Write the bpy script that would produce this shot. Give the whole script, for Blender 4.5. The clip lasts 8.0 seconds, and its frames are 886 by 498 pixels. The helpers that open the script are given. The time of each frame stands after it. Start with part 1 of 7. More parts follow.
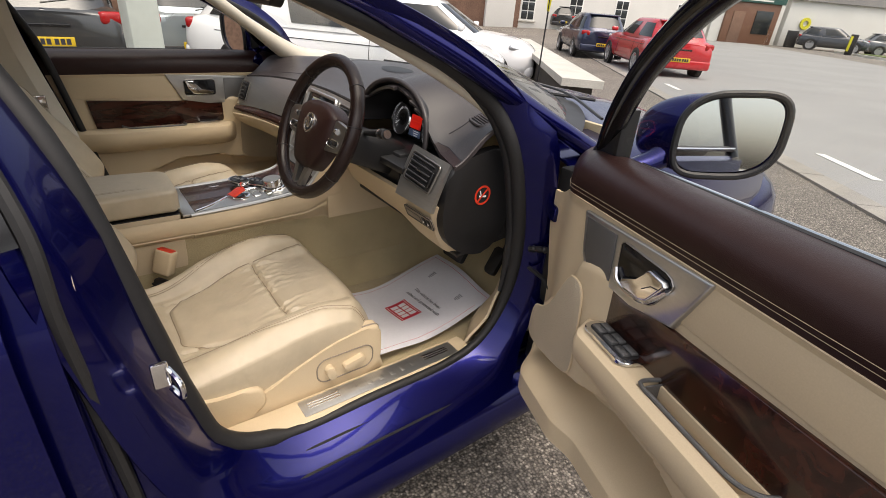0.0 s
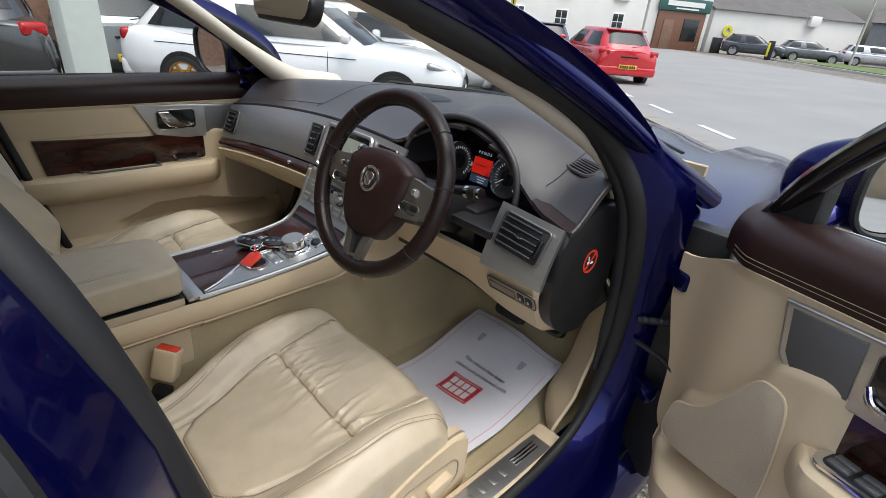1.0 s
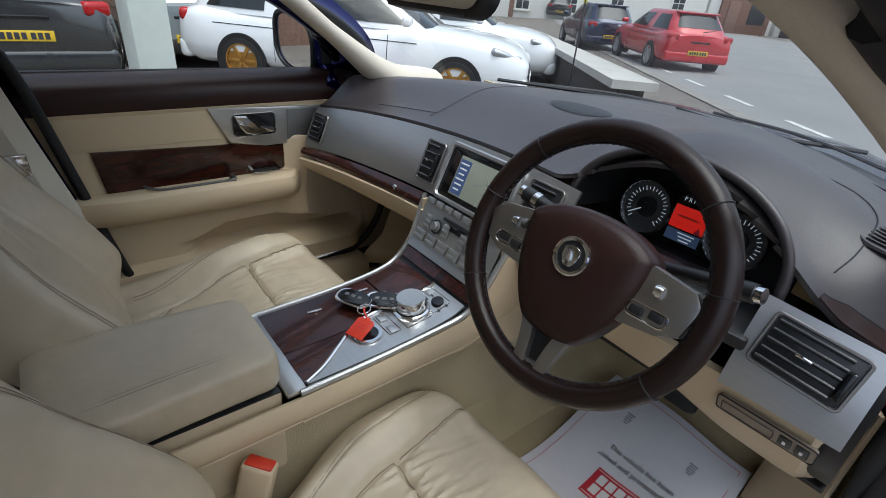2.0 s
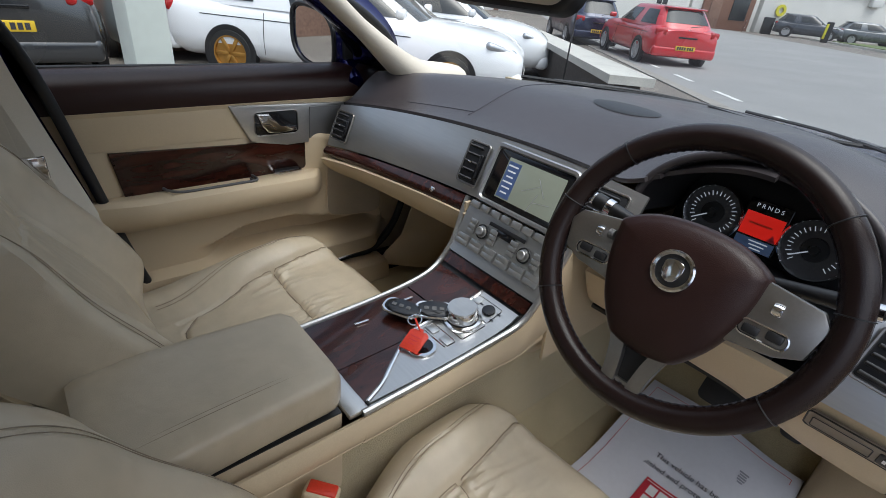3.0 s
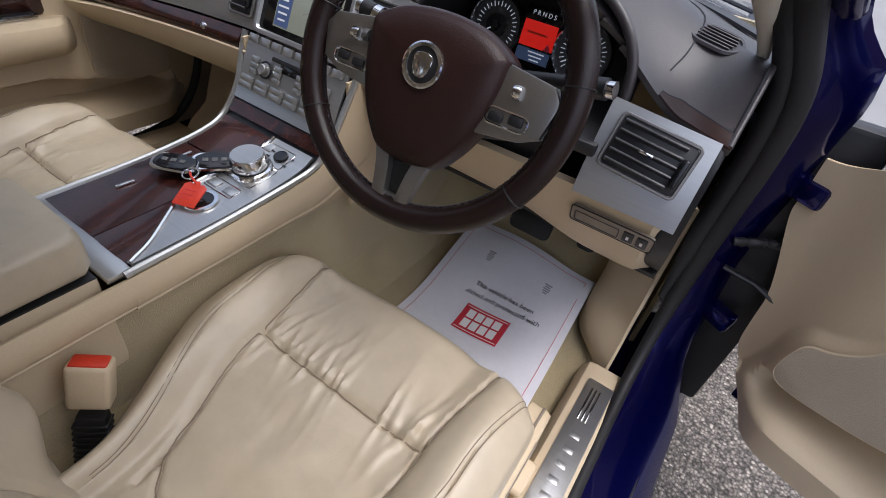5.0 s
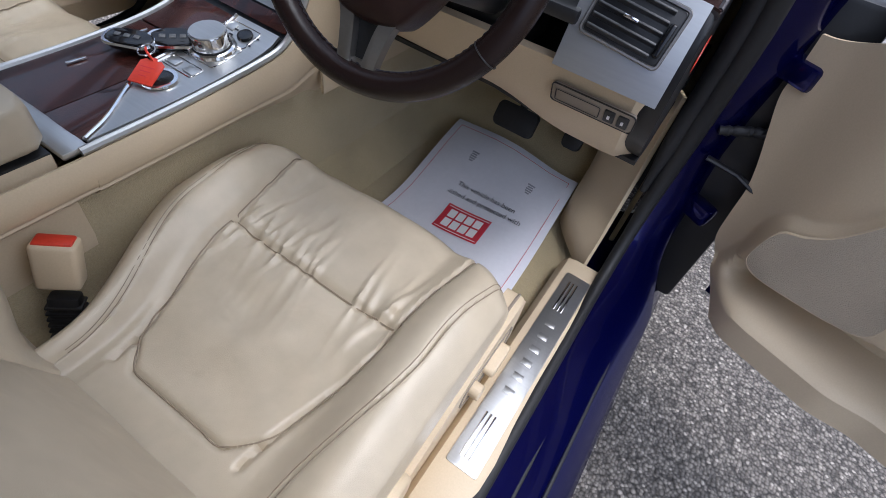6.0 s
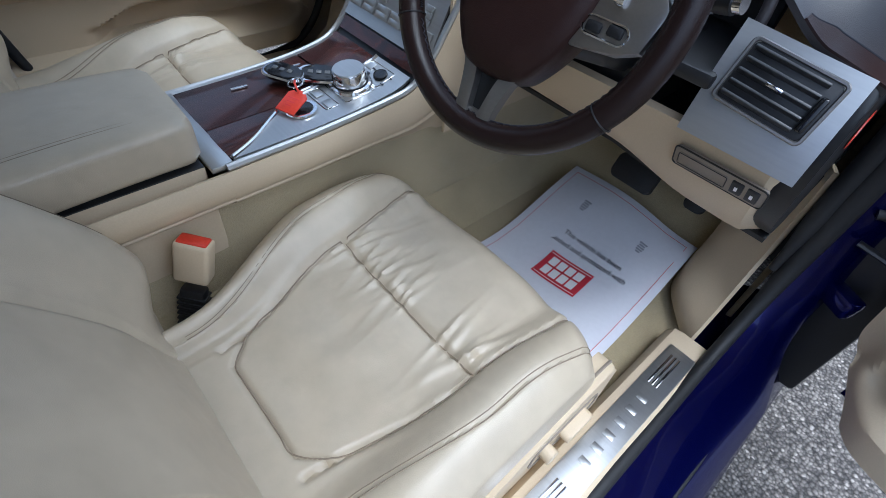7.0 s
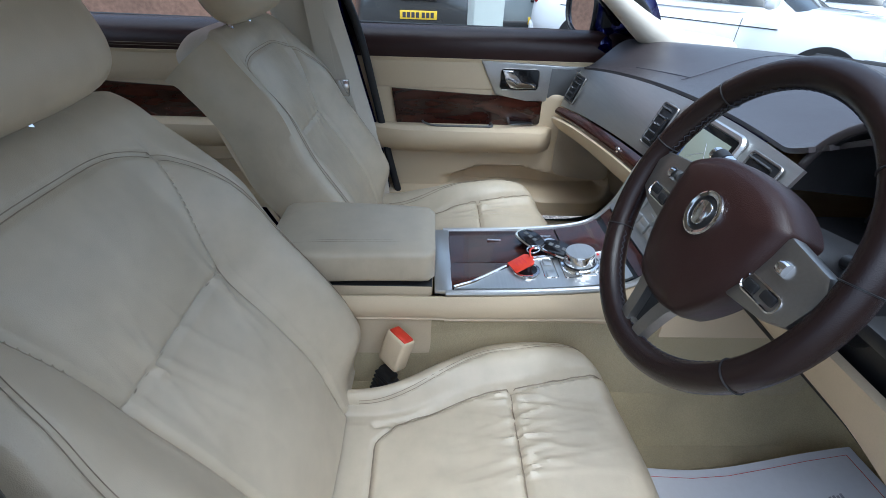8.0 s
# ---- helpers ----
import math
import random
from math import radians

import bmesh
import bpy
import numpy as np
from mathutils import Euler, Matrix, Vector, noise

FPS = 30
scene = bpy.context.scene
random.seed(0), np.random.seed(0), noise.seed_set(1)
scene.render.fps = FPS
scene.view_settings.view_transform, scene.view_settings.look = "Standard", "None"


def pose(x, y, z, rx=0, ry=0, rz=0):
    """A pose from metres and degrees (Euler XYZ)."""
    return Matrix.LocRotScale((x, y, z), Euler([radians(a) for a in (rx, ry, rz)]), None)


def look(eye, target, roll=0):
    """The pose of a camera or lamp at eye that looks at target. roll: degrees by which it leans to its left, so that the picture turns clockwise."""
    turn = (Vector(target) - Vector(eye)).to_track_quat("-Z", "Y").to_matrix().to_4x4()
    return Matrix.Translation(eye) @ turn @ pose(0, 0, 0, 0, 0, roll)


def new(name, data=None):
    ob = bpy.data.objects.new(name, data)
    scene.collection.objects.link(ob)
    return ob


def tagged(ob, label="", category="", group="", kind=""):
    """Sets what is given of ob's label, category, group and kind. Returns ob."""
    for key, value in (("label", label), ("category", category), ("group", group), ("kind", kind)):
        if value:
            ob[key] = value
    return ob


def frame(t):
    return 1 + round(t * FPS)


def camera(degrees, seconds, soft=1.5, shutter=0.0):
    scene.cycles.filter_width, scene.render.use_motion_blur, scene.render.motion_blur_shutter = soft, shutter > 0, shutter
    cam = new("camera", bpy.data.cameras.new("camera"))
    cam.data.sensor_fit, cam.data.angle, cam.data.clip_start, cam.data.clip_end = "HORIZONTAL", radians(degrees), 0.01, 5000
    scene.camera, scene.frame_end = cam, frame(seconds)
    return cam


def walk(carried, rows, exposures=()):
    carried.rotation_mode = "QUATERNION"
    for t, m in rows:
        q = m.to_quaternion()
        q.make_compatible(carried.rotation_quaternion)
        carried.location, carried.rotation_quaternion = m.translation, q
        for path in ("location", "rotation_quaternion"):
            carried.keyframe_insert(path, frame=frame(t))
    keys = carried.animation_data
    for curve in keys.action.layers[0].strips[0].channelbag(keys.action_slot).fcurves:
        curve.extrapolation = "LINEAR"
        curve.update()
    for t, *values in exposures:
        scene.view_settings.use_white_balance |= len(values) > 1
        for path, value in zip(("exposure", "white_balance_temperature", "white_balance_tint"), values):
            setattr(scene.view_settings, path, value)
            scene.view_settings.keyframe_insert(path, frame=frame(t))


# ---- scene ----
cam = camera(84.4, 8.0, soft=0.85)
PATH = [
    (0, (1.586, -0.493, 1.32), (0.201, 0.623, 0.405), 5.0),
    (0.5, (1.373, -0.522, 1.318), (0.063, 0.709, 0.442), 5.5),
    (1, (1.13, -0.537, 1.314), (-0.135, 0.741, 0.438), 5.1),
    (1.5, (0.892, -0.481, 1.301), (-0.414, 0.731, 0.392), 5.0),
    (2, (0.688, -0.484, 1.299), (-0.65, 0.664, 0.353), 5.4),
    (2.2, (0.626, -0.514, 1.306), (-0.704, 0.631, 0.346), 5.7),
    (3.3, (0.564, -0.555, 1.285), (-0.666, 0.696, 0.325), 6.4),
    (3.5, (0.583, -0.523, 1.285), (-0.567, 0.799, 0.321), 6.9),
    (4, (0.634, -0.438, 1.275), (-0.279, 1.04, 0.283), 8.2),
    (4.5, (0.664, -0.426, 1.252), (-0.126, 1.044, 0.149), 9.1),
    (5, (0.682, -0.455, 1.205), (-0.033, 0.907, -0.074), 10.5),
    (5.2, (0.69, -0.456, 1.191), (0.021, 0.863, -0.155), 11.2),
    (6.3, (0.733, -0.466, 1.147), (0.201, 0.753, -0.347), 13.3),
    (6.5, (0.73, -0.465, 1.151), (0.153, 0.743, -0.334), 12.6),
    (7, (0.729, -0.442, 1.169), (-0.201, 0.564, -0.287), 7.7),
    (7.5, (0.795, -0.322, 1.177), (-0.613, 0.155, -0.16), 2.5),
    (8, (0.85, -0.303, 1.248), (-0.851, -0.229, 0.199), 2.3),
]
walk(cam, [(t, look(eye, target, roll)) for t, eye, target, roll in PATH],
     [(0.0, 0.98, 7100, 11), (1.0, 0.92, 6200, 7), (2.0, 0.82, 5850, 5), (3.5, 0.95, 6000, 8), (4.5, 0.95, 6000, 11), (5.0, 0.93, 6000, 13), (6.5, 0.98, 5250, 9), (7.2, 1.1, 5050, 5), (8.0, 1.43, 5150, 4)])

# ---- daylight: an overcast sky with a soft sun ----
world = bpy.data.worlds.new("overcast_sky")
scene.world = world
world.use_nodes = True
wn = world.node_tree
wn.nodes.clear()
sky = wn.nodes.new("ShaderNodeTexSky")
sky.sky_type = "NISHITA"
sky.sun_disc = False
sky.sun_elevation, sky.sun_rotation = radians(70), radians(85)
sky.air_density, sky.dust_density, sky.ozone_density = 1.0, 6.0, 1.0
grey = wn.nodes.new("ShaderNodeHueSaturation")
grey.inputs["Saturation"].default_value = 0.6
back = wn.nodes.new("ShaderNodeBackground")
back.inputs["Strength"].default_value = 0.15
wout = wn.nodes.new("ShaderNodeOutputWorld")
wn.links.new(sky.outputs[0], grey.inputs["Color"])
wn.links.new(grey.outputs[0], back.inputs["Color"])
wn.links.new(back.outputs[0], wout.inputs["Surface"])
sun_data = bpy.data.lights.new("sun", "SUN")
sun_data.energy, sun_data.angle, sun_data.color = 0.3, radians(110), (1.0, 0.97, 0.94)
sun = new("sun", sun_data)
sun.matrix_world = look((3.0, 0.3, 8.0), (0, 0, 0))


# ---- materials ----
def material(name, base, rough=0.5, metal=0.0, spread=0.12, grain=60.0, blotch=6.0, bump=0.0, bump_scale=None, coat=0.0,
             sheen=0.0, second=None, stretch=(1, 1, 1), emit=None, spec=0.5, transmission=0.0, voronoi=False):
    """A principled surface whose colour, roughness and relief vary at two scales."""
    m = bpy.data.materials.new(name)
    m.use_nodes = True
    nt = m.node_tree
    n, l = nt.nodes, nt.links
    p = n["Principled BSDF"]
    co = n.new("ShaderNodeTexCoord")
    mp = n.new("ShaderNodeMapping")
    mp.inputs["Scale"].default_value = stretch
    l.new(co.outputs["Object"], mp.inputs["Vector"])
    fine = n.new("ShaderNodeTexNoise")
    fine.inputs["Scale"].default_value, fine.inputs["Detail"].default_value = grain, 4
    wide = n.new("ShaderNodeTexNoise")
    wide.inputs["Scale"].default_value, wide.inputs["Detail"].default_value = blotch, 3
    for k in (fine, wide):
        l.new(mp.outputs[0], k.inputs["Vector"])
    add = n.new("ShaderNodeMath")
    add.operation = "MULTIPLY_ADD"
    add.inputs[1].default_value = 0.5
    half = n.new("ShaderNodeMath")
    half.operation = "MULTIPLY"
    half.inputs[1].default_value = 0.5
    l.new(wide.outputs["Fac"], half.inputs[0])
    l.new(fine.outputs["Fac"], add.inputs[0])
    l.new(half.outputs[0], add.inputs[2])
    ramp = n.new("ShaderNodeValToRGB")
    ramp.color_ramp.elements[0].position, ramp.color_ramp.elements[1].position = 0.34, 0.66
    low = second or tuple(c * (1 - spread) for c in base)
    high = base if second else tuple(min(1, c * (1 + spread)) for c in base)
    ramp.color_ramp.elements[0].color, ramp.color_ramp.elements[1].color = (*low, 1), (*high, 1)
    l.new(add.outputs[0], ramp.inputs[0])
    l.new(ramp.outputs[0], p.inputs["Base Color"])
    rr = n.new("ShaderNodeMapRange")
    rr.inputs["To Min"].default_value, rr.inputs["To Max"].default_value = max(0.02, rough * 0.85), min(1, rough * 1.15)
    l.new(wide.outputs["Fac"], rr.inputs["Value"])
    l.new(rr.outputs[0], p.inputs["Roughness"])
    p.inputs["Metallic"].default_value = metal
    p.inputs["Coat Weight"].default_value = coat
    p.inputs["Coat Roughness"].default_value = 0.04
    p.inputs["Sheen Weight"].default_value = sheen
    p.inputs["Specular IOR Level"].default_value = spec
    p.inputs["Transmission Weight"].default_value = transmission
    if emit:
        p.inputs["Emission Color"].default_value = (*emit[:3], 1)
        p.inputs["Emission Strength"].default_value = emit[3]
    if bump:
        b = n.new("ShaderNodeBump")
        b.inputs["Strength"].default_value = bump
        b.inputs["Distance"].default_value = 0.004
        if voronoi:
            t = n.new("ShaderNodeTexVoronoi")
            t.inputs["Scale"].default_value = bump_scale or grain
            l.new(mp.outputs[0], t.inputs["Vector"])
            l.new(t.outputs["Distance"], b.inputs["Height"])
        else:
            t = n.new("ShaderNodeTexNoise")
            t.inputs["Scale"].default_value, t.inputs["Detail"].default_value = bump_scale or grain, 5
            l.new(mp.outputs[0], t.inputs["Vector"])
            l.new(t.outputs["Fac"], b.inputs["Height"])
        l.new(b.outputs[0], p.inputs["Normal"])
    return m


def leather(name, base, rough, crease=0.14):
    """Hide with a fine cell grain and broad soft creases."""
    m = material(name, base, rough, spread=0.09, grain=25, blotch=5, bump=0.12, bump_scale=900, voronoi=True)
    nt = m.node_tree
    n, l = nt.nodes, nt.links
    p = n["Principled BSDF"]
    first = [k for k in n if k.bl_idname == "ShaderNodeBump"][0]
    t = n.new("ShaderNodeTexNoise")
    t.inputs["Scale"].default_value, t.inputs["Detail"].default_value, t.inputs["Distortion"].default_value = 22, 2, 0.6
    co = [k for k in n if k.bl_idname == "ShaderNodeTexCoord"][0]
    l.new(co.outputs["Object"], t.inputs["Vector"])
    b = n.new("ShaderNodeBump")
    b.inputs["Strength"].default_value, b.inputs["Distance"].default_value = crease, 0.01
    l.new(t.outputs["Fac"], b.inputs["Height"])
    l.new(first.outputs[0], b.inputs["Normal"])
    l.new(b.outputs[0], p.inputs["Normal"])
    return m


def wood(name):
    m = material(name, (0.085, 0.022, 0.012), 0.25, spread=0.3, coat=0.35, spec=0.35)
    nt = m.node_tree
    n, l = nt.nodes, nt.links
    p = n["Principled BSDF"]
    co = n.new("ShaderNodeTexCoord")
    mp = n.new("ShaderNodeMapping")
    mp.inputs["Scale"].default_value = (14, 3, 14)
    w = n.new("ShaderNodeTexNoise")
    w.inputs["Scale"].default_value, w.inputs["Detail"].default_value, w.inputs["Distortion"].default_value = 2.2, 5, 1.3
    r = n.new("ShaderNodeValToRGB")
    r.color_ramp.elements[0].position, r.color_ramp.elements[1].position = 0.35, 0.7
    r.color_ramp.elements[0].color, r.color_ramp.elements[1].color = (0.014, 0.0045, 0.0035, 1), (0.058, 0.015, 0.009, 1)
    l.new(co.outputs["Object"], mp.inputs["Vector"])
    l.new(mp.outputs[0], w.inputs["Vector"])
    l.new(w.outputs["Fac"], r.inputs[0])
    l.new(r.outputs[0], p.inputs["Base Color"])
    return m


def glass(name, tint=(0.95, 0.98, 0.97)):
    m = bpy.data.materials.new(name)
    m.use_nodes = True
    n, l = m.node_tree.nodes, m.node_tree.links
    n.remove(n["Principled BSDF"])
    clear = n.new("ShaderNodeBsdfTransparent")
    clear.inputs["Color"].default_value = (*tint, 1)
    gloss = n.new("ShaderNodeBsdfGlossy")
    gloss.inputs["Roughness"].default_value = 0.02
    edge = n.new("ShaderNodeLayerWeight")
    edge.inputs["Blend"].default_value = 0.5
    sharp = n.new("ShaderNodeMath")
    sharp.operation, sharp.inputs[1].default_value = "POWER", 4.0
    share = n.new("ShaderNodeMath")
    share.operation, share.inputs[1].default_value, share.inputs[2].default_value = "MULTIPLY_ADD", 0.55, 0.035
    mix = n.new("ShaderNodeMixShader")
    l.new(edge.outputs["Facing"], sharp.inputs[0])
    l.new(sharp.outputs[0], share.inputs[0])
    l.new(share.outputs[0], mix.inputs[0])
    l.new(clear.outputs[0], mix.inputs[1])
    l.new(gloss.outputs[0], mix.inputs[2])
    l.new(mix.outputs[0], n["Material Output"].inputs["Surface"])
    return m


CREAM = leather("cream_leather", (0.47, 0.40, 0.29), 0.33)
CREAM_FLAT = material("cream_trim", (0.57, 0.46, 0.308), 0.5, spread=0.05, grain=400, blotch=4, bump=0.06, bump_scale=1200, voronoi=True)
BEIGE_CLOTH = material("pillar_cloth", (0.60, 0.55, 0.46), 0.9, spread=0.08, grain=500, blotch=5, bump=0.15, bump_scale=1500)
GRILLE = material("perforated_trim", (0.47, 0.395, 0.29), 0.6, spread=0.18, grain=700, blotch=4, bump=0.5, bump_scale=650, voronoi=True)
WHEELHIDE = leather("wheel_leather", (0.0155, 0.0088, 0.0078), 0.25, 0.02)
BROWN = leather("dark_brown_leather", (0.026, 0.0115, 0.0098), 0.34, 0.05)
DASHHIDE = leather("dashboard_hide", (0.042, 0.036, 0.037), 0.33, 0.05)
WOOD = wood("burr_walnut")
ALU = material("brushed_aluminium", (0.50, 0.50, 0.49), 0.34, 0.9, spread=0.06, grain=220, blotch=5, stretch=(0.05, 1, 1), bump=0.02)
TAUPE = material("taupe_plastic", (0.24, 0.20, 0.155), 0.5, spread=0.06, grain=500, blotch=6, bump=0.05)
for hide in (WHEELHIDE, BROWN):
    hide.node_tree.nodes["Principled BSDF"].inputs["Specular IOR Level"].default_value = 0.3
SATIN = material("satin_spoke_metal", (0.30, 0.285, 0.265), 0.36, 0.9, spread=0.05, grain=300, blotch=8)
ALU_DARK = material("grey_metal_grille", (0.16, 0.16, 0.16), 0.45, 0.7, spread=0.15, grain=700, bump=0.3, bump_scale=1400, voronoi=True)
CHROME = material("chrome", (0.75, 0.75, 0.76), 0.12, 1.0, spread=0.03)
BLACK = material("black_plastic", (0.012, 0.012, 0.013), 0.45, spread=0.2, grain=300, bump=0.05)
GLOSSBLACK = material("gloss_black", (0.008, 0.008, 0.009), 0.12, spread=0.1)
RUBBER = material("black_rubber", (0.012, 0.012, 0.013), 0.6, spread=0.2, grain=120, bump=0.08)
CARPET = material("beige_carpet", (0.440, 0.360, 0.208), 0.95, spread=0.16, grain=350, blotch=7, bump=0.6, bump_scale=700, sheen=0.3)
PAINT = material("blue_paint", (0.003, 0.004, 0.085), 0.22, 0.75, spread=0.08, grain=900, blotch=2, coat=0.45, spec=0.3)
PAPER = material("paper", (0.70, 0.70, 0.74), 0.8, spread=0.03, grain=90, blotch=12)
INK = material("printed_ink", (0.03, 0.03, 0.04), 0.8, spread=0.1)
GREYINK = material("grey_ink", (0.32, 0.32, 0.36), 0.8, spread=0.2)
REDINK = material("red_ink", (0.55, 0.03, 0.05), 0.7, spread=0.08)
WHITEINK = material("white_ink", (0.82, 0.8, 0.8), 0.8, spread=0.03)
SLAT = material("satin_slat_plastic", (0.05, 0.05, 0.052), 0.38, spread=0.15, grain=300)
SEAM = material("seam_thread", (0.25, 0.20, 0.14), 0.8, spread=0.2)
REDPLASTIC = material("red_plastic", (0.62, 0.045, 0.02), 0.4, spread=0.1, grain=200)
HEADLINER = material("headliner", (0.66, 0.61, 0.52), 0.95, spread=0.06, grain=400)
GLASS = glass("window_glass")
SCREEN = material("lit_screen", (0.10, 0.11, 0.09), 0.2, emit=(0.50, 0.52, 0.40, 0.14), spread=0.05)
REDLIT = material("red_display", (0.3, 0.01, 0.01), 0.3, emit=(0.9, 0.02, 0.01, 0.22))
BLUELIT = material("blue_display", (0.05, 0.08, 0.2), 0.3, emit=(0.25, 0.36, 0.5, 0.03))
WHITELIT = material("lit_legend", (0.5, 0.5, 0.5), 0.4, emit=(0.8, 0.85, 0.95, 0.15))
DIAL = material("dial_face", (0.10, 0.10, 0.105), 0.4, 0.6, spread=0.1, grain=300)
MIRRORGLASS = material("mirror_glass", (0.85, 0.87, 0.88), 0.02, 1.0, spread=0.01)


# ---- mesh helpers ----
def mesh_from(name, bm, mat, sharp=38):
    me = bpy.data.meshes.new(name)
    bmesh.ops.recalc_face_normals(bm, faces=bm.faces)
    bm.to_mesh(me)
    bm.free()
    me.materials.append(mat)
    for f in me.polygons:
        f.use_smooth = True
    me.set_sharp_from_angle(angle=radians(sharp))
    return me


def thing(name, label, category, at=(0, 0, 0), group="", kind=""):
    ob = tagged(new(name), label, category, group, kind)
    ob.empty_display_size = 0.05
    ob.location = at
    return ob


def part(name, bm, mat, parent=None, label="", sharp=38):
    """Links a bmesh, given in world metres, as one mesh under a thing or a part."""
    ob = new(name, mesh_from(name, bm, mat, sharp))
    if parent is not None:
        ob.parent = parent
        if parent.type == "EMPTY":
            ob.matrix_parent_inverse = Matrix.Translation(parent.location).inverted()
    if label:
        ob["label"] = label
    return ob


def solo(name, bm, mat, label, category, group="", kind="", sharp=38):
    return tagged(part(name, bm, mat, None, "", sharp), label, category, group, kind)


def smooth_line(points, n, closed=False):
    """A Catmull-Rom curve through the points."""
    p = [Vector(q) for q in points]
    out = []
    k = len(p)
    spans = k if closed else k - 1
    for i in range(spans):
        a, b = p[i], p[(i + 1) % k]
        pre = p[i - 1] if (closed or i) else a + (a - b)
        post = p[(i + 2) % k] if (closed or i + 2 < k) else b + (b - a)
        for j in range(n):
            t = j / n
            out.append(0.5 * (2 * a + (b - pre) * t + (2 * pre - 5 * a + 4 * b - post) * t * t + (3 * a - pre - 3 * b + post) * t ** 3))
    if not closed:
        out.append(p[-1])
    return out


def surf(fn, nu, nv, wrap_u=False, wrap_v=False, bm=None):
    """A sheet from fn(u, v)."""
    bm = bm or bmesh.new()
    ku, kv = (nu if wrap_u else nu + 1), (nv if wrap_v else nv + 1)
    g = [[bm.verts.new(fn(i / nu, j / nv)) for j in range(kv)] for i in range(ku)]
    for i in range(nu):
        for j in range(nv):
            a, b, c, d = g[i][j], g[(i + 1) % ku][j], g[(i + 1) % ku][(j + 1) % kv], g[i][(j + 1) % kv]
            bm.faces.new((a, b, c, d))
    return bm


def thicken(bm, d):
    bmesh.ops.recalc_face_normals(bm, faces=bm.faces)
    bmesh.ops.solidify(bm, geom=bm.faces[:], thickness=d)
    return bm


def loft(rings, closed=True, caps=True, bm=None):
    bm = bm or bmesh.new()
    rows = [[bm.verts.new(p) for p in r] for r in rings]
    k = len(rows[0])
    for a, b in zip(rows, rows[1:]):
        for i in range(k if closed else k - 1):
            j = (i + 1) % k
            bm.faces.new((a[i], a[j], b[j], b[i]))
    if caps and closed:
        bm.faces.new(list(reversed(rows[0])))
        bm.faces.new(rows[-1])
    return bm


def rbox(size, bevel=0.0, m=None, seg=2, bm=None):
    b = bmesh.new()
    bmesh.ops.create_cube(b, size=1.0, matrix=Matrix.Diagonal((*size, 1)))
    if bevel:
        bmesh.ops.bevel(b, geom=b.edges[:], offset=min(bevel, min(size) * 0.45), segments=seg, affect="EDGES", profile=0.5)
    if m is not None:
        b.transform(m)
    return merge(bm, b)


def merge(bm, b):
    if bm is None:
        return b
    me = bpy.data.meshes.new("tmp")
    b.to_mesh(me)
    b.free()
    bm.from_mesh(me)
    bpy.data.meshes.remove(me)
    return bm


def prism(pts, depth, bevel=0.0, m=None, seg=2, bm=None):
    """A flat outline (x, y), pushed from z = 0 to depth, with rounded edges at the far side."""
    b = bmesh.new()
    lo = [b.verts.new((x, y, 0)) for x, y in pts]
    hi = [b.verts.new((x, y, depth)) for x, y in pts]
    b.faces.new(list(reversed(lo)))
    top = b.faces.new(hi)
    k = len(pts)
    for i in range(k):
        b.faces.new((lo[i], lo[(i + 1) % k], hi[(i + 1) % k], hi[i]))
    if bevel:
        bmesh.ops.bevel(b, geom=list(top.edges), offset=bevel, segments=seg, affect="EDGES", profile=0.5)
    if m is not None:
        b.transform(m)
    return merge(bm, b)


def rounded(w, h, r, n=5, cx=0.0, cy=0.0):
    """A rounded rectangle's outline."""
    out = []
    for sx, sy, a0 in ((1, 1, 0), (-1, 1, 90), (-1, -1, 180), (1, -1, 270)):
        for i in range(n + 1):
            a = radians(a0 + 90 * i / n)
            out.append((cx + sx * (w / 2 - r) + r * math.cos(a), cy + sy * (h / 2 - r) + r * math.sin(a)))
    return out


def tube(path, r, n=8, closed=False, m=None, bm=None, flat=1.0):
    """A pipe along the path; r is a number or a function of 0 to 1."""
    p = [Vector(q) for q in path]
    k = len(p)
    rings = []
    up = None
    for i in range(k):
        if closed:
            d = p[(i + 1) % k] - p[i - 1]
        else:
            d = p[min(i + 1, k - 1)] - p[max(i - 1, 0)]
        d.normalize()
        if up is None:
            up = Vector((0, 0, 1)) if abs(d.z) < 0.9 else Vector((0, 1, 0))
        side = d.cross(up).normalized()
        up = side.cross(d).normalized()
        rad = r(i / max(1, k - 1)) if callable(r) else r
        rings.append([p[i] + (side * math.cos(2 * math.pi * j / n) + up * math.sin(2 * math.pi * j / n) * flat) * rad for j in range(n)])
    if closed:
        rings.append(rings[0])
    b = loft(rings, True, not closed)
    if closed:
        bmesh.ops.remove_doubles(b, verts=b.verts, dist=1e-6)
    if m is not None:
        b.transform(m)
    return merge(bm, b)


def lathe(profile, n=32, m=None, bm=None):
    """Spins (r, z) round the z axis."""
    rings = [[Vector((r * math.cos(2 * math.pi * j / n), r * math.sin(2 * math.pi * j / n), z)) for j in range(n)] for r, z in profile]
    ring = profile[0][0] > 1e-6 and profile[-1][0] > 1e-6
    b = loft(rings + rings[:1] if ring else rings, True, not ring)
    if ring:
        bmesh.ops.remove_doubles(b, verts=b.verts, dist=1e-7)
    if m is not None:
        b.transform(m)
    return merge(bm, b)


def frame_axes(o, x, y, z):
    """A matrix with these columns."""
    return Matrix(((x[0], y[0], z[0], o[0]), (x[1], y[1], z[1], o[1]), (x[2], y[2], z[2], o[2]), (0, 0, 0, 1)))


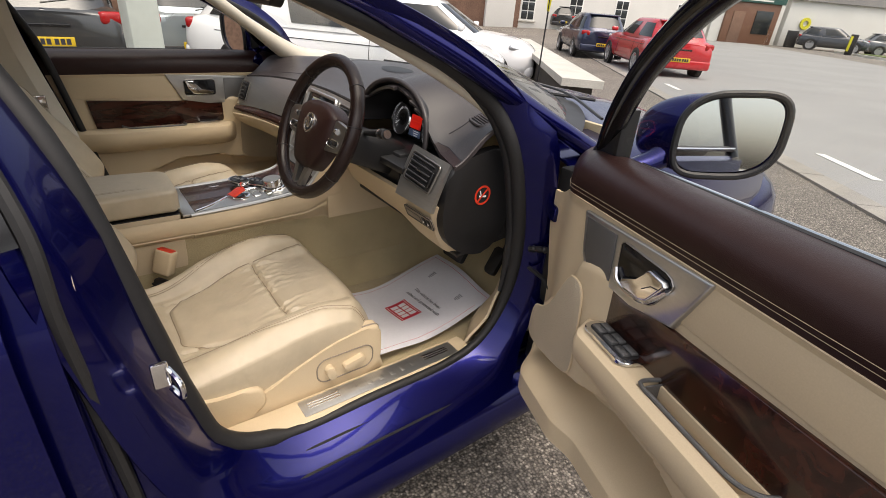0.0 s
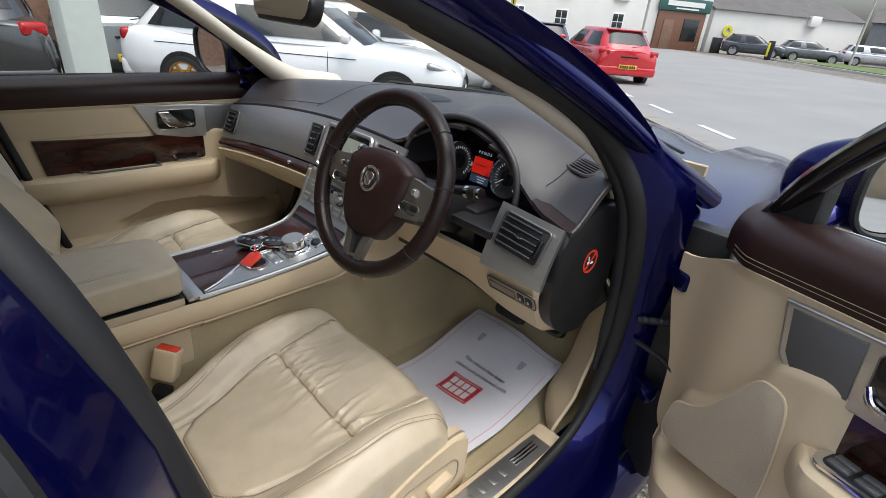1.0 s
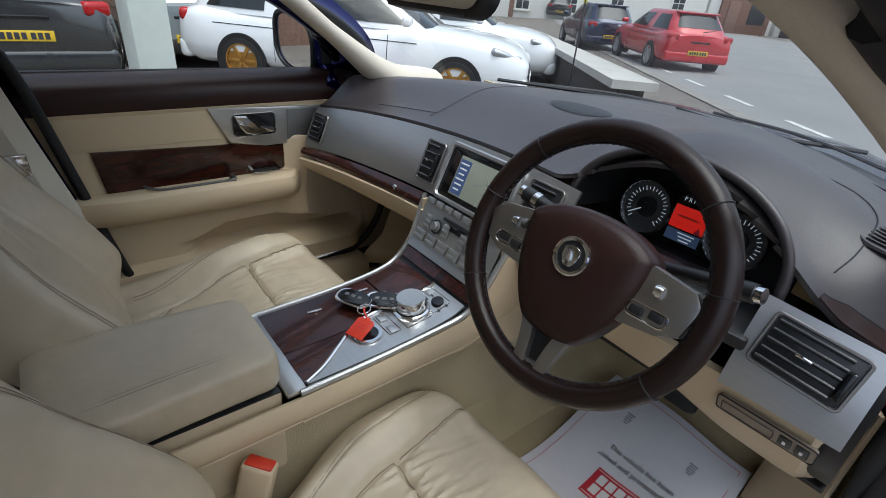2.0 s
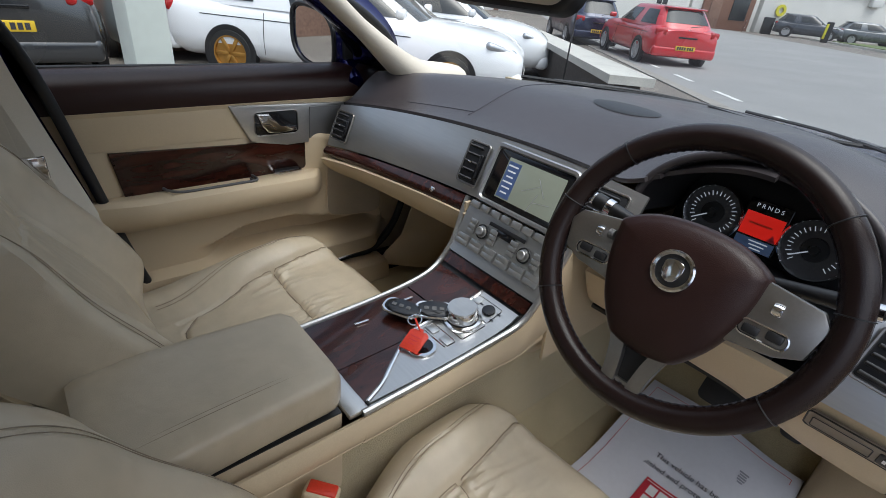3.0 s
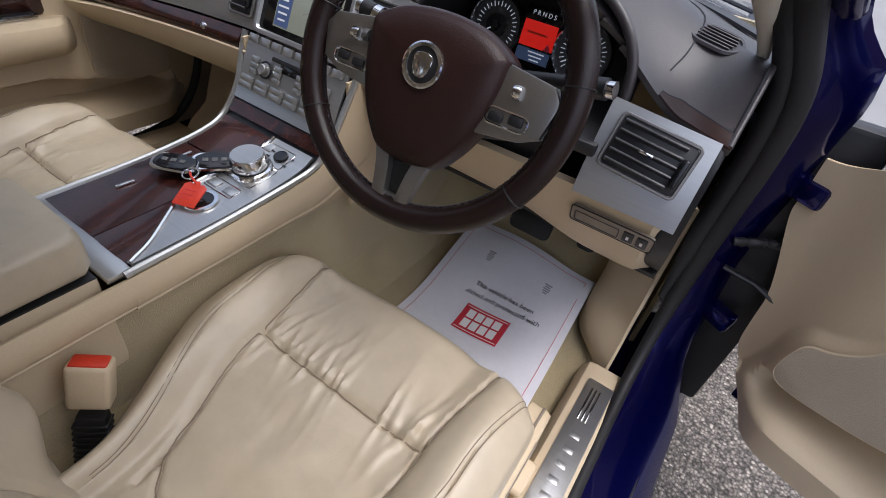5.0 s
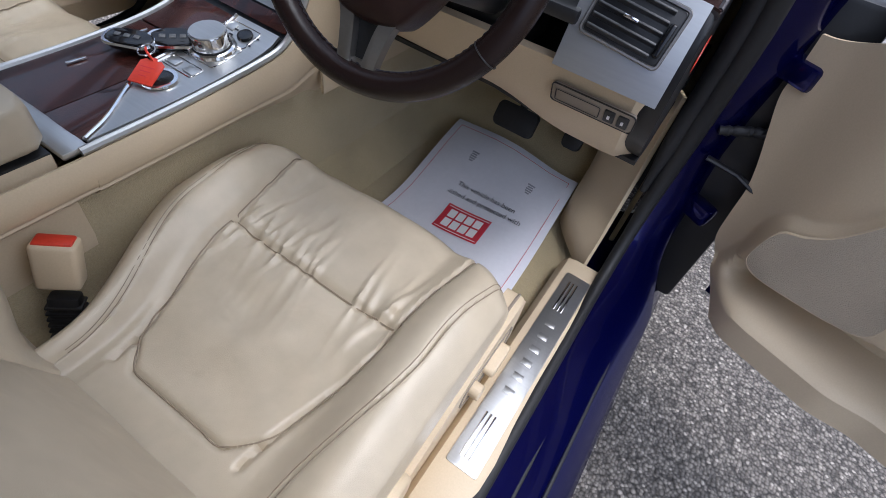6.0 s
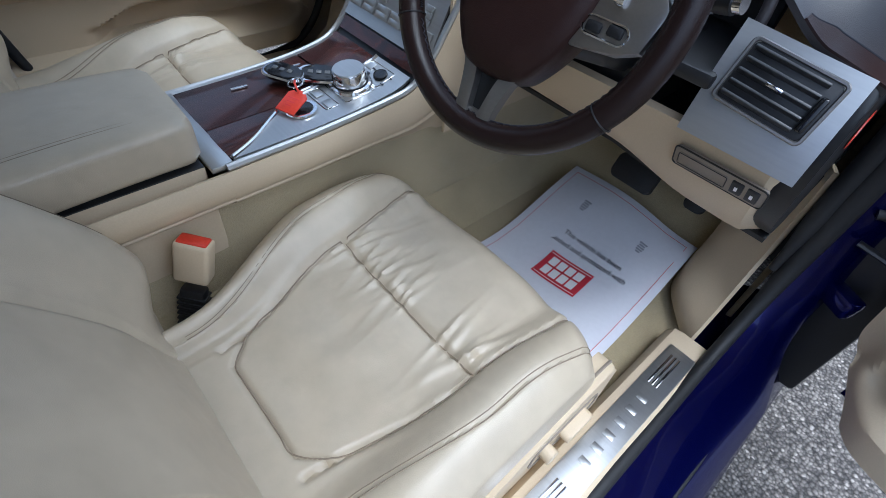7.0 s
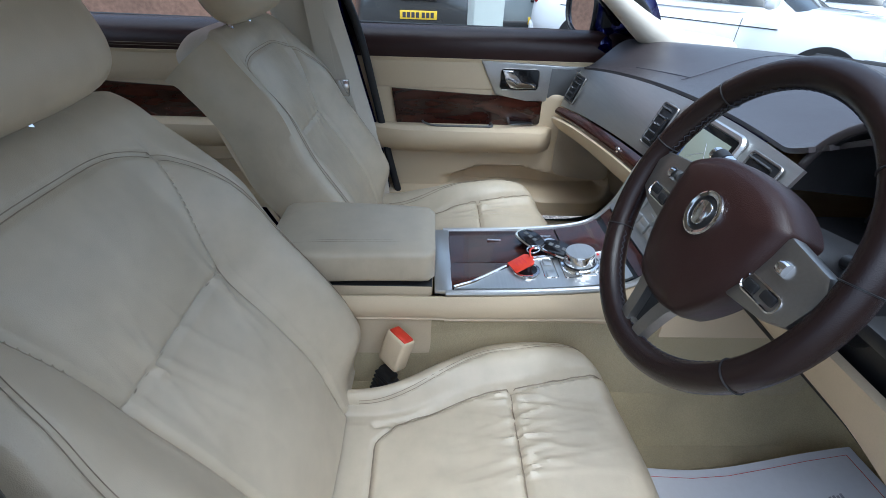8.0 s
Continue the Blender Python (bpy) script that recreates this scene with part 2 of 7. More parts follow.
def hump(t, w=1.0):
    """A smooth bell that is 1 at 0 and 0 past w."""
    t = abs(t) / w
    return 0.0 if t >= 1 else (1 - t * t) ** 2


def step(a, b, t):
    t = min(1, max(0, (t - a) / (b - a)))
    return t * t * (3 - 2 * t)


def text(name, words, size, mat, m, parent, align="CENTER", spacing=1.0, depth=0.0006, width=None):
    """Raised or printed lettering in the built-in font."""
    cu = bpy.data.curves.new(name, "FONT")
    cu.body, cu.size, cu.align_x, cu.align_y, cu.space_character, cu.extrude = words, size, align, "CENTER", spacing, depth
    tmp = bpy.data.objects.new("tmp", cu)
    scene.collection.objects.link(tmp)
    me = bpy.data.meshes.new_from_object(tmp.evaluated_get(bpy.context.evaluated_depsgraph_get()))
    bpy.data.objects.remove(tmp)
    b = bmesh.new()
    b.from_mesh(me)
    bpy.data.meshes.remove(me)
    if width:
        xs = [q.co.x for q in b.verts]
        k = width / (max(xs) - min(xs))
        b.transform(Matrix.Diagonal((k, k, 1, 1)))
    b.transform(m)
    return part(name, b, mat, parent)

# ---- ground: one tilted sheet; the car stands at its edge of the road ----
def ground_z(x, y):
    """Height of the ground: it falls away to the left of the car, less so far up the street."""
    return (0.0227 - 0.019 * step(14, 32, y)) * max(-30, min(30, x - 0.9))


def asphalt():
    """Stone chippings of many greys bedded in dark tar."""
    m = bpy.data.materials.new("coarse_asphalt")
    m.use_nodes = True
    n, l = m.node_tree.nodes, m.node_tree.links
    p = n["Principled BSDF"]
    co = n.new("ShaderNodeTexCoord")
    warp = n.new("ShaderNodeTexNoise")
    warp.inputs["Scale"].default_value = 60
    mixv = n.new("ShaderNodeVectorMath")
    mixv.operation = "MULTIPLY_ADD"
    mixv.inputs[1].default_value = (0.006, 0.006, 0.006)
    l.new(co.outputs["Object"], warp.inputs["Vector"])
    l.new(warp.outputs["Color"], mixv.inputs[0])
    l.new(co.outputs["Object"], mixv.inputs[2])
    cell = n.new("ShaderNodeTexVoronoi")
    cell.inputs["Scale"].default_value = 115
    l.new(mixv.outputs[0], cell.inputs["Vector"])
    sep = n.new("ShaderNodeSeparateColor")
    l.new(cell.outputs["Color"], sep.inputs[0])
    stone = n.new("ShaderNodeValToRGB")
    e = stone.color_ramp.elements
    e[0].position, e[0].color = 0.0, (0.095, 0.084, 0.073, 1)
    e[1].position, e[1].color = 0.93, (0.34, 0.305, 0.26, 1)
    k = e.new(0.5)
    k.color = (0.20, 0.178, 0.153, 1)
    k = e.new(0.97)
    k.color = (0.50, 0.45, 0.39, 1)
    l.new(sep.outputs[0], stone.inputs[0])
    gap = n.new("ShaderNodeValToRGB")
    gap.color_ramp.elements[0].position, gap.color_ramp.elements[1].position = 0.35, 0.75
    gap.color_ramp.elements[0].color, gap.color_ramp.elements[1].color = (1, 1, 1, 1), (0.30, 0.29, 0.28, 1)
    l.new(cell.outputs["Distance"], gap.inputs[0])
    patch = n.new("ShaderNodeTexNoise")
    patch.inputs["Scale"].default_value, patch.inputs["Detail"].default_value = 0.5, 6
    l.new(co.outputs["Object"], patch.inputs["Vector"])
    tone = n.new("ShaderNodeMapRange")
    tone.inputs["From Min"].default_value, tone.inputs["From Max"].default_value = 0.3, 0.7
    tone.inputs["To Min"].default_value, tone.inputs["To Max"].default_value = 0.8, 1.2
    l.new(patch.outputs["Fac"], tone.inputs["Value"])
    mul = n.new("ShaderNodeMix")
    mul.data_type, mul.blend_type = "RGBA", "MULTIPLY"
    mul.inputs[0].default_value = 1.0
    l.new(stone.outputs[0], mul.inputs[6])
    l.new(gap.outputs[0], mul.inputs[7])
    vm = n.new("ShaderNodeVectorMath")
    vm.operation = "SCALE"
    l.new(mul.outputs[2], vm.inputs[0])
    l.new(tone.outputs[0], vm.inputs["Scale"])
    l.new(vm.outputs[0], p.inputs["Base Color"])
    p.inputs["Roughness"].default_value = 0.75
    b_ = n.new("ShaderNodeBump")
    b_.inputs["Strength"].default_value, b_.inputs["Distance"].default_value = 0.9, 0.006
    b_.invert = True
    l.new(cell.outputs["Distance"], b_.inputs["Height"])
    l.new(b_.outputs[0], p.inputs["Normal"])
    return m


ASPHALT = asphalt()
bm = surf(lambda u, v: Vector((600 * (2 * u - 1) ** 3, 600 * (2 * v - 1) ** 3, ground_z(600 * (2 * u - 1) ** 3, 600 * (2 * v - 1) ** 3))), 120, 120)
solo("ground", bm, ASPHALT, "coarse grey asphalt with pale stone chippings", "ground", kind="structure")

# ---- the blue saloon's shell ----
shell = thing("saloon_car", "dark metallic blue saloon car with its driver's door open", "car", (0, 0, 0.3))


def opening():
    """The driver's door opening as (y, z), from the sill's rear round the front to the roof's rear."""
    return [(-0.24, 0.385), (0.0, 0.385), (0.24, 0.39), (0.36, 0.44), (0.43, 0.56), (0.445, 0.72), (0.41, 0.90), (0.378, 1.01), (0.33, 1.105),
            (0.23, 1.18), (0.10, 1.24), (-0.08, 1.305), (-0.3, 1.372), (-0.54, 1.385), (-0.64, 1.33), (-0.585, 1.22), (-0.518, 1.06), (-0.462, 0.79), (-0.425, 0.60), (-0.375, 0.45)]


def lean(z):
    """How far the upper body leans in over the waist line."""
    return 0.0 if z < 0.98 else 0.42 * (z - 0.98)


for side in (1, -1):
    name = "door_seal"
    path = [(side * (0.755 - lean(z)), y, z) for y, z in opening()]
    part(name, tube(smooth_line(path, 5, True), (lambda t: 0.021 - 0.008 * step(0.26, 0.16, t)) if side > 0 else 0.012, 10, True), RUBBER, shell, "black rubber door seal")

    def jamb(u, v, side=side, edge=smooth_line([(0, y, z) for y, z in opening()], 5, True)):
        q = edge[int(round(u * len(edge))) % len(edge)]
        z0 = 0.87
        grow = [(0, 0.757), (0.022, 0.80), (0.045, 0.835), (0.06, 0.855), (0.085, 0.875), (0.1, 0.885)][int(round(v * 5))]
        d = Vector((0, q.y + 0.02, (q.z - z0) * 0.9))
        d.normalize()
        thin = max(step(0.95, 1.10, q.z) * step(-0.4, -0.1, q.y), 0.75 * step(0.28, 0.42, q.y))
        return Vector((side * (0.757 + (grow[1] - 0.757) * (1 - 0.6 * thin) - lean(q.z)), q.y + d.y * grow[0] * (1 - 0.5 * thin), q.z + d.z * grow[0] * (1 - 0.5 * thin)))
    part("door_jamb", thicken(surf(jamb, 90, 5, wrap_u=True), 0.004), PAINT, shell, "blue painted door jamb")
    # sill below the opening
    ring = [(0.70, 0.34), (0.76, 0.365), (0.80, 0.36), (0.845, 0.335), (0.875, 0.30), (0.90, 0.26), (0.905, 0.21), (0.88, 0.17), (0.80, 0.155), (0.70, 0.16)]
    part("sill", loft([[Vector((side * x, y, z)) for x, z in ring] for y in (-0.95, -0.5, -0.1, 0.3, 0.62)]), PAINT, shell)
    for x_, z_ in ((0.803, 0.3605), (0.848, 0.335)):
        part("sill_groove", tube([(side * x_, y, z_) for y in (-0.5, -0.1, 0.3, 0.52)], 0.0035, 6), RUBBER, shell)
    # front wing
    wing = smooth_line([(0.62, 0, 0.985), (0.80, 0, 0.96), (0.88, 0, 0.86), (0.905, 0, 0.65), (0.90, 0, 0.4), (0.87, 0, 0.2)], 4)
    part("front_wing", thicken(surf(lambda u, v: Vector((side * (wing[int(round(v * 20))].x - 0.10 * u ** 2), 0.53 + 1.4 * u, wing[int(round(v * 20))].z - 0.10 * u ** 2 * step(0.5, 1.0, wing[int(round(v * 20))].z))), 10, 20), 0.006), PAINT, shell)
    # A pillar outside, painted, and its cloth trim inside
    outer = [(side * 0.80, 0.62, 0.985), (side * 0.735, 0.40, 1.105), (side * 0.695, 0.24, 1.195), (side * 0.658, 0.09, 1.268), (side * 0.635, 0.0, 1.308), (side * 0.60, -0.22, 1.385)]
    if side < 0:
        outer = [(-0.87, 0.62, 0.96), (-0.79, 0.30, 1.11), (-0.74, 0.07, 1.24), (-0.66, -0.22, 1.36)]
    part("a_pillar", tube(smooth_line(outer, 8), 0.032, 12, flat=0.8), PAINT, shell)
    inner = [(side * 0.735, 0.60, 0.985), (side * 0.695, 0.40, 1.03), (side * 0.648, 0.20, 1.15), (side * 0.605, 0.06, 1.24), (side * 0.55, -0.08, 1.32), (side * 0.50, -0.22, 1.375)]
    if side > 0:
        inner = [(0.690, 0.392, 0.995), (0.676, 0.365, 1.055), (0.655, 0.30, 1.115), (0.628, 0.20, 1.175), (0.600, 0.08, 1.235), (0.57, -0.06, 1.295), (0.52, -0.22, 1.36)]
    part("pillar_trim", tube(smooth_line(inner, 8), lambda t, side=side: (0.028 + 0.045 * hump(t, 0.45)) if side < 0 else 0.022 - 0.016 * hump(t, 0.45), 14, flat=0.8), BEIGE_CLOTH, shell, "cream cloth windscreen pillar trim")
    if side > 0:
        part("inner_seal", tube(smooth_line([(0.733 - lean(z), y - 0.006, z) for y, z in opening() if y > -0.2 and z > 0.5], 6), lambda t: 0.017 - 0.010 * hump(t, 0.12), 10), RUBBER, shell, "inner black rubber seal")
    # B pillar
    part("b_pillar", loft([[Vector((side * (x - lean(z)), y - 0.03 - 0.135 * step(0.45, 1.25, z), z)) for x, y in ((0.76, -0.40), (0.82, -0.42), (0.865, -0.45), (0.865, -0.53), (0.80, -0.60), (0.74, -0.60), (0.735, -0.42))]
                           for z in [0.40 + 0.06 * i for i in range(17)]]), PAINT, shell)
    part("b_pillar_trim", loft([[Vector((side * (x - lean(z)), y - 0.03 - 0.14 * step(0.45, 1.25, z), z)) for x, y in ((0.735, -0.40), (0.735, -0.60), (0.71, -0.58), (0.705, -0.44))]
                                for z in [0.42 + 0.06 * i for i in range(16)]]), BEIGE_CLOTH, shell, "cream trim of the middle pillar")

# roof and headliner, bonnet, windscreen
def roof_z(x, y, z0):
    return z0 - 0.055 * (x / 0.6) ** 2 - 0.10 * ((y + 0.75) / 0.95) ** 2


part("roof", thicken(surf(lambda u, v: Vector((1.28 * (u - 0.5), -0.10 - 1.5 * v, roof_z(1.28 * (u - 0.5), -0.10 - 1.5 * v, 1.475))), 16, 16), 0.01), PAINT, shell)
part("headliner", thicken(surf(lambda u, v: Vector((1.22 * (u - 0.5), -0.12 - 1.46 * v, roof_z(1.22 * (u - 0.5), -0.12 - 1.46 * v, 1.438))), 16, 16), 0.008), HEADLINER, shell, "cream cloth roof lining")


def screen_base(x):
    return 1.07 - 0.52 * abs(x / 0.72) ** 2.2


def windscreen(u, v):
    x = 1.40 * (u - 0.5) * (1 - 0.16 * v)
    y0, y1 = screen_base(x) + 0.02, -0.10 - 0.12 * (x / 0.6) ** 2
    return Vector((x, y0 + (y1 - y0) * v, 1.02 + (1.425 - 0.05 * (x / 0.6) ** 2 - 1.02) * v ** 0.86))


bm = surf(windscreen, 24, 12)
ws = part("windscreen", bm, GLASS, shell, "clear curved windscreen")
ws.visible_shadow = False
part("bonnet", thicken(surf(lambda u, v: Vector((1.30 * (u - 0.5), screen_base(1.30 * (u - 0.5)) + 0.10 + (2.05 - screen_base(1.3 * (u - 0.5))) * v,
                                                 1.0 - 0.08 * v - 0.20 * v ** 3 - 0.035 * (2 * u - 1) ** 2 + 0.012 * hump(abs(2 * u - 1) - 0.45, 0.2))), 24, 16), 0.006), PAINT, shell)
part("scuttle", thicken(surf(lambda u, v: Vector((1.42 * (u - 0.5), screen_base(1.42 * (u - 0.5)) + 0.0 + 0.12 * v, 1.012 - 0.012 * v)), 24, 4), 0.006), BLACK, shell)
for a, b, c in (((0.10, 1.15, 1.012), (-0.25, 1.06, 1.026), (-0.52, 0.88, 1.024)), ((0.62, 0.90, 1.008), (0.30, 1.09, 1.024), (0.02, 1.13, 1.026))):
    w = part("wiper", tube(smooth_line([a, b, c], 6), 0.0065, 6, flat=0.7), BLACK, shell, "black windscreen wiper")
    part("blade", tube(smooth_line([Vector(b) + Vector((0.12, 0.03, -0.006)), Vector(b) + Vector((-0.1, -0.07, -0.006)), Vector(c) + Vector((-0.08, -0.08, 0))], 6), 0.006, 6), RUBBER, w)
for side in (1, -1):
    # wing's rear face behind the hinges, and the carpeted sides of the footwells
    if side < 0:
        part("hinge_cover", rbox((0.075, 0.19, 0.70), 0.01, pose(-0.845, 0.445, 0.66)), CREAM_FLAT, shell, "cream lining in front of the closed door")
    part("hinge_panel", rbox((0.10, 0.05, 0.68), 0.01, pose(side * 0.862, 0.515, 0.62)), BLACK, shell, "dark inner face of the front wing")
    part("footwell_side", rbox((0.012, 0.38, 0.34), 0.003, pose(side * 0.730, 0.68, 0.52)), CARPET, shell)
# rear doors, rear screen shelf, boot wall: they close the cabin
for side in (1, -1):
    def skin(u, v, side=side):
        z = 0.22 + 0.80 * v
        x = 0.885 + 0.022 * math.sin(v * 3.0) - 0.035 * step(0.8, 1.0, v)
        return Vector((side * x, -0.555 - 0.02 * v - 0.98 * u, z))
    rd = part("rear_door", thicken(surf(skin, 8, 14), 0.03 * 1), PAINT, shell, "blue painted rear door")
    part("edge_seal", tube(smooth_line([(side * (0.875 - lean(z)), -0.535 - 0.03 * step(0.4, 1.0, z) - 0.08 * step(1.0, 1.36, z), z) for z in (0.3, 0.5, 0.7, 0.9, 1.02, 1.15, 1.34)], 5), 0.011, 8), RUBBER, rd, "black rubber edge seal")
    part("rear_frame", tube(smooth_line([(side * (0.862 - lean(z)), -0.595 - 0.07 * step(1.0, 1.36, z), z) for z in (1.0, 1.15, 1.26, 1.36)], 5), 0.03, 8), GLOSSBLACK, rd)
    part("roof_rail", tube(smooth_line([(side * 0.64, -0.2, 1.385), (side * 0.63, -0.7, 1.415), (side * 0.63, -1.2, 1.39), (side * 0.66, -1.7, 1.2)], 6), 0.045, 10), PAINT, shell)
part("rear_shelf", rbox((1.4, 0.5, 0.03), 0.01, pose(0, -1.72, 1.0)), BLACK, shell)
part("boot_wall", rbox((1.6, 0.05, 0.75), 0.01, pose(0, -1.6, 0.65)), CARPET, shell)
for side in (1, -1):
    part("c_pillar", loft([[Vector((side * (x - 0.42 * (z - 0.98)), y, z)) for x, y in ((0.80, -1.52), (0.82, -1.60), (0.82, -2.15 + 1.1 * (z - 0.98)), (0.76, -2.15 + 1.1 * (z - 0.98)), (0.74, -1.56))] for z in (0.98, 1.08, 1.18, 1.28, 1.37)]), PAINT, shell)
    part("c_pillar_trim", loft([[Vector((side * (x - 0.42 * (z - 0.98)), y, z)) for x, y in ((0.736, -1.53), (0.736, -2.05 + 1.1 * (z - 0.98)), (0.715, -2.03 + 1.1 * (z - 0.98)), (0.715, -1.55))] for z in (0.98, 1.08, 1.18, 1.28, 1.36)]), BEIGE_CLOTH, shell)
    for y in (1.36, -1.50):
        wm = frame_axes((side * 0.70, y, 0.335 + ground_z(side * 0.8, y)), (0, 1, 0), (0, 0, 1), (side, 0, 0))
        wh = part("wheel", lathe([(0.20, 0.0), (0.32, 0.0), (0.335, 0.03), (0.335, 0.17), (0.32, 0.195), (0.24, 0.20), (0.232, 0.16)], 40, wm), RUBBER, shell, "black tyre on an alloy wheel")
        part("rim", lathe([(0.232, 0.15), (0.242, 0.198), (0.225, 0.195), (0.215, 0.14), (0, 0.12)], 40, wm), ALU, wh)
        for k in range(7):
            part("spoke", rbox((0.20, 0.045, 0.025), 0.008, wm @ pose(0, 0, 0.165, 0, 0, 360 * k / 7) @ pose(0.12, 0, 0)), ALU, wh)
    part("rear_wing", thicken(surf(lambda u, v: Vector((side * (0.905 - 0.07 * u ** 2 - 0.05 * step(0.8, 1.0, v)), -1.53 - 1.18 * u, 0.24 + 0.76 * v)), 10, 10), 0.01), PAINT, shell)
    part("head_lamp", rbox((0.30, 0.36, 0.12), 0.05, pose(side * 0.60, 1.93, 0.70, -14, 0, side * 20), 3), CHROME, shell, "bright head lamp")
part("rear_screen", surf(lambda u, v: Vector((1.20 * (u - 0.5) * (1 + 0.12 * v), -1.58 - 0.52 * v, 1.37 - 0.36 * v - 0.05 * (2 * u - 1) ** 2 * (1 - v))), 12, 8), GLASS, shell, "sloping rear window").visible_shadow = False
part("boot_lid", rbox((1.62, 0.80, 0.66), 0.14, pose(0, -2.34, 0.69), 4), PAINT, shell)
part("rear_bumper", rbox((1.72, 0.30, 0.34), 0.12, pose(0, -2.66, 0.42), 4), PAINT, shell)
part("front_bumper", rbox((1.70, 0.62, 0.52), 0.20, pose(0, 1.93, 0.47), 4), PAINT, shell)
part("front_grille", rbox((0.62, 0.06, 0.20), 0.04, pose(0, 2.235, 0.52), 3), BLACK, shell, "black front grille")

# ---- floor of the cabin ----
def floor_z(x, y):
    z = 0.335 + 0.30 * step(0.50, 0.86, y)
    z += 0.20 * hump(x, 0.19)
    return z


part("carpet", thicken(surf(lambda u, v: Vector((1.42 * (u - 0.5), -1.58 + 2.45 * v, floor_z(1.42 * (u - 0.5), -1.58 + 2.45 * v))), 40, 50), 0.01), CARPET, shell, "beige fitted carpet")
part("bulkhead", thicken(surf(lambda u, v: Vector((1.42 * (u - 0.5), 0.86, 0.30 + 0.7 * v)), 4, 4), 0.02), CARPET, shell)
for side in (1, -1):
    # kick panel by the feet and trim inside the sill
    def kick(u, v, side=side):
        z = 0.36 + 0.385 * v
        y0 = 0.325 + 0.09 * step(0.38, 0.47, z) + 0.05 * step(0.45, 0.62, z)
        y = y0 + (0.84 - y0) * u
        return Vector((side * (0.722 - 0.115 * step(y0 - 0.03, y0 + 0.16, y)), y, z))
    part("kick_panel", thicken(surf(kick, 24, 16), 0.008), CREAM_FLAT, shell, "cream plastic kick panel")
    ring = [(0.660, 0.335), (0.663, 0.372), (0.675, 0.392), (0.69, 0.397), (0.745, 0.397), (0.757, 0.392), (0.76, 0.375), (0.75, 0.34)]
    trim = part("sill_trim", loft([[Vector((side * x, y, z + dz)) for x, z in ring] for y, dz in ((-0.62, 0.02), (-0.45, 0.006), (-0.238, 0.0), (0.0, 0), (0.325, 0))]), CREAM_FLAT, shell, "cream plastic sill trim")
    if side < 0:
        continue
    plate = part("tread_plate", prism(rounded(0.054, 0.47, 0.004), 0.0025, 0.001, pose(side * 0.7155, 0.045, 0.3965)), ALU, trim, "brushed metal tread plate")
    if side > 0:
        for k in range(6):
            part("letter_mark", rbox((0.019, 0.013, 0.0008), 0.0003, pose(0.7155, -0.035 + 0.034 * k, 0.3993)), ALU, plate)
        for k in range(3):
            part("groove", rbox((0.004, 0.085, 0.0012), 0.0005, pose(0.700 + 0.008 * k + 0.004, 0.215, 0.3993)), CHROME, plate)
            part("groove", rbox((0.004, 0.085, 0.0012), 0.0005, pose(0.700 + 0.008 * k + 0.004, -0.13, 0.3993)), CHROME, plate)


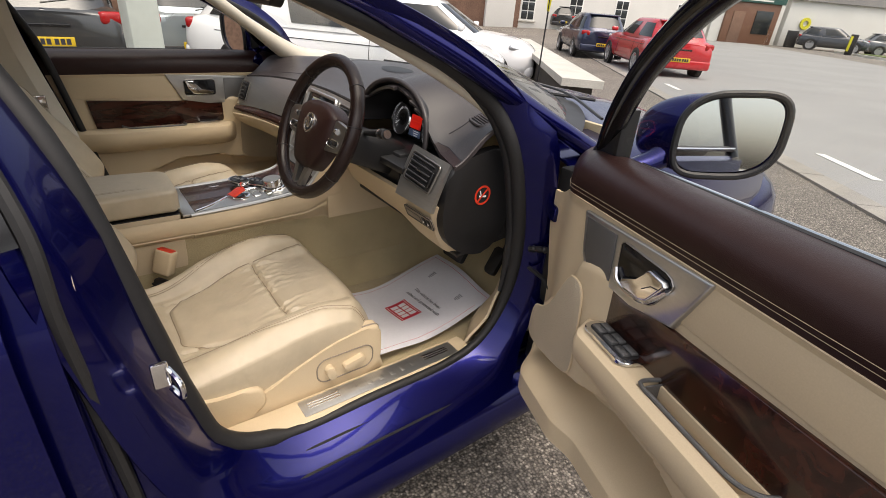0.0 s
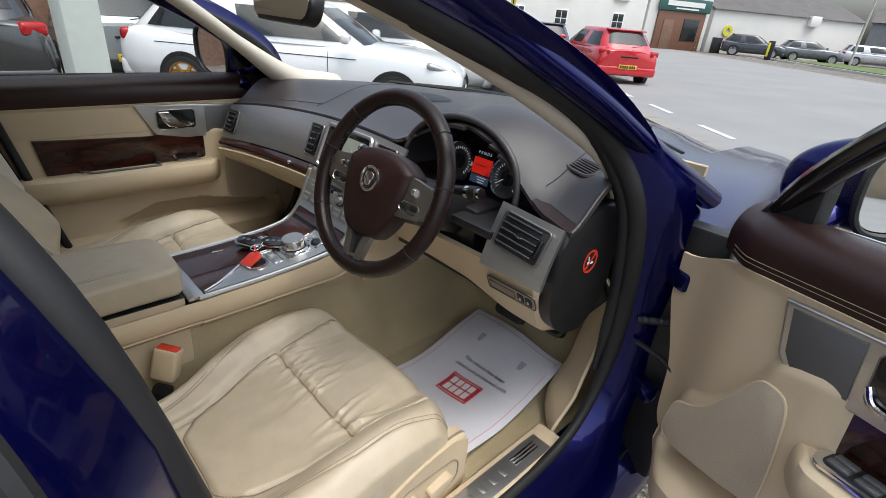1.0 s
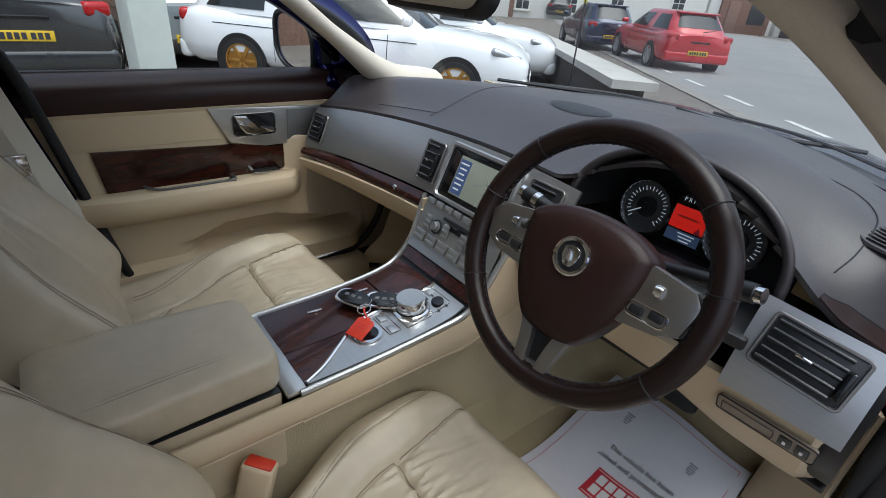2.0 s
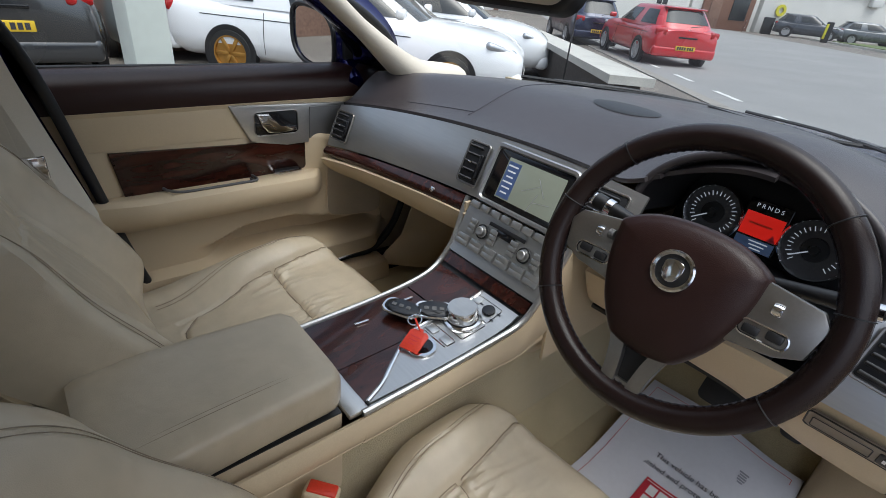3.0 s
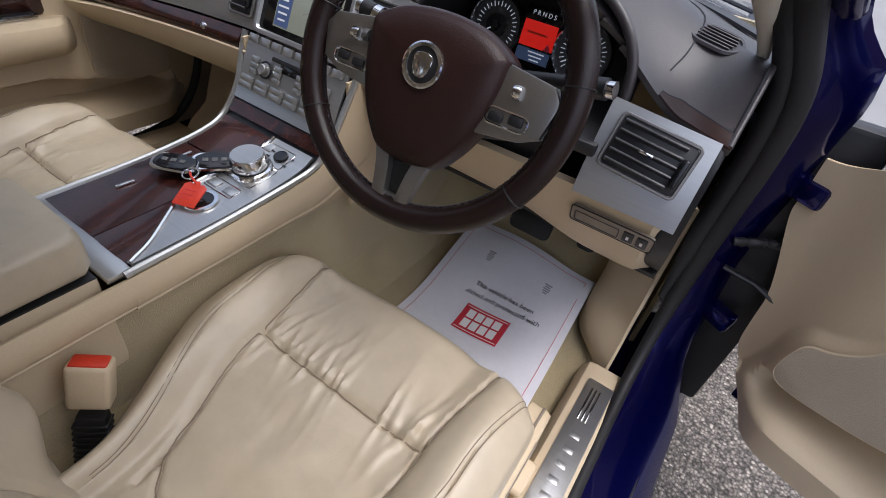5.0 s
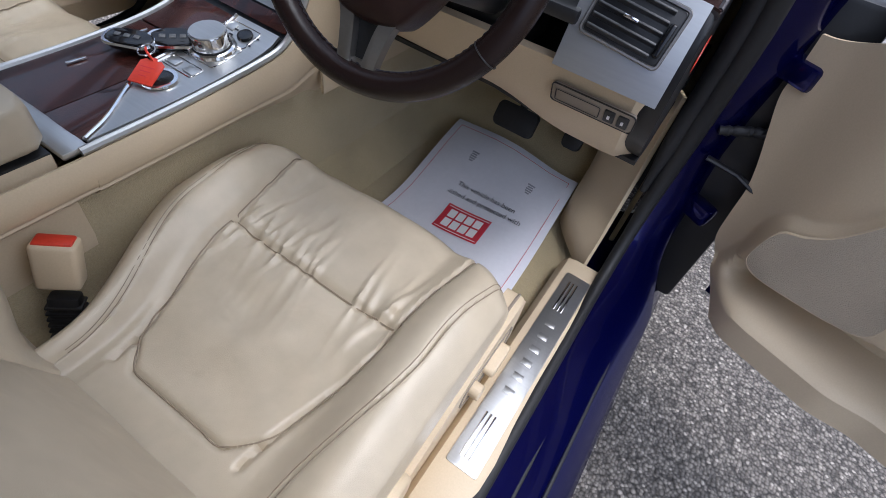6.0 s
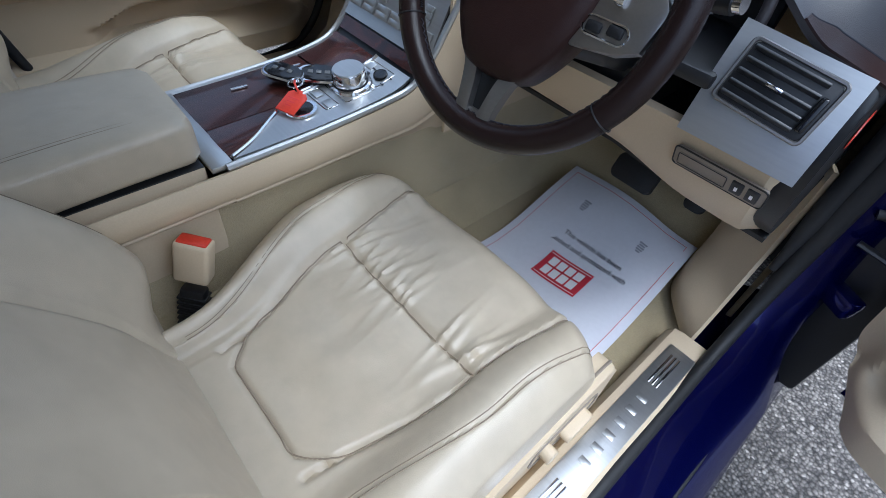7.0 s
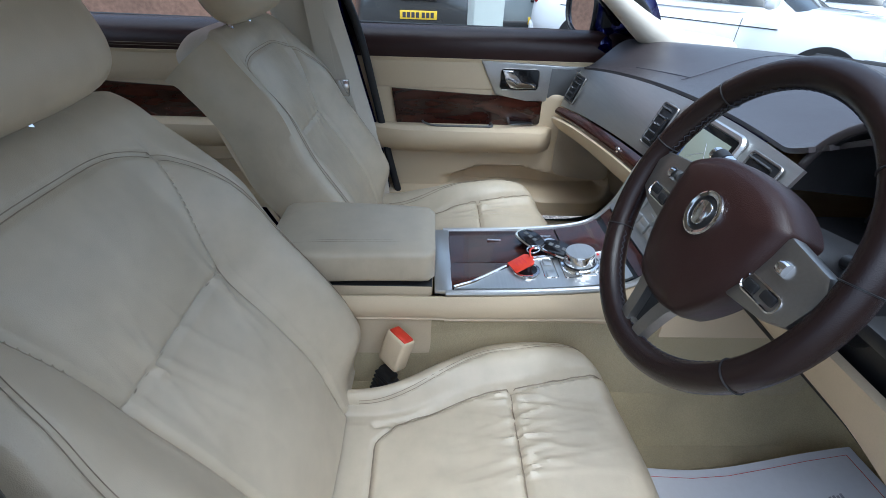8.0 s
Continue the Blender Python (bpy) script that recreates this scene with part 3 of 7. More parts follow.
# ---- front seats ----
def seat(cx, mirror, label):
    """A cream leather front seat; mirror is 1 for the driver's and -1 for the other, whose outer side is to the left."""
    s = thing("front_seat", label, "seat", (cx, -0.2, 0.34), group="front seats")

    def put(x, y, z):
        return Vector((cx + mirror * x, y, z + (0.015 if mirror < 0 else 0.0)))

    def half(y):
        """Half width of the inner panel, from the rear to the front."""
        return 0.118 + 0.046 * step(-0.40, -0.16, y) + 0.028 * step(-0.14, 0.08, y)

    rng = random.Random(4)
    waves = [(rng.uniform(-0.16, 0.16), rng.uniform(0.006, 0.016), rng.uniform(0.4, 1.0), rng.uniform(-0.9, 0.9)) for _ in range(26)]

    def top(x, y):
        """Height of the cushion's upper face."""
        z = 0.505 + 0.045 * step(-0.42, -0.05, y)
        h = half(y)
        a = abs(x)
        z += 0.052 * hump(a - 0.222, 0.085) * (0.6 + 0.4 * step(-0.5, -0.2, y)) * (1 - 0.35 * step(-0.1, 0.05, y))
        z -= 0.010 * hump(a / 0.16, 1.0) * hump(y + 0.26, 0.16)
        groove = 0.010 * hump(a - h, 0.008) * (1 if y > -0.395 else 0)
        groove += 0.010 * hump(y + 0.138, 0.007) * (1 if a < h else 0)
        groove += 0.0075 * hump(y + 0.385 - 0.03 * step(0.08, 0.118, a), 0.007) * (1 if a < h else 0)
        groove += 0.004 * hump(a - h - 0.062, 0.004)
        z -= groove
        if a < h:
            pk = 0.0
            for wx, ww, wa, sl in waves:
                d = x - wx - sl * (y + 0.138) * 0.35
                pk += wa * hump(d, 0.65 * ww)
            front = math.exp(-max(0, y + 0.138) / 0.05) if y > -0.138 else 0.55 * math.exp((y + 0.138) / 0.045)
            z += 0.0085 * pk * front - 0.006 * front
            z += 0.0045 * noise.noise(Vector((x * 9 + 3 * y, y * 16, 3.1))) + 0.006 * hump(x - 0.25 * (y + 0.3), 0.05) * hump(y + 0.25, 0.1)
        z += 0.0025 * noise.noise(Vector((x * 14, y * 14, 1.7)))
        front_y = 0.095 - 2.0 * a ** 2.6
        z -= 0.075 * max(0, (y - (front_y - 0.06)) / 0.06) ** 2.2
        return z

    def cushion(u, v):
        y_max = lambda x: 0.103 - 2.2 * abs(x) ** 2.6
        k = 2 * u - 1
        a = abs(k)
        w = 0.274 - (0.085 * step(0.66, 0.15, v) if k < 0 else 0.0)
        if a < 0.84:
            xs = k / 0.84 * 0.274
            y = -0.50 + (y_max(xs) + 0.50) * v
            h = min(half(y) + 0.02, 0.19)
            x = xs if abs(xs) < h else math.copysign(h + (abs(xs) - h) * (w - h) / (0.274 - h), xs)
            return put(x, y, top(xs, y))
        t = (a - 0.84) / 0.16
        x = math.copysign(w + 0.006 * math.sin(t * 3.14), k)
        y = -0.50 + (y_max(0.274) + 0.50) * v
        return put(x, y, top(0.274, y) - 0.11 * t ** 1.2)
    cush = part("cushion", surf(cushion, 150, 120), CREAM, s, "creased cream leather cushion", 60)
    part("cushion_front", thicken(surf(lambda u, v: put(0.548 * (u - 0.5), 0.103 - 2.2 * abs(0.548 * (u - 0.5)) ** 2.6 + 0.006 * math.sin(v * 3.1) - 0.05 * v * v,
                                                        top(0.548 * (u - 0.5), 0.103 - 2.2 * abs(0.548 * (u - 0.5)) ** 2.6) - 0.12 * v), 40, 8), 0.006), CREAM, s)
    # seams along the bolsters and across
    ends = [(half(y), y) for y in [0.07 - 0.40 * i / 40 for i in range(41)]]
    rear = [(0.113 - 0.226 * i / 20, -0.385 + 0.03 * step(0.08, 0.118, abs(0.113 - 0.226 * i / 20))) for i in range(21)]
    rim_line = smooth_line([Vector((x, y, 0)) for x, y in ends[::4] + rear[::3] + [(-x, y) for x, y in reversed(ends)][::4]], 5)
    part("seam", tube([put(q.x, q.y, top(q.x, q.y) + 0.0032) for q in rim_line], 0.0012, 5), SEAM, cush, "sunken seam")
    for sg in (1, -1):
        for off in (0.058, 0.066):
            sq = lambda y: 1.0 if sg > 0 else (0.274 - 0.085 * step(0.66, 0.15, (y + 0.5) / 0.55) - half(y) - 0.02) / (0.274 - half(y) - 0.02)
            line = [put(sg * (half(y) + 0.02 + (off - 0.02) * sq(y)), y, top(half(y) + off, y) + 0.0004) for y in [-0.42 + 0.46 * i / 40 for i in range(41)]]
            part("stitching", tube(line, 0.0008, 4), SEAM, cush, "stitched seam")
    part("seam", tube([put(x, -0.138, top(x, -0.138) + 0.0034) for x in [-0.158 + 0.316 * i / 20 for i in range(21)]], 0.0011, 5), SEAM, cush, "sunken seam")

    # backrest, leaning back
    RE = radians(27)
    UP, OUTW = Vector((0, -math.sin(RE), math.cos(RE))), Vector((0, math.cos(RE), math.sin(RE)))
    base = put(0, -0.485, 0.50)

    def bh(h):
        return 0.128 + 0.040 * step(0.34, 0.54, h)

    waves_b = [(rng.uniform(-0.2, 0.2), rng.uniform(0.008, 0.02), rng.uniform(0.4, 1.0), rng.uniform(-0.5, 0.5)) for _ in range(22)]

    def bulge(x, h):
        a = abs(x)
        d = 0.050 + 0.02 * hump(h - 0.16, 0.2) + 0.016 * hump(h - 0.46, 0.14) * hump(a, 0.2)
        d += 0.054 * hump(a - 0.222, 0.10) * step(0.0, 0.1, h) * (1 - 0.8 * step(0.40, 0.60, h))
        hb = bh(h)
        d -= 0.009 * hump(a - hb, 0.007) * step(0.58, 0.50, h)
        d -= 0.008 * hump(h - 0.355, 0.006) * (1 if a < hb else 0)
        d -= 0.0045 * hump(math.hypot(a / 0.245, 0.0) ** 4 + (max(0.0, h - 0.05) / 0.51) ** (2 / 0.6) - 1.0, 0.05)
        if a < hb:
            pk = sum(wa * hump(x - wx - sl * (h - 0.355) * 0.7, ww * 0.6) for wx, ww, wa, sl in waves_b)
            fall = math.exp(-abs(h - 0.355) / (0.055 if h < 0.355 else 0.035))
            d += 0.0045 * pk * fall - 0.003 * fall
        d += 0.003 * noise.noise(Vector((x * 10, h * 12, 8.0)))
        d -= 0.05 * max(0, (h - 0.58) / 0.08) ** 2
        return d

    def wide(h):
        return 0.262 - 0.055 * step(0.30, 0.66, h) - 0.03 * step(0.12, 0.0, h)

    def back(u, v):
        h = 0.63 * v
        w = wide(h)
        k = 2 * u - 1
        a = abs(k)
        drop = 0.045 * max(0, (a - 0.55) / 0.45) ** 2 * step(0.5, 0.66, h)
        if a < 0.8:
            x = k / 0.8 * w
            d = bulge(x, h)
        else:
            t = (a - 0.8) / 0.2
            x = math.copysign(w + 0.012 * math.sin(t * 3.14), k)
            d = bulge(w, h) - 0.13 * t
        return base + Vector((mirror * x, 0, 0)) + UP * (h - drop) + OUTW * d
    bk = part("backrest", surf(back, 130, 120), CREAM, s, "creased cream leather backrest", 60)

    def shell_at(u, v):
        k, h = 2 * u - 1, 0.63 * v
        return base + Vector((mirror * k * (wide(h) - 0.004), 0, 0)) + UP * (h - 0.045 * max(0, (abs(k) - 0.55) / 0.45) ** 2 * step(0.5, 0.66, h)) + OUTW * (-0.075 + 0.03 * abs(k) ** 3)
    part("back_shell", thicken(surf(shell_at, 20, 20), 0.008), CREAM_FLAT, s)

    def crown(u, v):
        """The rolled top of the backrest, from its face over to the shell."""
        a, b = back(0.1 + 0.8 * u, 1.0), shell_at(u, 1.0)
        return a + (b - a) * v + UP * 0.016 * math.sin(math.pi * v) * (1 - 0.6 * abs(2 * u - 1) ** 4)
    part("crown", surf(crown, 40, 10), CREAM, s, "rolled leather top of the backrest", 60)

    def on_back(x, h, lift):
        return base + Vector((mirror * x, 0, 0)) + UP * h + OUTW * (bulge(x, h) + lift)

    def arch_line(grow):
        """The stitched seam that runs up both bolsters and over the shoulders."""
        line = []
        for k in range(91):
            a = math.pi * (0.02 + 0.96 * k / 90)
            line.append(((0.245 + grow) * math.copysign(abs(math.cos(a)) ** 0.5, math.cos(a)), 0.05 + (0.51 + grow) * math.sin(a) ** 0.6))
        return [(min(max(x, -wide(h) + 0.004), wide(h) - 0.004), h) for x, h in line]

    for sg in (1, -1):
        part("seam", tube([on_back(sg * bh(h), h, 0.0010) for h in [0.05 + 0.46 * i / 50 for i in range(51)]], 0.0010, 5), SEAM, bk, "sunken seam")
    # the crosswise seam shows only as a crease shadow; this darker tube paints it
    part("seam", tube([on_back(x, 0.355, 0.0012) for x in [-0.127 + 0.254 * i / 24 for i in range(25)]], 0.0010, 5), SEAM, bk, "sunken seam across the small of the back, its crease shadow drawn as a line")
    for grow in (-0.003, 0.003):
        part("stitching", tube([on_back(x, h, 0.0004) for x, h in arch_line(grow)], 0.0006, 4), SEAM, bk, "stitched seam")
    # headrest
    hr = base + UP * 0.735 + OUTW * 0.085
    hm = frame_axes(hr, Vector((1, 0, 0)), OUTW, UP)

    def head(u, v):
        a, b = 2 * math.pi * u, math.pi * (v - 0.5)
        q = lambda t, e: math.copysign(abs(t) ** e, t)
        return hm @ Vector((0.165 * q(math.cos(b), 0.4) * q(math.cos(a), 0.55), 0.062 * q(math.cos(b), 0.6) * q(math.sin(a), 0.7), 0.118 * q(math.sin(b), 0.5)))
    bm = surf(head, 40, 24, wrap_u=True)
    bmesh.ops.remove_doubles(bm, verts=bm.verts, dist=1e-5)
    part("headrest", bm, CREAM, s, "cream leather headrest", 70)
    for sg in (1, -1):
        part("headrest_post", tube([base + Vector((sg * 0.06, 0, 0)) + UP * 0.58 + OUTW * 0.03, base + Vector((sg * 0.06, 0, 0)) + UP * 0.75 + OUTW * 0.05], 0.006, 8), CHROME, s)
    # side panel with the adjusting switches, on the outer side
    outline = [(-0.44, 0.36), (-0.30, 0.345), (0.03, 0.365), (0.056, 0.40), (0.060, 0.50), (0.04, 0.530), (-0.06, 0.522), (-0.16, 0.488), (-0.24, 0.452), (-0.31, 0.432), (-0.44, 0.455)]
    pts = [(p.x, p.y) for p in smooth_line([(a, b, 0) for a, b in outline], 4, True)]
    mm = frame_axes((cx + mirror * 0.25, 0, 0), (0, 1, 0), (0, 0, 1), (mirror, 0, 0))
    side = part("side_panel", prism(pts, 0.036, 0.010, mm, 3), CREAM_FLAT, s, "cream plastic seat side panel")
    # darker tube round the panel: the shadow of its gap, put in as colour
    part("panel_shade_line", tube([mm @ Vector((a, b, 0.022)) for a, b in pts], 0.0028, 5, True), TAUPE, side)
    m2 = frame_axes((cx + mirror * 0.2855, 0, 0), (0, 1, 0), (0, 0, 1), (mirror, 0, 0))
    part("switch_recess", tube([m2 @ Vector((a, b, 0.0006)) for a, b in rounded(0.16, 0.072, 0.028, 6, -0.045, 0.445)], 0.0022, 6, True), TAUPE, side)
    part("seat_switch", prism(rounded(0.062, 0.02, 0.009, 5), 0.018, 0.004, m2 @ pose(-0.025, 0.447, 0, 0, 0, 12)), CREAM_FLAT, side)
    part("seat_switch", prism(rounded(0.024, 0.042, 0.011, 5), 0.018, 0.004, m2 @ pose(-0.09, 0.44, 0, 0, 0, 20)), CREAM_FLAT, side)
    part("hinge_cover", prism([(p.x, p.y) for p in smooth_line([(-0.46, 0.40, 0), (-0.34, 0.385, 0), (-0.26, 0.41, 0), (-0.27, 0.47, 0), (-0.36, 0.48, 0), (-0.47, 0.50, 0)], 4, True)], 0.022, 0.01, mm @ pose(0, 0, 0.02), 3), CREAM_FLAT, side)
    part("seat_base", rbox((0.42, 0.46, 0.12), 0.02, pose(cx, -0.22, 0.40)), BLACK, s)
    part("seat_rail", rbox((0.04, 0.5, 0.03), 0.005, pose(cx + mirror * 0.2, -0.2, 0.352)), BLACK, s)
    part("seat_rail", rbox((0.04, 0.5, 0.03), 0.005, pose(cx - mirror * 0.2, -0.2, 0.352)), BLACK, s)
    # buckle on its stalk, on the inner side
    d = Vector((mirror * -0.01, 0.05, 0.17)).normalized()
    bo = put(-0.238, -0.398, 0.428)
    sx = Vector((0.69, 0.72 * mirror, 0)).normalized()
    sy = d.cross(sx).normalized()
    sx = sy.cross(d)
    bmx = frame_axes(bo, sx, sy, d)
    bu = part("buckle_stalk", rbox((0.040, 0.024, 0.15), 0.006, bmx @ pose(0, 0, 0.02)), BLACK, s, "black ribbed buckle stalk")
    for k in range(9):
        part("ridge", rbox((0.045, 0.029, 0.005), 0.002, bmx @ pose(0, 0, -0.01 + 0.011 * k)), BLACK, bu)
    bb = part("buckle", rbox((0.054, 0.034, 0.074), 0.007, bmx @ pose(0, 0, 0.150), 3), CREAM_FLAT, s, "cream seat belt buckle")
    part("release_button", rbox((0.045, 0.025, 0.010), 0.003, bmx @ pose(0, 0, 0.1845)), REDPLASTIC, bb, "red release button")
    return s


seat(0.379, 1, "cream leather driver's seat with creased cushion")
seat(-0.383, -1, "cream leather front passenger seat beside the console")

# ---- dashboard ----
dash = thing("dashboard", "dark leather dashboard with brushed metal fascia and walnut strip", "dashboard", (0, 0.3, 0.7))


def fascia_top(x):
    return 1.003 - 0.060 * (x / 0.72) ** 2


def fascia_low(x):
    return 0.872 - 0.050 * (x / 0.76) ** 2


def fascia_y(x, z):
    """Face of the dashboard: it wraps back towards the doors and leans forward with height."""
    return 0.185 + 0.42 * (z - 0.90) - 0.02 * (x / 0.7) ** 4 + 0.015 * hump(x, 0.5) + 0.045 * step(0.42, 0.54, x)


def cowl(x):
    """Rise of the hood over the instruments."""
    return hump(x - 0.385, 0.245) ** 0.8


def dash_top(u, v):
    x = 1.46 * (u - 0.5)
    y0 = fascia_y(x, fascia_top(x)) + 0.004
    y1 = screen_base(x) + 0.01
    y = y0 + (y1 - y0) * v
    flat_z = fascia_top(x) + 0.006 + (1.045 - 0.03 * (x / 0.72) ** 2 - fascia_top(x)) * step(0, 0.35, v)
    roll = 0.02 * math.sin(math.pi * min(1, v * 1.4)) * (1 - 0.4 * (x / 0.7) ** 2)
    z = flat_z + roll - 0.025 * step(0.6, 1.0, v)
    c = cowl(x)
    lift = 0.088 * c * (1 - step(0.10, 0.62, v)) * step(-0.02, 0.05, v + 0.05)
    return Vector((x, y + 0.005 * c, z + lift))


def dash_surface():
    b = surf(dash_top, 160, 60)
    # the mouth of the instrument hood stays open
    kill = [f for f in b.faces if 0.19 < f.calc_center_median().x < 0.545 and f.calc_center_median().y < 0.262 and f.calc_center_median().z < 1.20]
    bmesh.ops.delete(b, geom=kill, context="FACES")
    bmesh.ops.delete(b, geom=[f for f in b.faces if f.calc_center_median().x > 0.702], context="FACES")
    return thicken(b, 0.008)


top = part("dash_top", dash_surface(), DASHHIDE, dash, "dark brown stitched leather dashboard top")



def band_edge(x):
    return 0.02 + 0.045 * step(0.585, 0.625, x)


def lifted(x, v, up):
    a, b, c = dash_top(x / 1.46 + 0.5, v), dash_top(x / 1.46 + 0.503, v), dash_top(x / 1.46 + 0.5, v + 0.01)
    return a + (b - a).cross(c - a).normalized() * up


part("leather_band", thicken(surf(lambda u, v: lifted(0.590 + 0.111 * u, v * band_edge(0.590 + 0.111 * u), 0.003), 60, 16), 0.003), BROWN, dash, "dark brown leather edge band")
part("band_seam", tube([lifted(0.590 + 0.110 * k / 60, band_edge(0.590 + 0.110 * k / 60) + 0.003, 0.0025) for k in range(61)], 0.0011, 5), INK, top)
part("end_roll", tube([lifted(0.699, 0.01 + 0.6 * k / 20, 0.000) for k in range(21)], 0.0045, 10), DASHHIDE, dash, "brown leather edge")
# seam where the hood's pad ends
part("hood_seam", tube([lifted(x, v, 0.0008) for x, v in [(p.x, p.y) for p in smooth_line([(0.585, 0.10, 0), (0.592, 0.20, 0), (0.585, 0.34, 0), (0.55, 0.46, 0), (0.48, 0.56, 0), (0.38, 0.60, 0)], 6)]], 0.0011, 5), INK, top)

def arch(t, grow=0.0, rise=0.0):
    """The hood's mouth, t from 0 (inner foot) to 1 (outer foot)."""
    a = math.pi * (1 - t)
    return (0.368 + (0.190 + grow) * math.cos(a) - 0.008 * t, 0.955 + (0.146 + grow + rise) * math.sin(a) ** 0.85)


# hood lip: a rolled leather edge, and the dark tunnel behind it
part("hood_lip", tube([(arch(t)[0], 0.25 + 0.025 * math.sin(math.pi * t), arch(t)[1]) for t in [i / 40 for i in range(41)]], 0.0075, 10), DASHHIDE, dash)
part("hood_tunnel", thicken(surf(lambda u, v: Vector((arch(u, -0.004 - 0.03 * v)[0], 0.25 + 0.025 * math.sin(math.pi * u) + 0.13 * v, arch(u, -0.004 - 0.03 * v)[1])), 40, 6), 0.004), BLACK, dash)
part("cluster_panel", rbox((0.33, 0.02, 0.20), 0.005, pose(0.372, 0.385, 0.965, -12, 0, 0)), BLACK, dash)
part("cluster_floor", rbox((0.36, 0.2, 0.02), 0.005, pose(0.372, 0.28, 0.905)), BLACK, dash)
# dials
DM = pose(0.362, 0.356, 0.970, 78, 0, 0)
for dx in (-0.081, 0.081):
    m = DM @ pose(dx, 0, 0)
    dial = part("dial", lathe([(0.0, 0.0), (0.047, 0.0), (0.047, 0.004), (0.040, 0.0045), (0.0, 0.0045)], 40, m), DIAL, dash, "round grey instrument dial")
    part("bezel", lathe([(0.046, 0), (0.050, 0), (0.051, 0.010), (0.048, 0.014), (0.046, 0.010)], 40, m), CHROME, dial)
    for k in range(25):
        a = radians(225 - 270 * k / 24)
        long = 0.008 if k % 2 == 0 else 0.005
        part("tick", rbox((long, 0.0012, 0.001), 0, m @ pose(0, 0, 0.005, 0, 0, math.degrees(a)) @ pose(0.0345, 0, 0)), WHITELIT, dial)
    part("hub", lathe([(0, 0.004), (0.020, 0.004), (0.019, 0.007), (0.008, 0.008), (0.007, 0.013), (0.0, 0.013)], 24, m), BLACK, dial)
    part("needle", rbox((0.034, 0.002, 0.0015), 0.0005, m @ pose(0, 0, 0.010, 0, 0, 215) @ pose(0.018, 0, 0)), WHITELIT, dial)
disp = part("display", rbox((0.068, 0.088, 0.006), 0.002, DM @ pose(0, 0.004, 0.004)), GLOSSBLACK, dash, "lit driver display")
part("warning_panel", rbox((0.060, 0.040, 0.001), 0, DM @ pose(0, 0.006, 0.0078)), REDLIT, disp, "red lit warning panel")
part("warning_triangle", prism([(-0.007, -0.006), (0.007, -0.006), (0, 0.006)], 0.0008, 0, DM @ pose(0.022, -0.008, 0.0083)), REDINK, disp)
part("trip_panel", rbox((0.060, 0.020, 0.001), 0, DM @ pose(0, -0.027, 0.0078)), BLUELIT, disp)
for k in range(3):
    part("trip_line", rbox((0.03 - 0.006 * k, 0.002, 0.0006), 0, DM @ pose(0.006, -0.021 - 0.006 * k, 0.0086)), WHITELIT, disp)
part("message_line", rbox((0.036, 0.003, 0.0006), 0, DM @ pose(-0.002, 0.008, 0.0086)), REDPLASTIC, disp)
text("gear_letters", "P R N D S", 0.010, WHITELIT, DM @ pose(0, 0.038, 0.0078), disp, depth=0.0002)


def face(x, z, out=0.0):
    """A point on the fascia, out metres towards the seats."""
    return Vector((x, fascia_y(x, z) - out, z))


def fascia(x0, x1, low, high, out, n=30):
    return thicken(surf(lambda u, v: face(x0 + (x1 - x0) * u, low(x0 + (x1 - x0) * u) + (high(x0 + (x1 - x0) * u) - low(x0 + (x1 - x0) * u)) * v, out + 0.006 * math.sin(math.pi * v)), n, 8), 0.006)


def tangent_frame(x, z, out=0.0):
    """x along the fascia, y up it, z towards the seats."""
    a, b, c = face(x, z, out), face(x + 0.01, z, out), face(x, z + 0.01, out)
    ex = (b - a).normalized()
    ey = (c - a)
    ey = (ey - ex * ey.dot(ex)).normalized()
    ez = ex.cross(ey)
    return frame_axes(a, ex, ey, ez)


part("fascia", fascia(-0.728, 0.215, fascia_low, fascia_top, 0.004, 60), ALU, dash, "brushed aluminium fascia panel")
part("wood_strip", fascia(-0.722, -0.166, lambda x: fascia_low(x) - 0.036 + 0.016 * (x / 0.75) ** 4, lambda x: fascia_low(x) - 0.002, 0.010, 40), WOOD, dash, "polished walnut strip")
part("glovebox_button", lathe([(0, 0), (0.007, 0), (0.0065, 0.005), (0, 0.006)], 16, tangent_frame(-0.262, 0.850, 0.016)), CHROME, dash)


def air_vent(x, z, w, h, name="air_vent", m=None, slats=5):
    """A dark recess behind a thin rim, with tilted slats, a bright tab and a thumb wheel."""
    m = m or tangent_frame(x, z, 0.008)
    v = part(name, prism(rounded(w, h, 0.005), 0.004, 0.0015, m), BLACK, dash, "black slatted air vent")
    blade = w - 0.016
    for k in range(slats):
        yy = -h / 2 + h * (k + 0.5) / slats
        part("slat", rbox((blade, 0.0034, 0.012), 0.0012, m @ pose(-0.005, yy, 0.0055, -24, 0, 0)), SLAT, v)
    part("vent_tab", rbox((w * 0.20, 0.005, 0.006), 0.002, m @ pose(-0.004, 0.001, 0.012)), CHROME, v, "bright vent tab")
    part("vent_wheel", rbox((0.009, h * 0.62, 0.010), 0.003, m @ pose(w / 2 - 0.007, -0.004, 0.008), 3), GLOSSBLACK, v, "gloss black vent wheel")
    part("vent_frame", tube([m @ Vector((a, b, 0.004)) for a, b in rounded(w + 0.005, h + 0.005, 0.006)], 0.0026, 6, True), SATIN, v)
    return v


air_vent(-0.684, 0.890, 0.068, 0.078)
air_vent(-0.181, 0.934, 0.056, 0.090)
air_vent(0.150, 0.945, 0.075, 0.085)
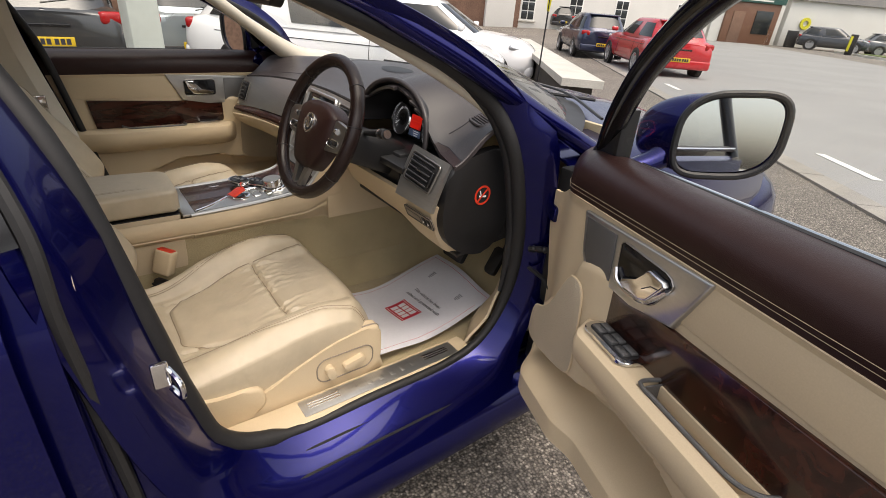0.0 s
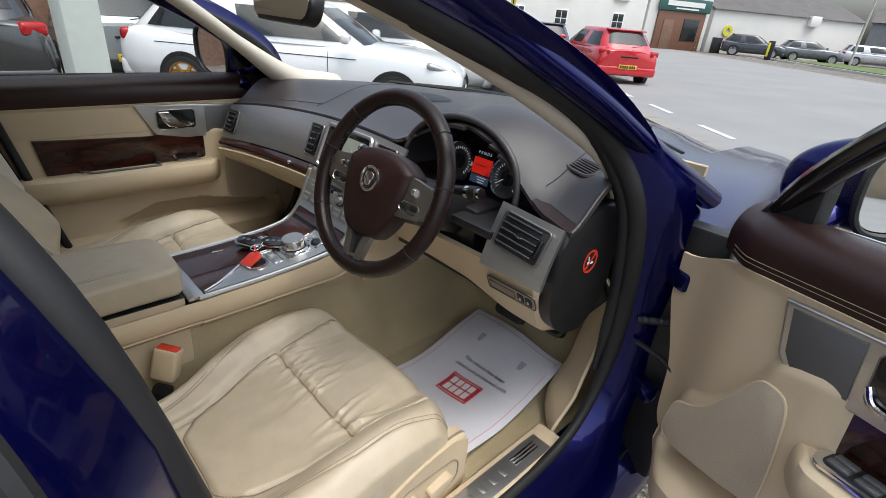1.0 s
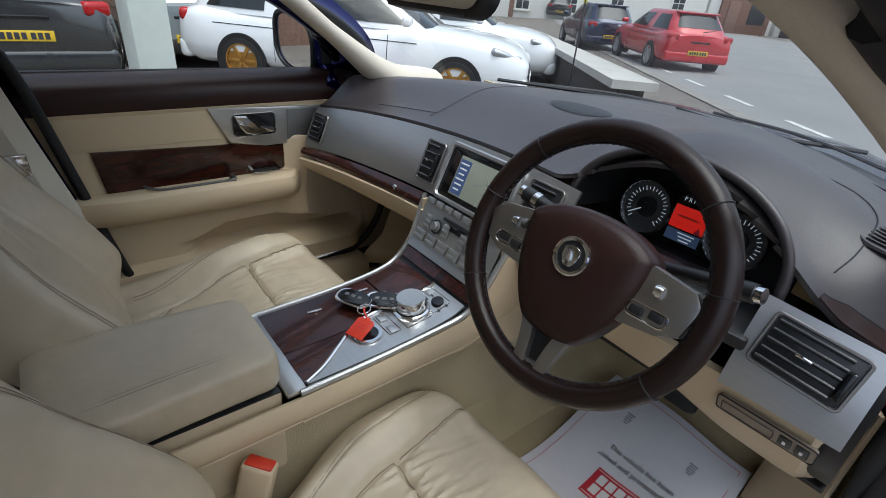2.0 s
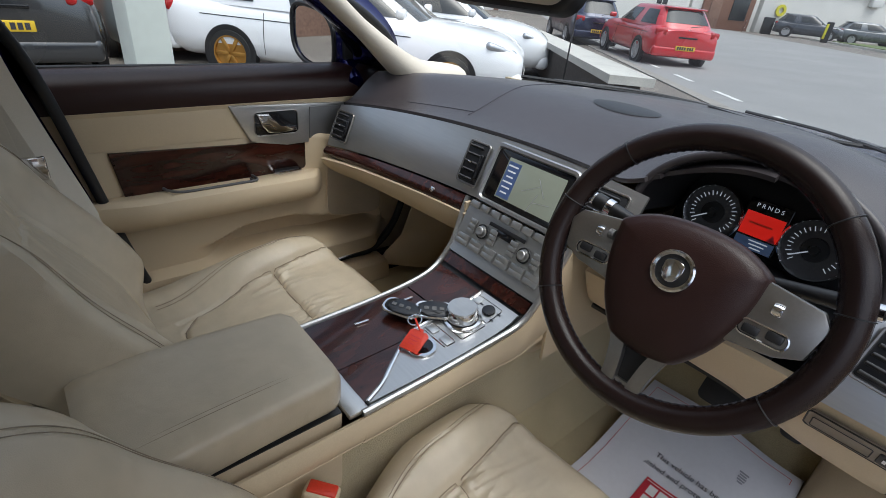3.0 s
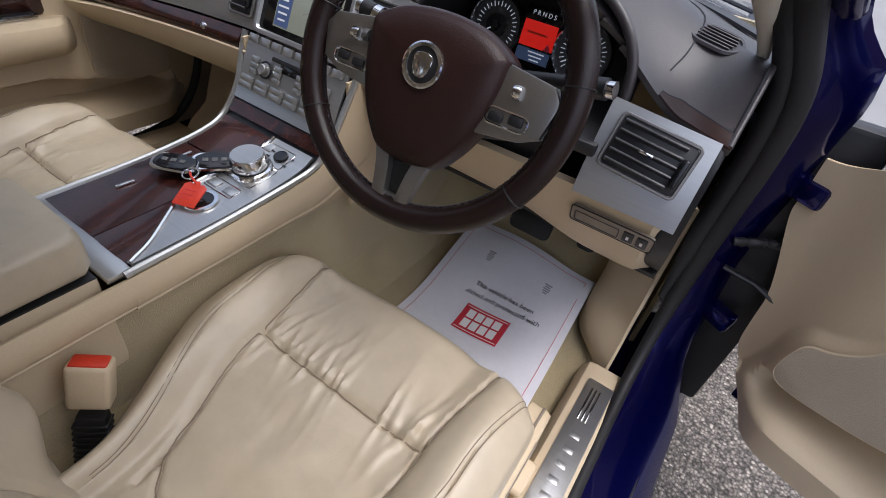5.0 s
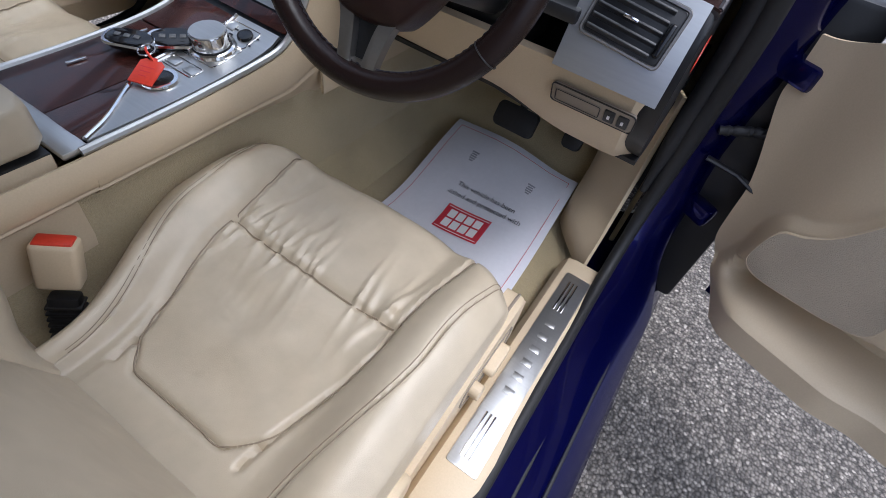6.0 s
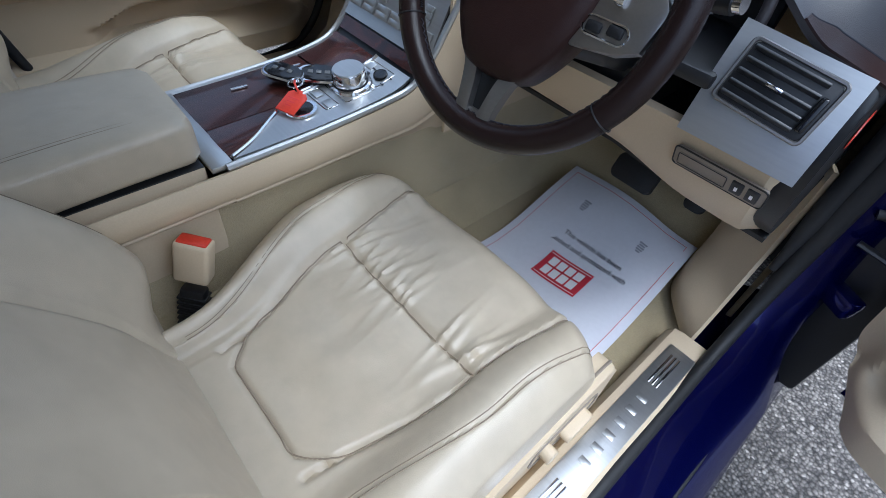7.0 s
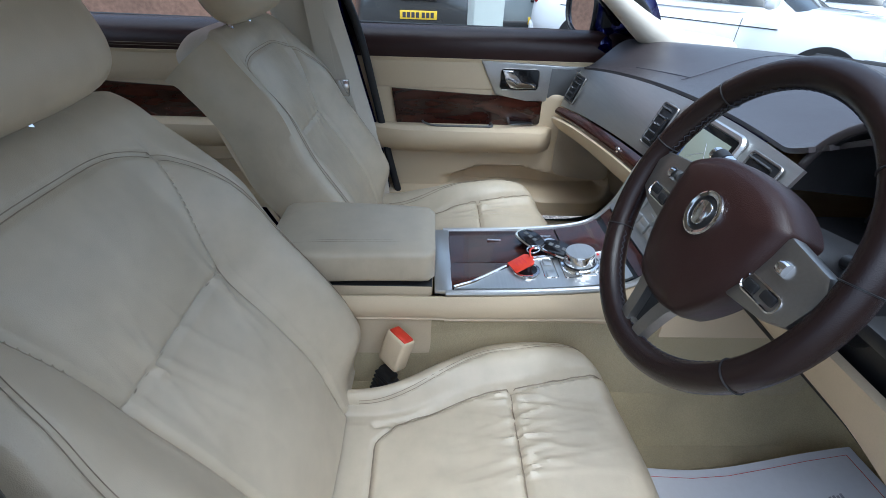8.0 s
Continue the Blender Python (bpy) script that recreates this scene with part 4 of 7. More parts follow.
# screen in the middle
m = tangent_frame(-0.024, 0.934, 0.012)
scr = part("screen_surround", prism(rounded(0.20, 0.112, 0.008), 0.003, 0.001, m), GLOSSBLACK, dash, "touch screen in a black surround")
part("screen", rbox((0.150, 0.088, 0.002), 0.0005, m @ pose(0.010, 0, 0.0035)), SCREEN, scr, "lit pale map screen")
part("menu_column", rbox((0.034, 0.078, 0.001), 0, m @ pose(-0.045, -0.002, 0.0048)), BLUELIT, scr)
for k in range(6):
    part("menu_line", rbox((0.026 - 0.004 * (k % 3), 0.0032, 0.0008), 0, m @ pose(-0.046, 0.028 - 0.0115 * k, 0.0054)), WHITELIT, scr)
for k, (a, b, c) in enumerate(((0.0, 0.0, 30), (0.03, 0.01, -50), (0.045, -0.02, 10), (0.02, -0.025, 75))):
    part("map_road", rbox((0.042, 0.0007, 0.0006), 0, m @ pose(0.014 + a * 0.8, b, 0.0048, 0, 0, c)), GREYINK, scr)
part("screen_frame", tube([m @ Vector((a, b, 0.003)) for a, b in rounded(0.212, 0.124, 0.012)], 0.006, 6, True), ALU, scr)

# right-hand end: metal vent surround, black end cap with a sticker
def end_face(x, z, out=0.0):
    return Vector((x, 0.203 + 0.42 * (z - 0.915) + 0.10 * (x - 0.617) - out, z))


part("vent_surround", thicken(surf(lambda u, v: end_face(0.543 + 0.148 * u, 0.846 - 0.006 * u + (0.127 - 0.008 * u) * v, 0.004 * math.sin(math.pi * v)), 10, 8), 0.012), ALU, dash, "brushed metal vent surround")
ex_ = (end_face(0.63, 0.9088) - end_face(0.61, 0.9112)).normalized()
ey_ = end_face(0.62, 0.92) - end_face(0.62, 0.90)
ey_ = (ey_ - ex_ * ey_.dot(ex_)).normalized()
air_vent(0.6165, 0.921, 0.104, 0.068, m=frame_axes(end_face(0.6165, 0.921, 0.006), ex_, ey_, ex_.cross(ey_)))
cap_pts = [(p.x, p.y) for p in smooth_line([(0.212, 0.83, 0), (0.232, 0.945, 0), (0.30, 0.975, 0), (0.40, 0.985, 0), (0.445, 0.93, 0), (0.44, 0.78, 0), (0.39, 0.695, 0), (0.30, 0.70, 0), (0.235, 0.75, 0)], 5, True)]
for side in (1, -1):
    mm = frame_axes((side * 0.672, 0, 0), (0, 1, 0), (0, 0, 1), (side, 0, 0))
    cap = part("end_cap", prism(cap_pts, 0.028, 0.008, mm, 3), BLACK, dash, "black plastic dashboard end cap")
    if side > 0:
        sm = frame_axes((0.7008, 0.337, 0.866), (0, 1, 0), (0, 0, 1), (1, 0, 0))
        st = part("no_smoking_sticker", lathe([(0, 0), (0.026, 0), (0.026, 0.0006), (0, 0.0006)], 28, sm), BLACK, cap, "round no smoking sticker with a red ring")
        part("red_ring", lathe([(0.0215, 0.0006), (0.027, 0.0006), (0.027, 0.0012), (0.0215, 0.0012)], 32, sm), REDPLASTIC, st)
        part("red_bar", rbox((0.045, 0.005, 0.0006), 0, sm @ pose(0, 0, 0.0011, 0, 0, 45)), REDPLASTIC, st)
        part("cigarette", rbox((0.024, 0.005, 0.0006), 0, sm @ pose(0, -0.003, 0.0009, 0, 0, -8)), WHITEINK, st)
        part("smoke", rbox((0.003, 0.012, 0.0006), 0, sm @ pose(-0.008, 0.008, 0.0009, 0, 0, 20)), WHITEINK, st)
# demister vents and the speaker on top
def top_at(x, y):
    lo, hi = 0.0, 1.0
    u = x / 1.46 + 0.5
    for _ in range(30):
        mid = (lo + hi) / 2
        if dash_top(u, mid).y < y:
            lo = mid
        else:
            hi = mid
    return dash_top(u, lo)


p = top_at(0.616, 0.384)
q_ = top_at(0.626, 0.384) - p
r_ = top_at(0.616, 0.394) - p
n_ = q_.cross(r_).normalized()
dm = frame_axes(p - n_ * 0.001, q_.normalized(), n_.cross(q_).normalized(), n_) @ pose(0, 0, 0, 0, 0, -8)
dv = part("side_demister", prism(rounded(0.068, 0.046, 0.021, 6), 0.004, 0.001, dm @ pose(0, 0, -0.002)), BLACK, dash, "small oval side demister vent")
part("demister_edge", tube([dm @ Vector((a, b, 0.0005)) for a, b in rounded(0.074, 0.052, 0.024, 6)], 0.004, 6, True), DASHHIDE, dv)
for k in range(5):
    part("slat", rbox((0.058 - 0.004 * abs(k - 2), 0.0028, 0.004), 0.001, dm @ pose(0, -0.017 + 0.0085 * k, 0.0035)), DASHHIDE, dv)
def speaker(u, v):
    r, a = v, 2 * math.pi * u
    q = top_at(-0.03 + 0.085 * r * math.cos(a), 0.52 + 0.045 * r * math.sin(a))
    return q + Vector((0, 0, 0.003 - 0.002 * r ** 6))


part("dash_speaker", surf(speaker, 36, 8, wrap_u=True), BLACK, top, "black oval speaker grille")
for a, b in (((-0.30, 0.28), (-0.33, 0.72)), ((-0.52, 0.26), (-0.30, 0.30))):
    line = [top_at(a[0] + (b[0] - a[0]) * i / 16, a[1] + (b[1] - a[1]) * i / 16) + Vector((0, 0, 0.0004)) for i in range(17)]
    part("top_seam", tube(line, 0.0011, 4), INK, top)

# lower dashboard: glovebox, knee panel
def lower(x0, x1, z0, depth, n=24):
    def fn(u, v):
        x = x0 + (x1 - x0) * u
        zt = fascia_low(x) - (0.034 if x < 0 else 0.0)
        z = zt - (zt - z0) * v
        return Vector((x, fascia_y(x, zt) - 0.006 + depth * v ** 1.6, z))
    return fn


part("glovebox", thicken(surf(lower(-0.725, -0.135, 0.705, 0.13), 30, 12), 0.01), CREAM_FLAT, dash, "cream glovebox lid")
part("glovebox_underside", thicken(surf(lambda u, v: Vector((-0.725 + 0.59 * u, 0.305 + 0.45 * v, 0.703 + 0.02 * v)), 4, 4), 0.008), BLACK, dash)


def knee(u, v):
    x = 0.15 + 0.536 * u
    zt = 0.846 - 0.02 * (1 - u)
    zb = 0.722 - 0.022 * step(0.5, 0.8, u)
    z = zt + (zb - zt) * v
    return Vector((x, 0.188 + 0.018 * (1 - u) + 0.050 * v + 0.022 * v ** 6 + 0.03 * max(0, (u - 0.94) / 0.06) ** 2, z))


kp = part("knee_panel", thicken(surf(knee, 24, 10), 0.012), CREAM_FLAT, dash, "cream plastic panel under the steering wheel")
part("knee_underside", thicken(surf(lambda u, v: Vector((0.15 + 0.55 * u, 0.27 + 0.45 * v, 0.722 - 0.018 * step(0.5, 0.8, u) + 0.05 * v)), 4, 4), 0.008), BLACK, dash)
KX = Vector((1, -0.02, 0.02)).normalized()
KY = Vector((0, -0.46, 1)).normalized()
km = frame_axes((0.611, 0.2055, 0.796), KX, KY, KX.cross(KY))
sp = part("switch_panel", prism(rounded(0.128, 0.036, 0.005), 0.006, 0.002, km), TAUPE, kp, "small grey switch panel")
part("panel_rim", tube([km @ Vector((a, b, 0.0055)) for a, b in rounded(0.130, 0.038, 0.006, 4)], 0.0012, 5, True), BLACK, sp)
part("tray_rim", tube([km @ Vector((a - 0.022, b, 0.0085)) for a, b in rounded(0.070, 0.022, 0.002, 2)], 0.0007, 4, True), BLACK, sp)
part("coin_tray", rbox((0.070, 0.022, 0.003), 0.001, km @ pose(-0.022, 0, 0.0055)), TAUPE, sp)
for k in range(2):
    part("rocker_switch", rbox((0.016, 0.024, 0.006), 0.002, km @ pose(0.028 + 0.021 * k, 0, 0.006)), BLACK, sp)
    part("switch_mark", rbox((0.004, 0.007, 0.001), 0, km @ pose(0.028 + 0.021 * k, 0, 0.0095)), WHITEINK, sp)
part("steering_shroud", rbox((0.13, 0.22, 0.10), 0.03, pose(0.372, 0.172, 0.922, -22, 0, 0), 3), BLACK, dash, "black column shroud")
# added black block: stands in for the shade in the opening behind the shroud
part("gap_shade_block", rbox((0.17, 0.10, 0.11), 0.01, pose(0.39, 0.27, 0.87)), BLACK, dash)

# ---- centre stack and console ----
console = thing("centre_console", "cream console with walnut and metal top and silver control stack", "console", (0, -0.1, 0.4))


def spine(t):
    """Top line of the console in (y, z): flat to the rear, sweeping up into the stack."""
    pts = smooth_line([(0, -0.262, 0.690), (0, -0.10, 0.695), (0, 0.03, 0.707), (0, 0.09, 0.726), (0, 0.130, 0.772), (0, 0.154, 0.822), (0, 0.176, 0.868)], 10)
    f = t * (len(pts) - 1)
    i = min(int(f), len(pts) - 2)
    return pts[i].lerp(pts[i + 1], f - i)


def edge_x(side, t):
    """The console reaches farther towards the passenger."""
    return 0.100 + 0.010 * step(0.2, 0.6, t) + 0.010 * step(0.6, 1.0, t) if side > 0 else -0.130 - 0.010 * step(0.2, 0.6, t) - 0.014 * step(0.6, 1.0, t)


def spine_frame(t, x, lift=0.0):
    a, b = spine(max(0, t - 0.01)), spine(min(1, t + 0.01))
    ey = (b - a).normalized()
    ex = Vector((1, 0, 0))
    ez = ex.cross(ey)
    return frame_axes(spine(t) + ex * x + ez * lift, ex, ey, ez)


def console_side(side):
    def fn(u, v):
        t = u
        q = spine(t)
        x = abs(edge_x(side, t)) + 0.012 + 0.006 * math.sin(math.pi * min(1, v / 0.62)) - 0.004 * hump(v - 0.62, 0.05) - 0.030 * step(0.60, 1.0, v)
        z = q.z - 0.004 - (q.z - 0.60) * v
        y = q.y + (0.06 * v * step(0.5, 1.0, t))
        return Vector((side * x, y, z))
    return fn


for side in (1, -1):
    part("side_panel", thicken(surf(console_side(side), 40, 24), 0.006), CREAM_FLAT, console, "cream padded console side")
    part("edge_trim", tube([spine_frame(i / 50, edge_x(side, i / 50) + side * 0.006, 0.001) @ Vector((0, 0, 0)) for i in range(51)], 0.0062, 8), ALU, console, "brushed metal edge trim")
    part("rear_side", thicken(surf(lambda u, v, side=side: Vector((abs(edge_x(side, 0)) * side + side * (0.012 + 0.006 * math.sin(math.pi * min(1, v / 0.62)) - 0.004 * hump(v - 0.62, 0.05) - 0.030 * step(0.60, 1.0, v)), -0.62 + 0.359 * u, 0.686 - 0.086 * v)), 10, 24), 0.006), CREAM_FLAT, console)
    part("tunnel_side", thicken(surf(lambda u, v, side=side: Vector((edge_x(side, 0.3) + side * (-0.016 + 0.030 * v * v + 0.010 * step(0.2, 0.6, u)), -0.62 + 1.48 * u, 0.615 - 0.28 * v + 0.02 * step(0.6, 1, u))), 30, 12), 0.006), CARPET, console, "beige carpet on the tunnel side")
    part("front_side", thicken(surf(lambda u, v, side=side: Vector((edge_x(side, 1) + side * (0.012 - 0.012 * (1 - v)), 0.16 + 0.6 * u, 0.86 - 0.25 * v)), 10, 8), 0.006), CREAM_FLAT, console)
part("console_top", thicken(surf(lambda u, v: spine_frame(v, edge_x(-1, v) + (edge_x(1, v) - edge_x(-1, v)) * u, -0.003) @ Vector((0, 0, 0)), 8, 50), 0.004), BLACK, console)
part("rear_rim", rbox((0.236, 0.034, 0.010), 0.002, pose(-0.015, -0.266, 0.690)), ALU, console)
# walnut lids and insert
def wood_piece(x0, x1, t0, t1, label, n=20):
    part("wood_lid", thicken(surf(lambda u, v: spine_frame(t0 + (t1 - t0) * v, x0(t0 + (t1 - t0) * v) + (x1(t0 + (t1 - t0) * v) - x0(t0 + (t1 - t0) * v)) * u, 0.003 + 0.002 * math.sin(3.14 * u)).translation, 12, n), 0.005), WOOD, console, label)


left_edge = lambda t: edge_x(-1, t) + 0.003
wood_piece(left_edge, lambda t: 0.004, 0.012, 0.275, "polished walnut lid")
wood_piece(lambda t: 0.006, lambda t: 0.090, 0.012, 0.31, "polished walnut lid")
wood_piece(left_edge, lambda t: 0.0, 0.280, 0.50, "polished walnut insert")
wood_piece(left_edge, lambda t: edge_x(1, t) - 0.003, 0.535, 0.605, "polished walnut band", 8)
# metal control plate, with a waisted rear end
def t_of_y(y):
    lo, hi = 0.0, 1.0
    for _ in range(30):
        mid = (lo + hi) / 2
        if spine(mid).y < y:
            lo = mid
        else:
            hi = mid
    return lo


def on_top(x, y, lift=0.0):
    """A frame on the console's top at (x, y)."""
    return spine_frame(t_of_y(y), x, lift)


edge_l = smooth_line([(0.094, -0.246, 0), (0.074, -0.205, 0), (0.040, -0.158, 0), (0.012, -0.118, 0), (-0.004, -0.082, 0), (-0.008, 0.0, 0), (0.002, 0.094, 0)], 5)
pl = part("control_plate", thicken(surf(lambda u, v: on_top(edge_l[int(round(v * 30))].x + (0.098 + 0.003 * v - edge_l[int(round(v * 30))].x) * u, edge_l[int(round(v * 30))].y, 0.006).translation, 6, 30), 0.005), ALU, console, "satin metal control plate")
part("plate_edge", tube([on_top(p.x, p.y, 0.006).translation for p in edge_l], 0.0042, 8), CHROME, pl)
kn = part("gear_selector", lathe([(0.0, 0), (0.032, 0), (0.0315, 0.004), (0.0305, 0.026), (0.029, 0.029), (0.0, 0.0292)], 40, on_top(0.029, 0.012, 0.008)), CHROME, console, "round metal rotary gear selector")
part("selector_top", lathe([(0.0, 0.0), (0.0285, 0.0), (0.0275, 0.0018), (0.0, 0.0012)], 40, on_top(0.029, 0.012, 0.0372)), ALU, kn, "brushed metal top")
part("grip_ring", lathe([(0.0312, 0), (0.0322, 0.001), (0.0322, 0.003), (0.0312, 0.004)], 40, on_top(0.029, 0.012, 0.012)), BLACK, kn)
part("base_ring", lathe([(0.033, 0), (0.040, 0), (0.038, 0.005), (0.033, 0.006)], 40, on_top(0.029, 0.012, 0.007)), CHROME, kn)
part("start_ring", lathe([(0.021, 0), (0.028, 0), (0.027, 0.003), (0.021, 0.003)], 36, on_top(0.042, -0.098, 0.007)), CHROME, pl, "bright ring round the start button")
part("start_button", lathe([(0, 0), (0.021, 0), (0.020, 0.002), (0, 0.001)], 30, on_top(0.042, -0.098, 0.007)), GLOSSBLACK, pl)
for cx_, cy_, w_, h_ in ((0.036, -0.052, 0.066, 0.026), (0.032, 0.062, 0.074, 0.044), (0.032, 0.005, 0.080, 0.062)):
    part("panel_outline", tube([on_top(cx_ + a_, cy_ + b_, 0.0068).translation for a_, b_ in rounded(w_, h_, 0.004, 3)], 0.0009, 4, True), CHROME, pl)
for x, y in ((0.016, -0.052), (0.056, -0.052), (0.008, 0.072)):
    part("plate_button", rbox((0.024, 0.016, 0.002), 0.001, on_top(x, y, 0.0075)), ALU, pl)
part("small_knob", lathe([(0, 0), (0.014, 0), (0.013, 0.004), (0.010, 0.005), (0, 0.004)], 24, on_top(0.048, 0.066, 0.0072)), GLOSSBLACK, pl)
for x, y in ((0.024, 0.056), (0.024, 0.070), (0.070, 0.052), (0.070, 0.072)):
    part("legend", rbox((0.008, 0.003, 0.0008), 0, on_top(x, y, 0.0075)), INK, pl)
part("tell_tale", rbox((0.006, 0.004, 0.001), 0, on_top(0.004, 0.056, 0.0082)), REDLIT, pl)
for x, y, a_, n_ in ((-0.080, -0.150, 0.030, "lid_catch"), (-0.090, -0.045, 0.045, "lid_strip"), (-0.055, -0.02, 0.045, "lid_strip")):
    part(n_, rbox((0.005, a_, 0.003), 0.001, on_top(x, y, 0.0075) @ pose(0, 0, 0, 0, 0, -6)), CHROME, console)
# stack: buttons, knobs and slot on the sloping face


def on_stack(t, x, lift):
    return spine_frame(t, 1.09 * x - 0.016, lift)


stack = part("control_panel", thicken(surf(lambda u, v: spine_frame(0.615 + 0.375 * v, edge_x(-1, 0.8) + 0.004 + (edge_x(1, 0.8) - edge_x(-1, 0.8) - 0.008) * u, 0.004) @ Vector((0, 0, 0)), 10, 14), 0.004), ALU, console, "silver audio and climate control stack")
for k in range(8):
    part("stack_button", rbox((0.0245, 0.015, 0.008), 0.002, on_stack(0.975, -0.098 + 0.028 * k, 0.008)), ALU, stack)
part("disc_slot", rbox((0.10, 0.008, 0.003), 0.001, on_stack(0.905, 0.0, 0.008)), BLACK, stack, "dark disc slot")
for x in (-0.055, 0.055):
    kb = part("stack_knob", lathe([(0.0135, 0), (0.013, 0.003), (0.0105, 0.004), (0.0098, 0.012), (0.008, 0.0135), (0, 0.013)], 28, on_stack(0.825, x, 0.006)), ALU, stack, "round silver knob")
    part("knob_ring", lathe([(0.0135, 0), (0.0165, 0), (0.016, 0.002), (0.0135, 0.002)], 28, on_stack(0.825, x, 0.008)), BLACK, kb)
    for dx in (-0.032, 0.032):
        for dt in (-0.035, 0.0, 0.035):
            part("stack_button", rbox((0.020, 0.011, 0.005), 0.002, on_stack(0.825 + dt, x + dx * 0.9, 0.008)), ALU, stack)
for row, t in enumerate((0.735, 0.70)):
    for k in range(6):
        part("stack_button", rbox((0.034, 0.013, 0.006), 0.002, on_stack(t, -0.0925 + 0.037 * k, 0.008)), ALU, stack)
part("stack_display", rbox((0.05, 0.014, 0.002), 0.001, on_stack(0.87, 0.0, 0.008)), GLOSSBLACK, stack)

# armrest box
ring_n = 40
rings = []
for j in range(25):
    v = j / 24
    inset = 0.012 * (1 - min(1, min(v, 1 - v) / 0.06)) ** 2
    y = -0.60 + 0.317 * v
    w = 0.116 - 0.016 * v - inset
    h = 0.074 - inset
    rings.append([Vector((-0.012 + math.copysign(abs(math.cos(2 * math.pi * i / ring_n)) ** 0.28, math.cos(2 * math.pi * i / ring_n)) * w, y,
                          0.732 + math.copysign(abs(math.sin(2 * math.pi * i / ring_n)) ** 0.30, math.sin(2 * math.pi * i / ring_n)) * h / 2 + 0.004 * math.sin(math.pi * v))) for i in range(ring_n)])
ar = part("armrest", loft(rings), CREAM, console, "cream leather armrest lid", 60)
for xx in (0.070, 0.077):
    part("stitching", tube([Vector((xx - 0.014 - 0.012 * k, -0.58 + 0.275 * k, 0.7685 + 0.004 * math.sin(math.pi * k))) for k in [i / 24 for i in range(25)]], 0.0008, 4), SEAM, ar, "stitched seam")
# black slab under the lid: the shade of the gap, drawn as a solid
part("armrest_gap_shade", rbox((0.202, 0.312, 0.003), 0.001, pose(-0.013, -0.444, 0.6930)), BLACK, console)
part("armrest_box", rbox((0.204, 0.314, 0.300), 0.004, pose(-0.013, -0.444, 0.5435)), CREAM_FLAT, console)

# ---- steering wheel ----
wheel = thing("steering_wheel", "dark brown leather steering wheel with metal spokes", "steering wheel", (0.375, 0.0, 0.995))
WT, WY = radians(23.1), radians(2.0)
WX = Vector((math.cos(WY), math.sin(WY), 0))
WN = Vector((math.sin(WY) * math.cos(WT), -math.cos(WY) * math.cos(WT), math.sin(WT)))
WM = frame_axes((0.3705, 0.0275, 0.9925), WX, WN.cross(WX), WN)
R = 0.1757
rim_path = [Vector((R * math.cos(a), R * math.sin(a), 0)) for a in [2 * math.pi * i / 96 for i in range(96)]]
rim = part("rim", tube(rim_path, 0.0165, 14, True, WM, flat=1.1), WHEELHIDE, wheel, "dark brown leather rim")
for a in (12, 168, -32, -148, 45, 135):
    c, s_ = math.cos(radians(a)), math.sin(radians(a))
    ring = [WM @ Vector(((R + 0.0172 * math.cos(b)) * c, (R + 0.0172 * math.cos(b)) * s_, 0.0185 * math.sin(b))) for b in [2 * math.pi * i / 16 for i in range(16)]]
    part("rim_seam", tube(ring, 0.0009, 5, True), BLACK, rim)
for a0, a1 in ((-145, 10), (15, 170), (175, 210)):
    part("rim_stitching", tube([WM @ Vector(((R - 0.0172) * math.cos(radians(a)), (R - 0.0172) * math.sin(radians(a)), 0.002 * (-1) ** i)) for i, a in enumerate([a0 + (a1 - a0) * k / 90 for k in range(91)])], 0.0008, 4), INK, rim)
# airbag cover: a rounded shield
shield = smooth_line([(-0.090, 0.044, 0), (-0.052, 0.063, 0), (0.0, 0.069, 0), (0.052, 0.063, 0), (0.090, 0.044, 0), (0.0945, 0.028, 0), (0.090, -0.014, 0), (0.073, -0.062, 0), (0.048, -0.100, 0), (0.030, -0.110, 0), (0.0, -0.113, 0), (-0.030, -0.110, 0), (-0.048, -0.100, 0), (-0.073, -0.062, 0), (-0.090, -0.014, 0), (-0.0945, 0.028, 0)], 5, True)
rings = []
for k, (sc, z) in enumerate(((0.98, -0.035), (1.0, -0.012), (0.985, 0.004), (0.93, 0.013), (0.80, 0.019), (0.55, 0.0225), (0.25, 0.0235))):
    rings.append([WM @ Vector((p.x * sc, p.y * sc, z)) for p in shield])
part("airbag_cover", loft(rings), BROWN, wheel, "dark brown leather airbag cover", 50)
bd = part("badge", lathe([(0.0195, 0), (0.0265, 0), (0.0262, 0.003), (0.024, 0.004), (0.0205, 0.003), (0.0195, 0)], 36, WM @ pose(0, 0.004, 0.0235)), CHROME, wheel, "round chrome badge")
part("badge_disc", lathe([(0, 0), (0.020, 0), (0.020, 0.0015), (0, 0.002)], 30, WM @ pose(0, 0.004, 0.0235)), BLACK, bd)
part("badge_shape", prism([(p.x, p.y) for p in smooth_line([(0, 0.014, 0), (0.011, 0.011, 0), (0.012, 0.0, 0), (0.006, -0.013, 0), (-0.006, -0.013, 0), (-0.012, 0.0, 0), (-0.011, 0.011, 0)], 3, True)], 0.003, 0.0012, WM @ pose(0, 0.004, 0.025)), CHROME, bd)
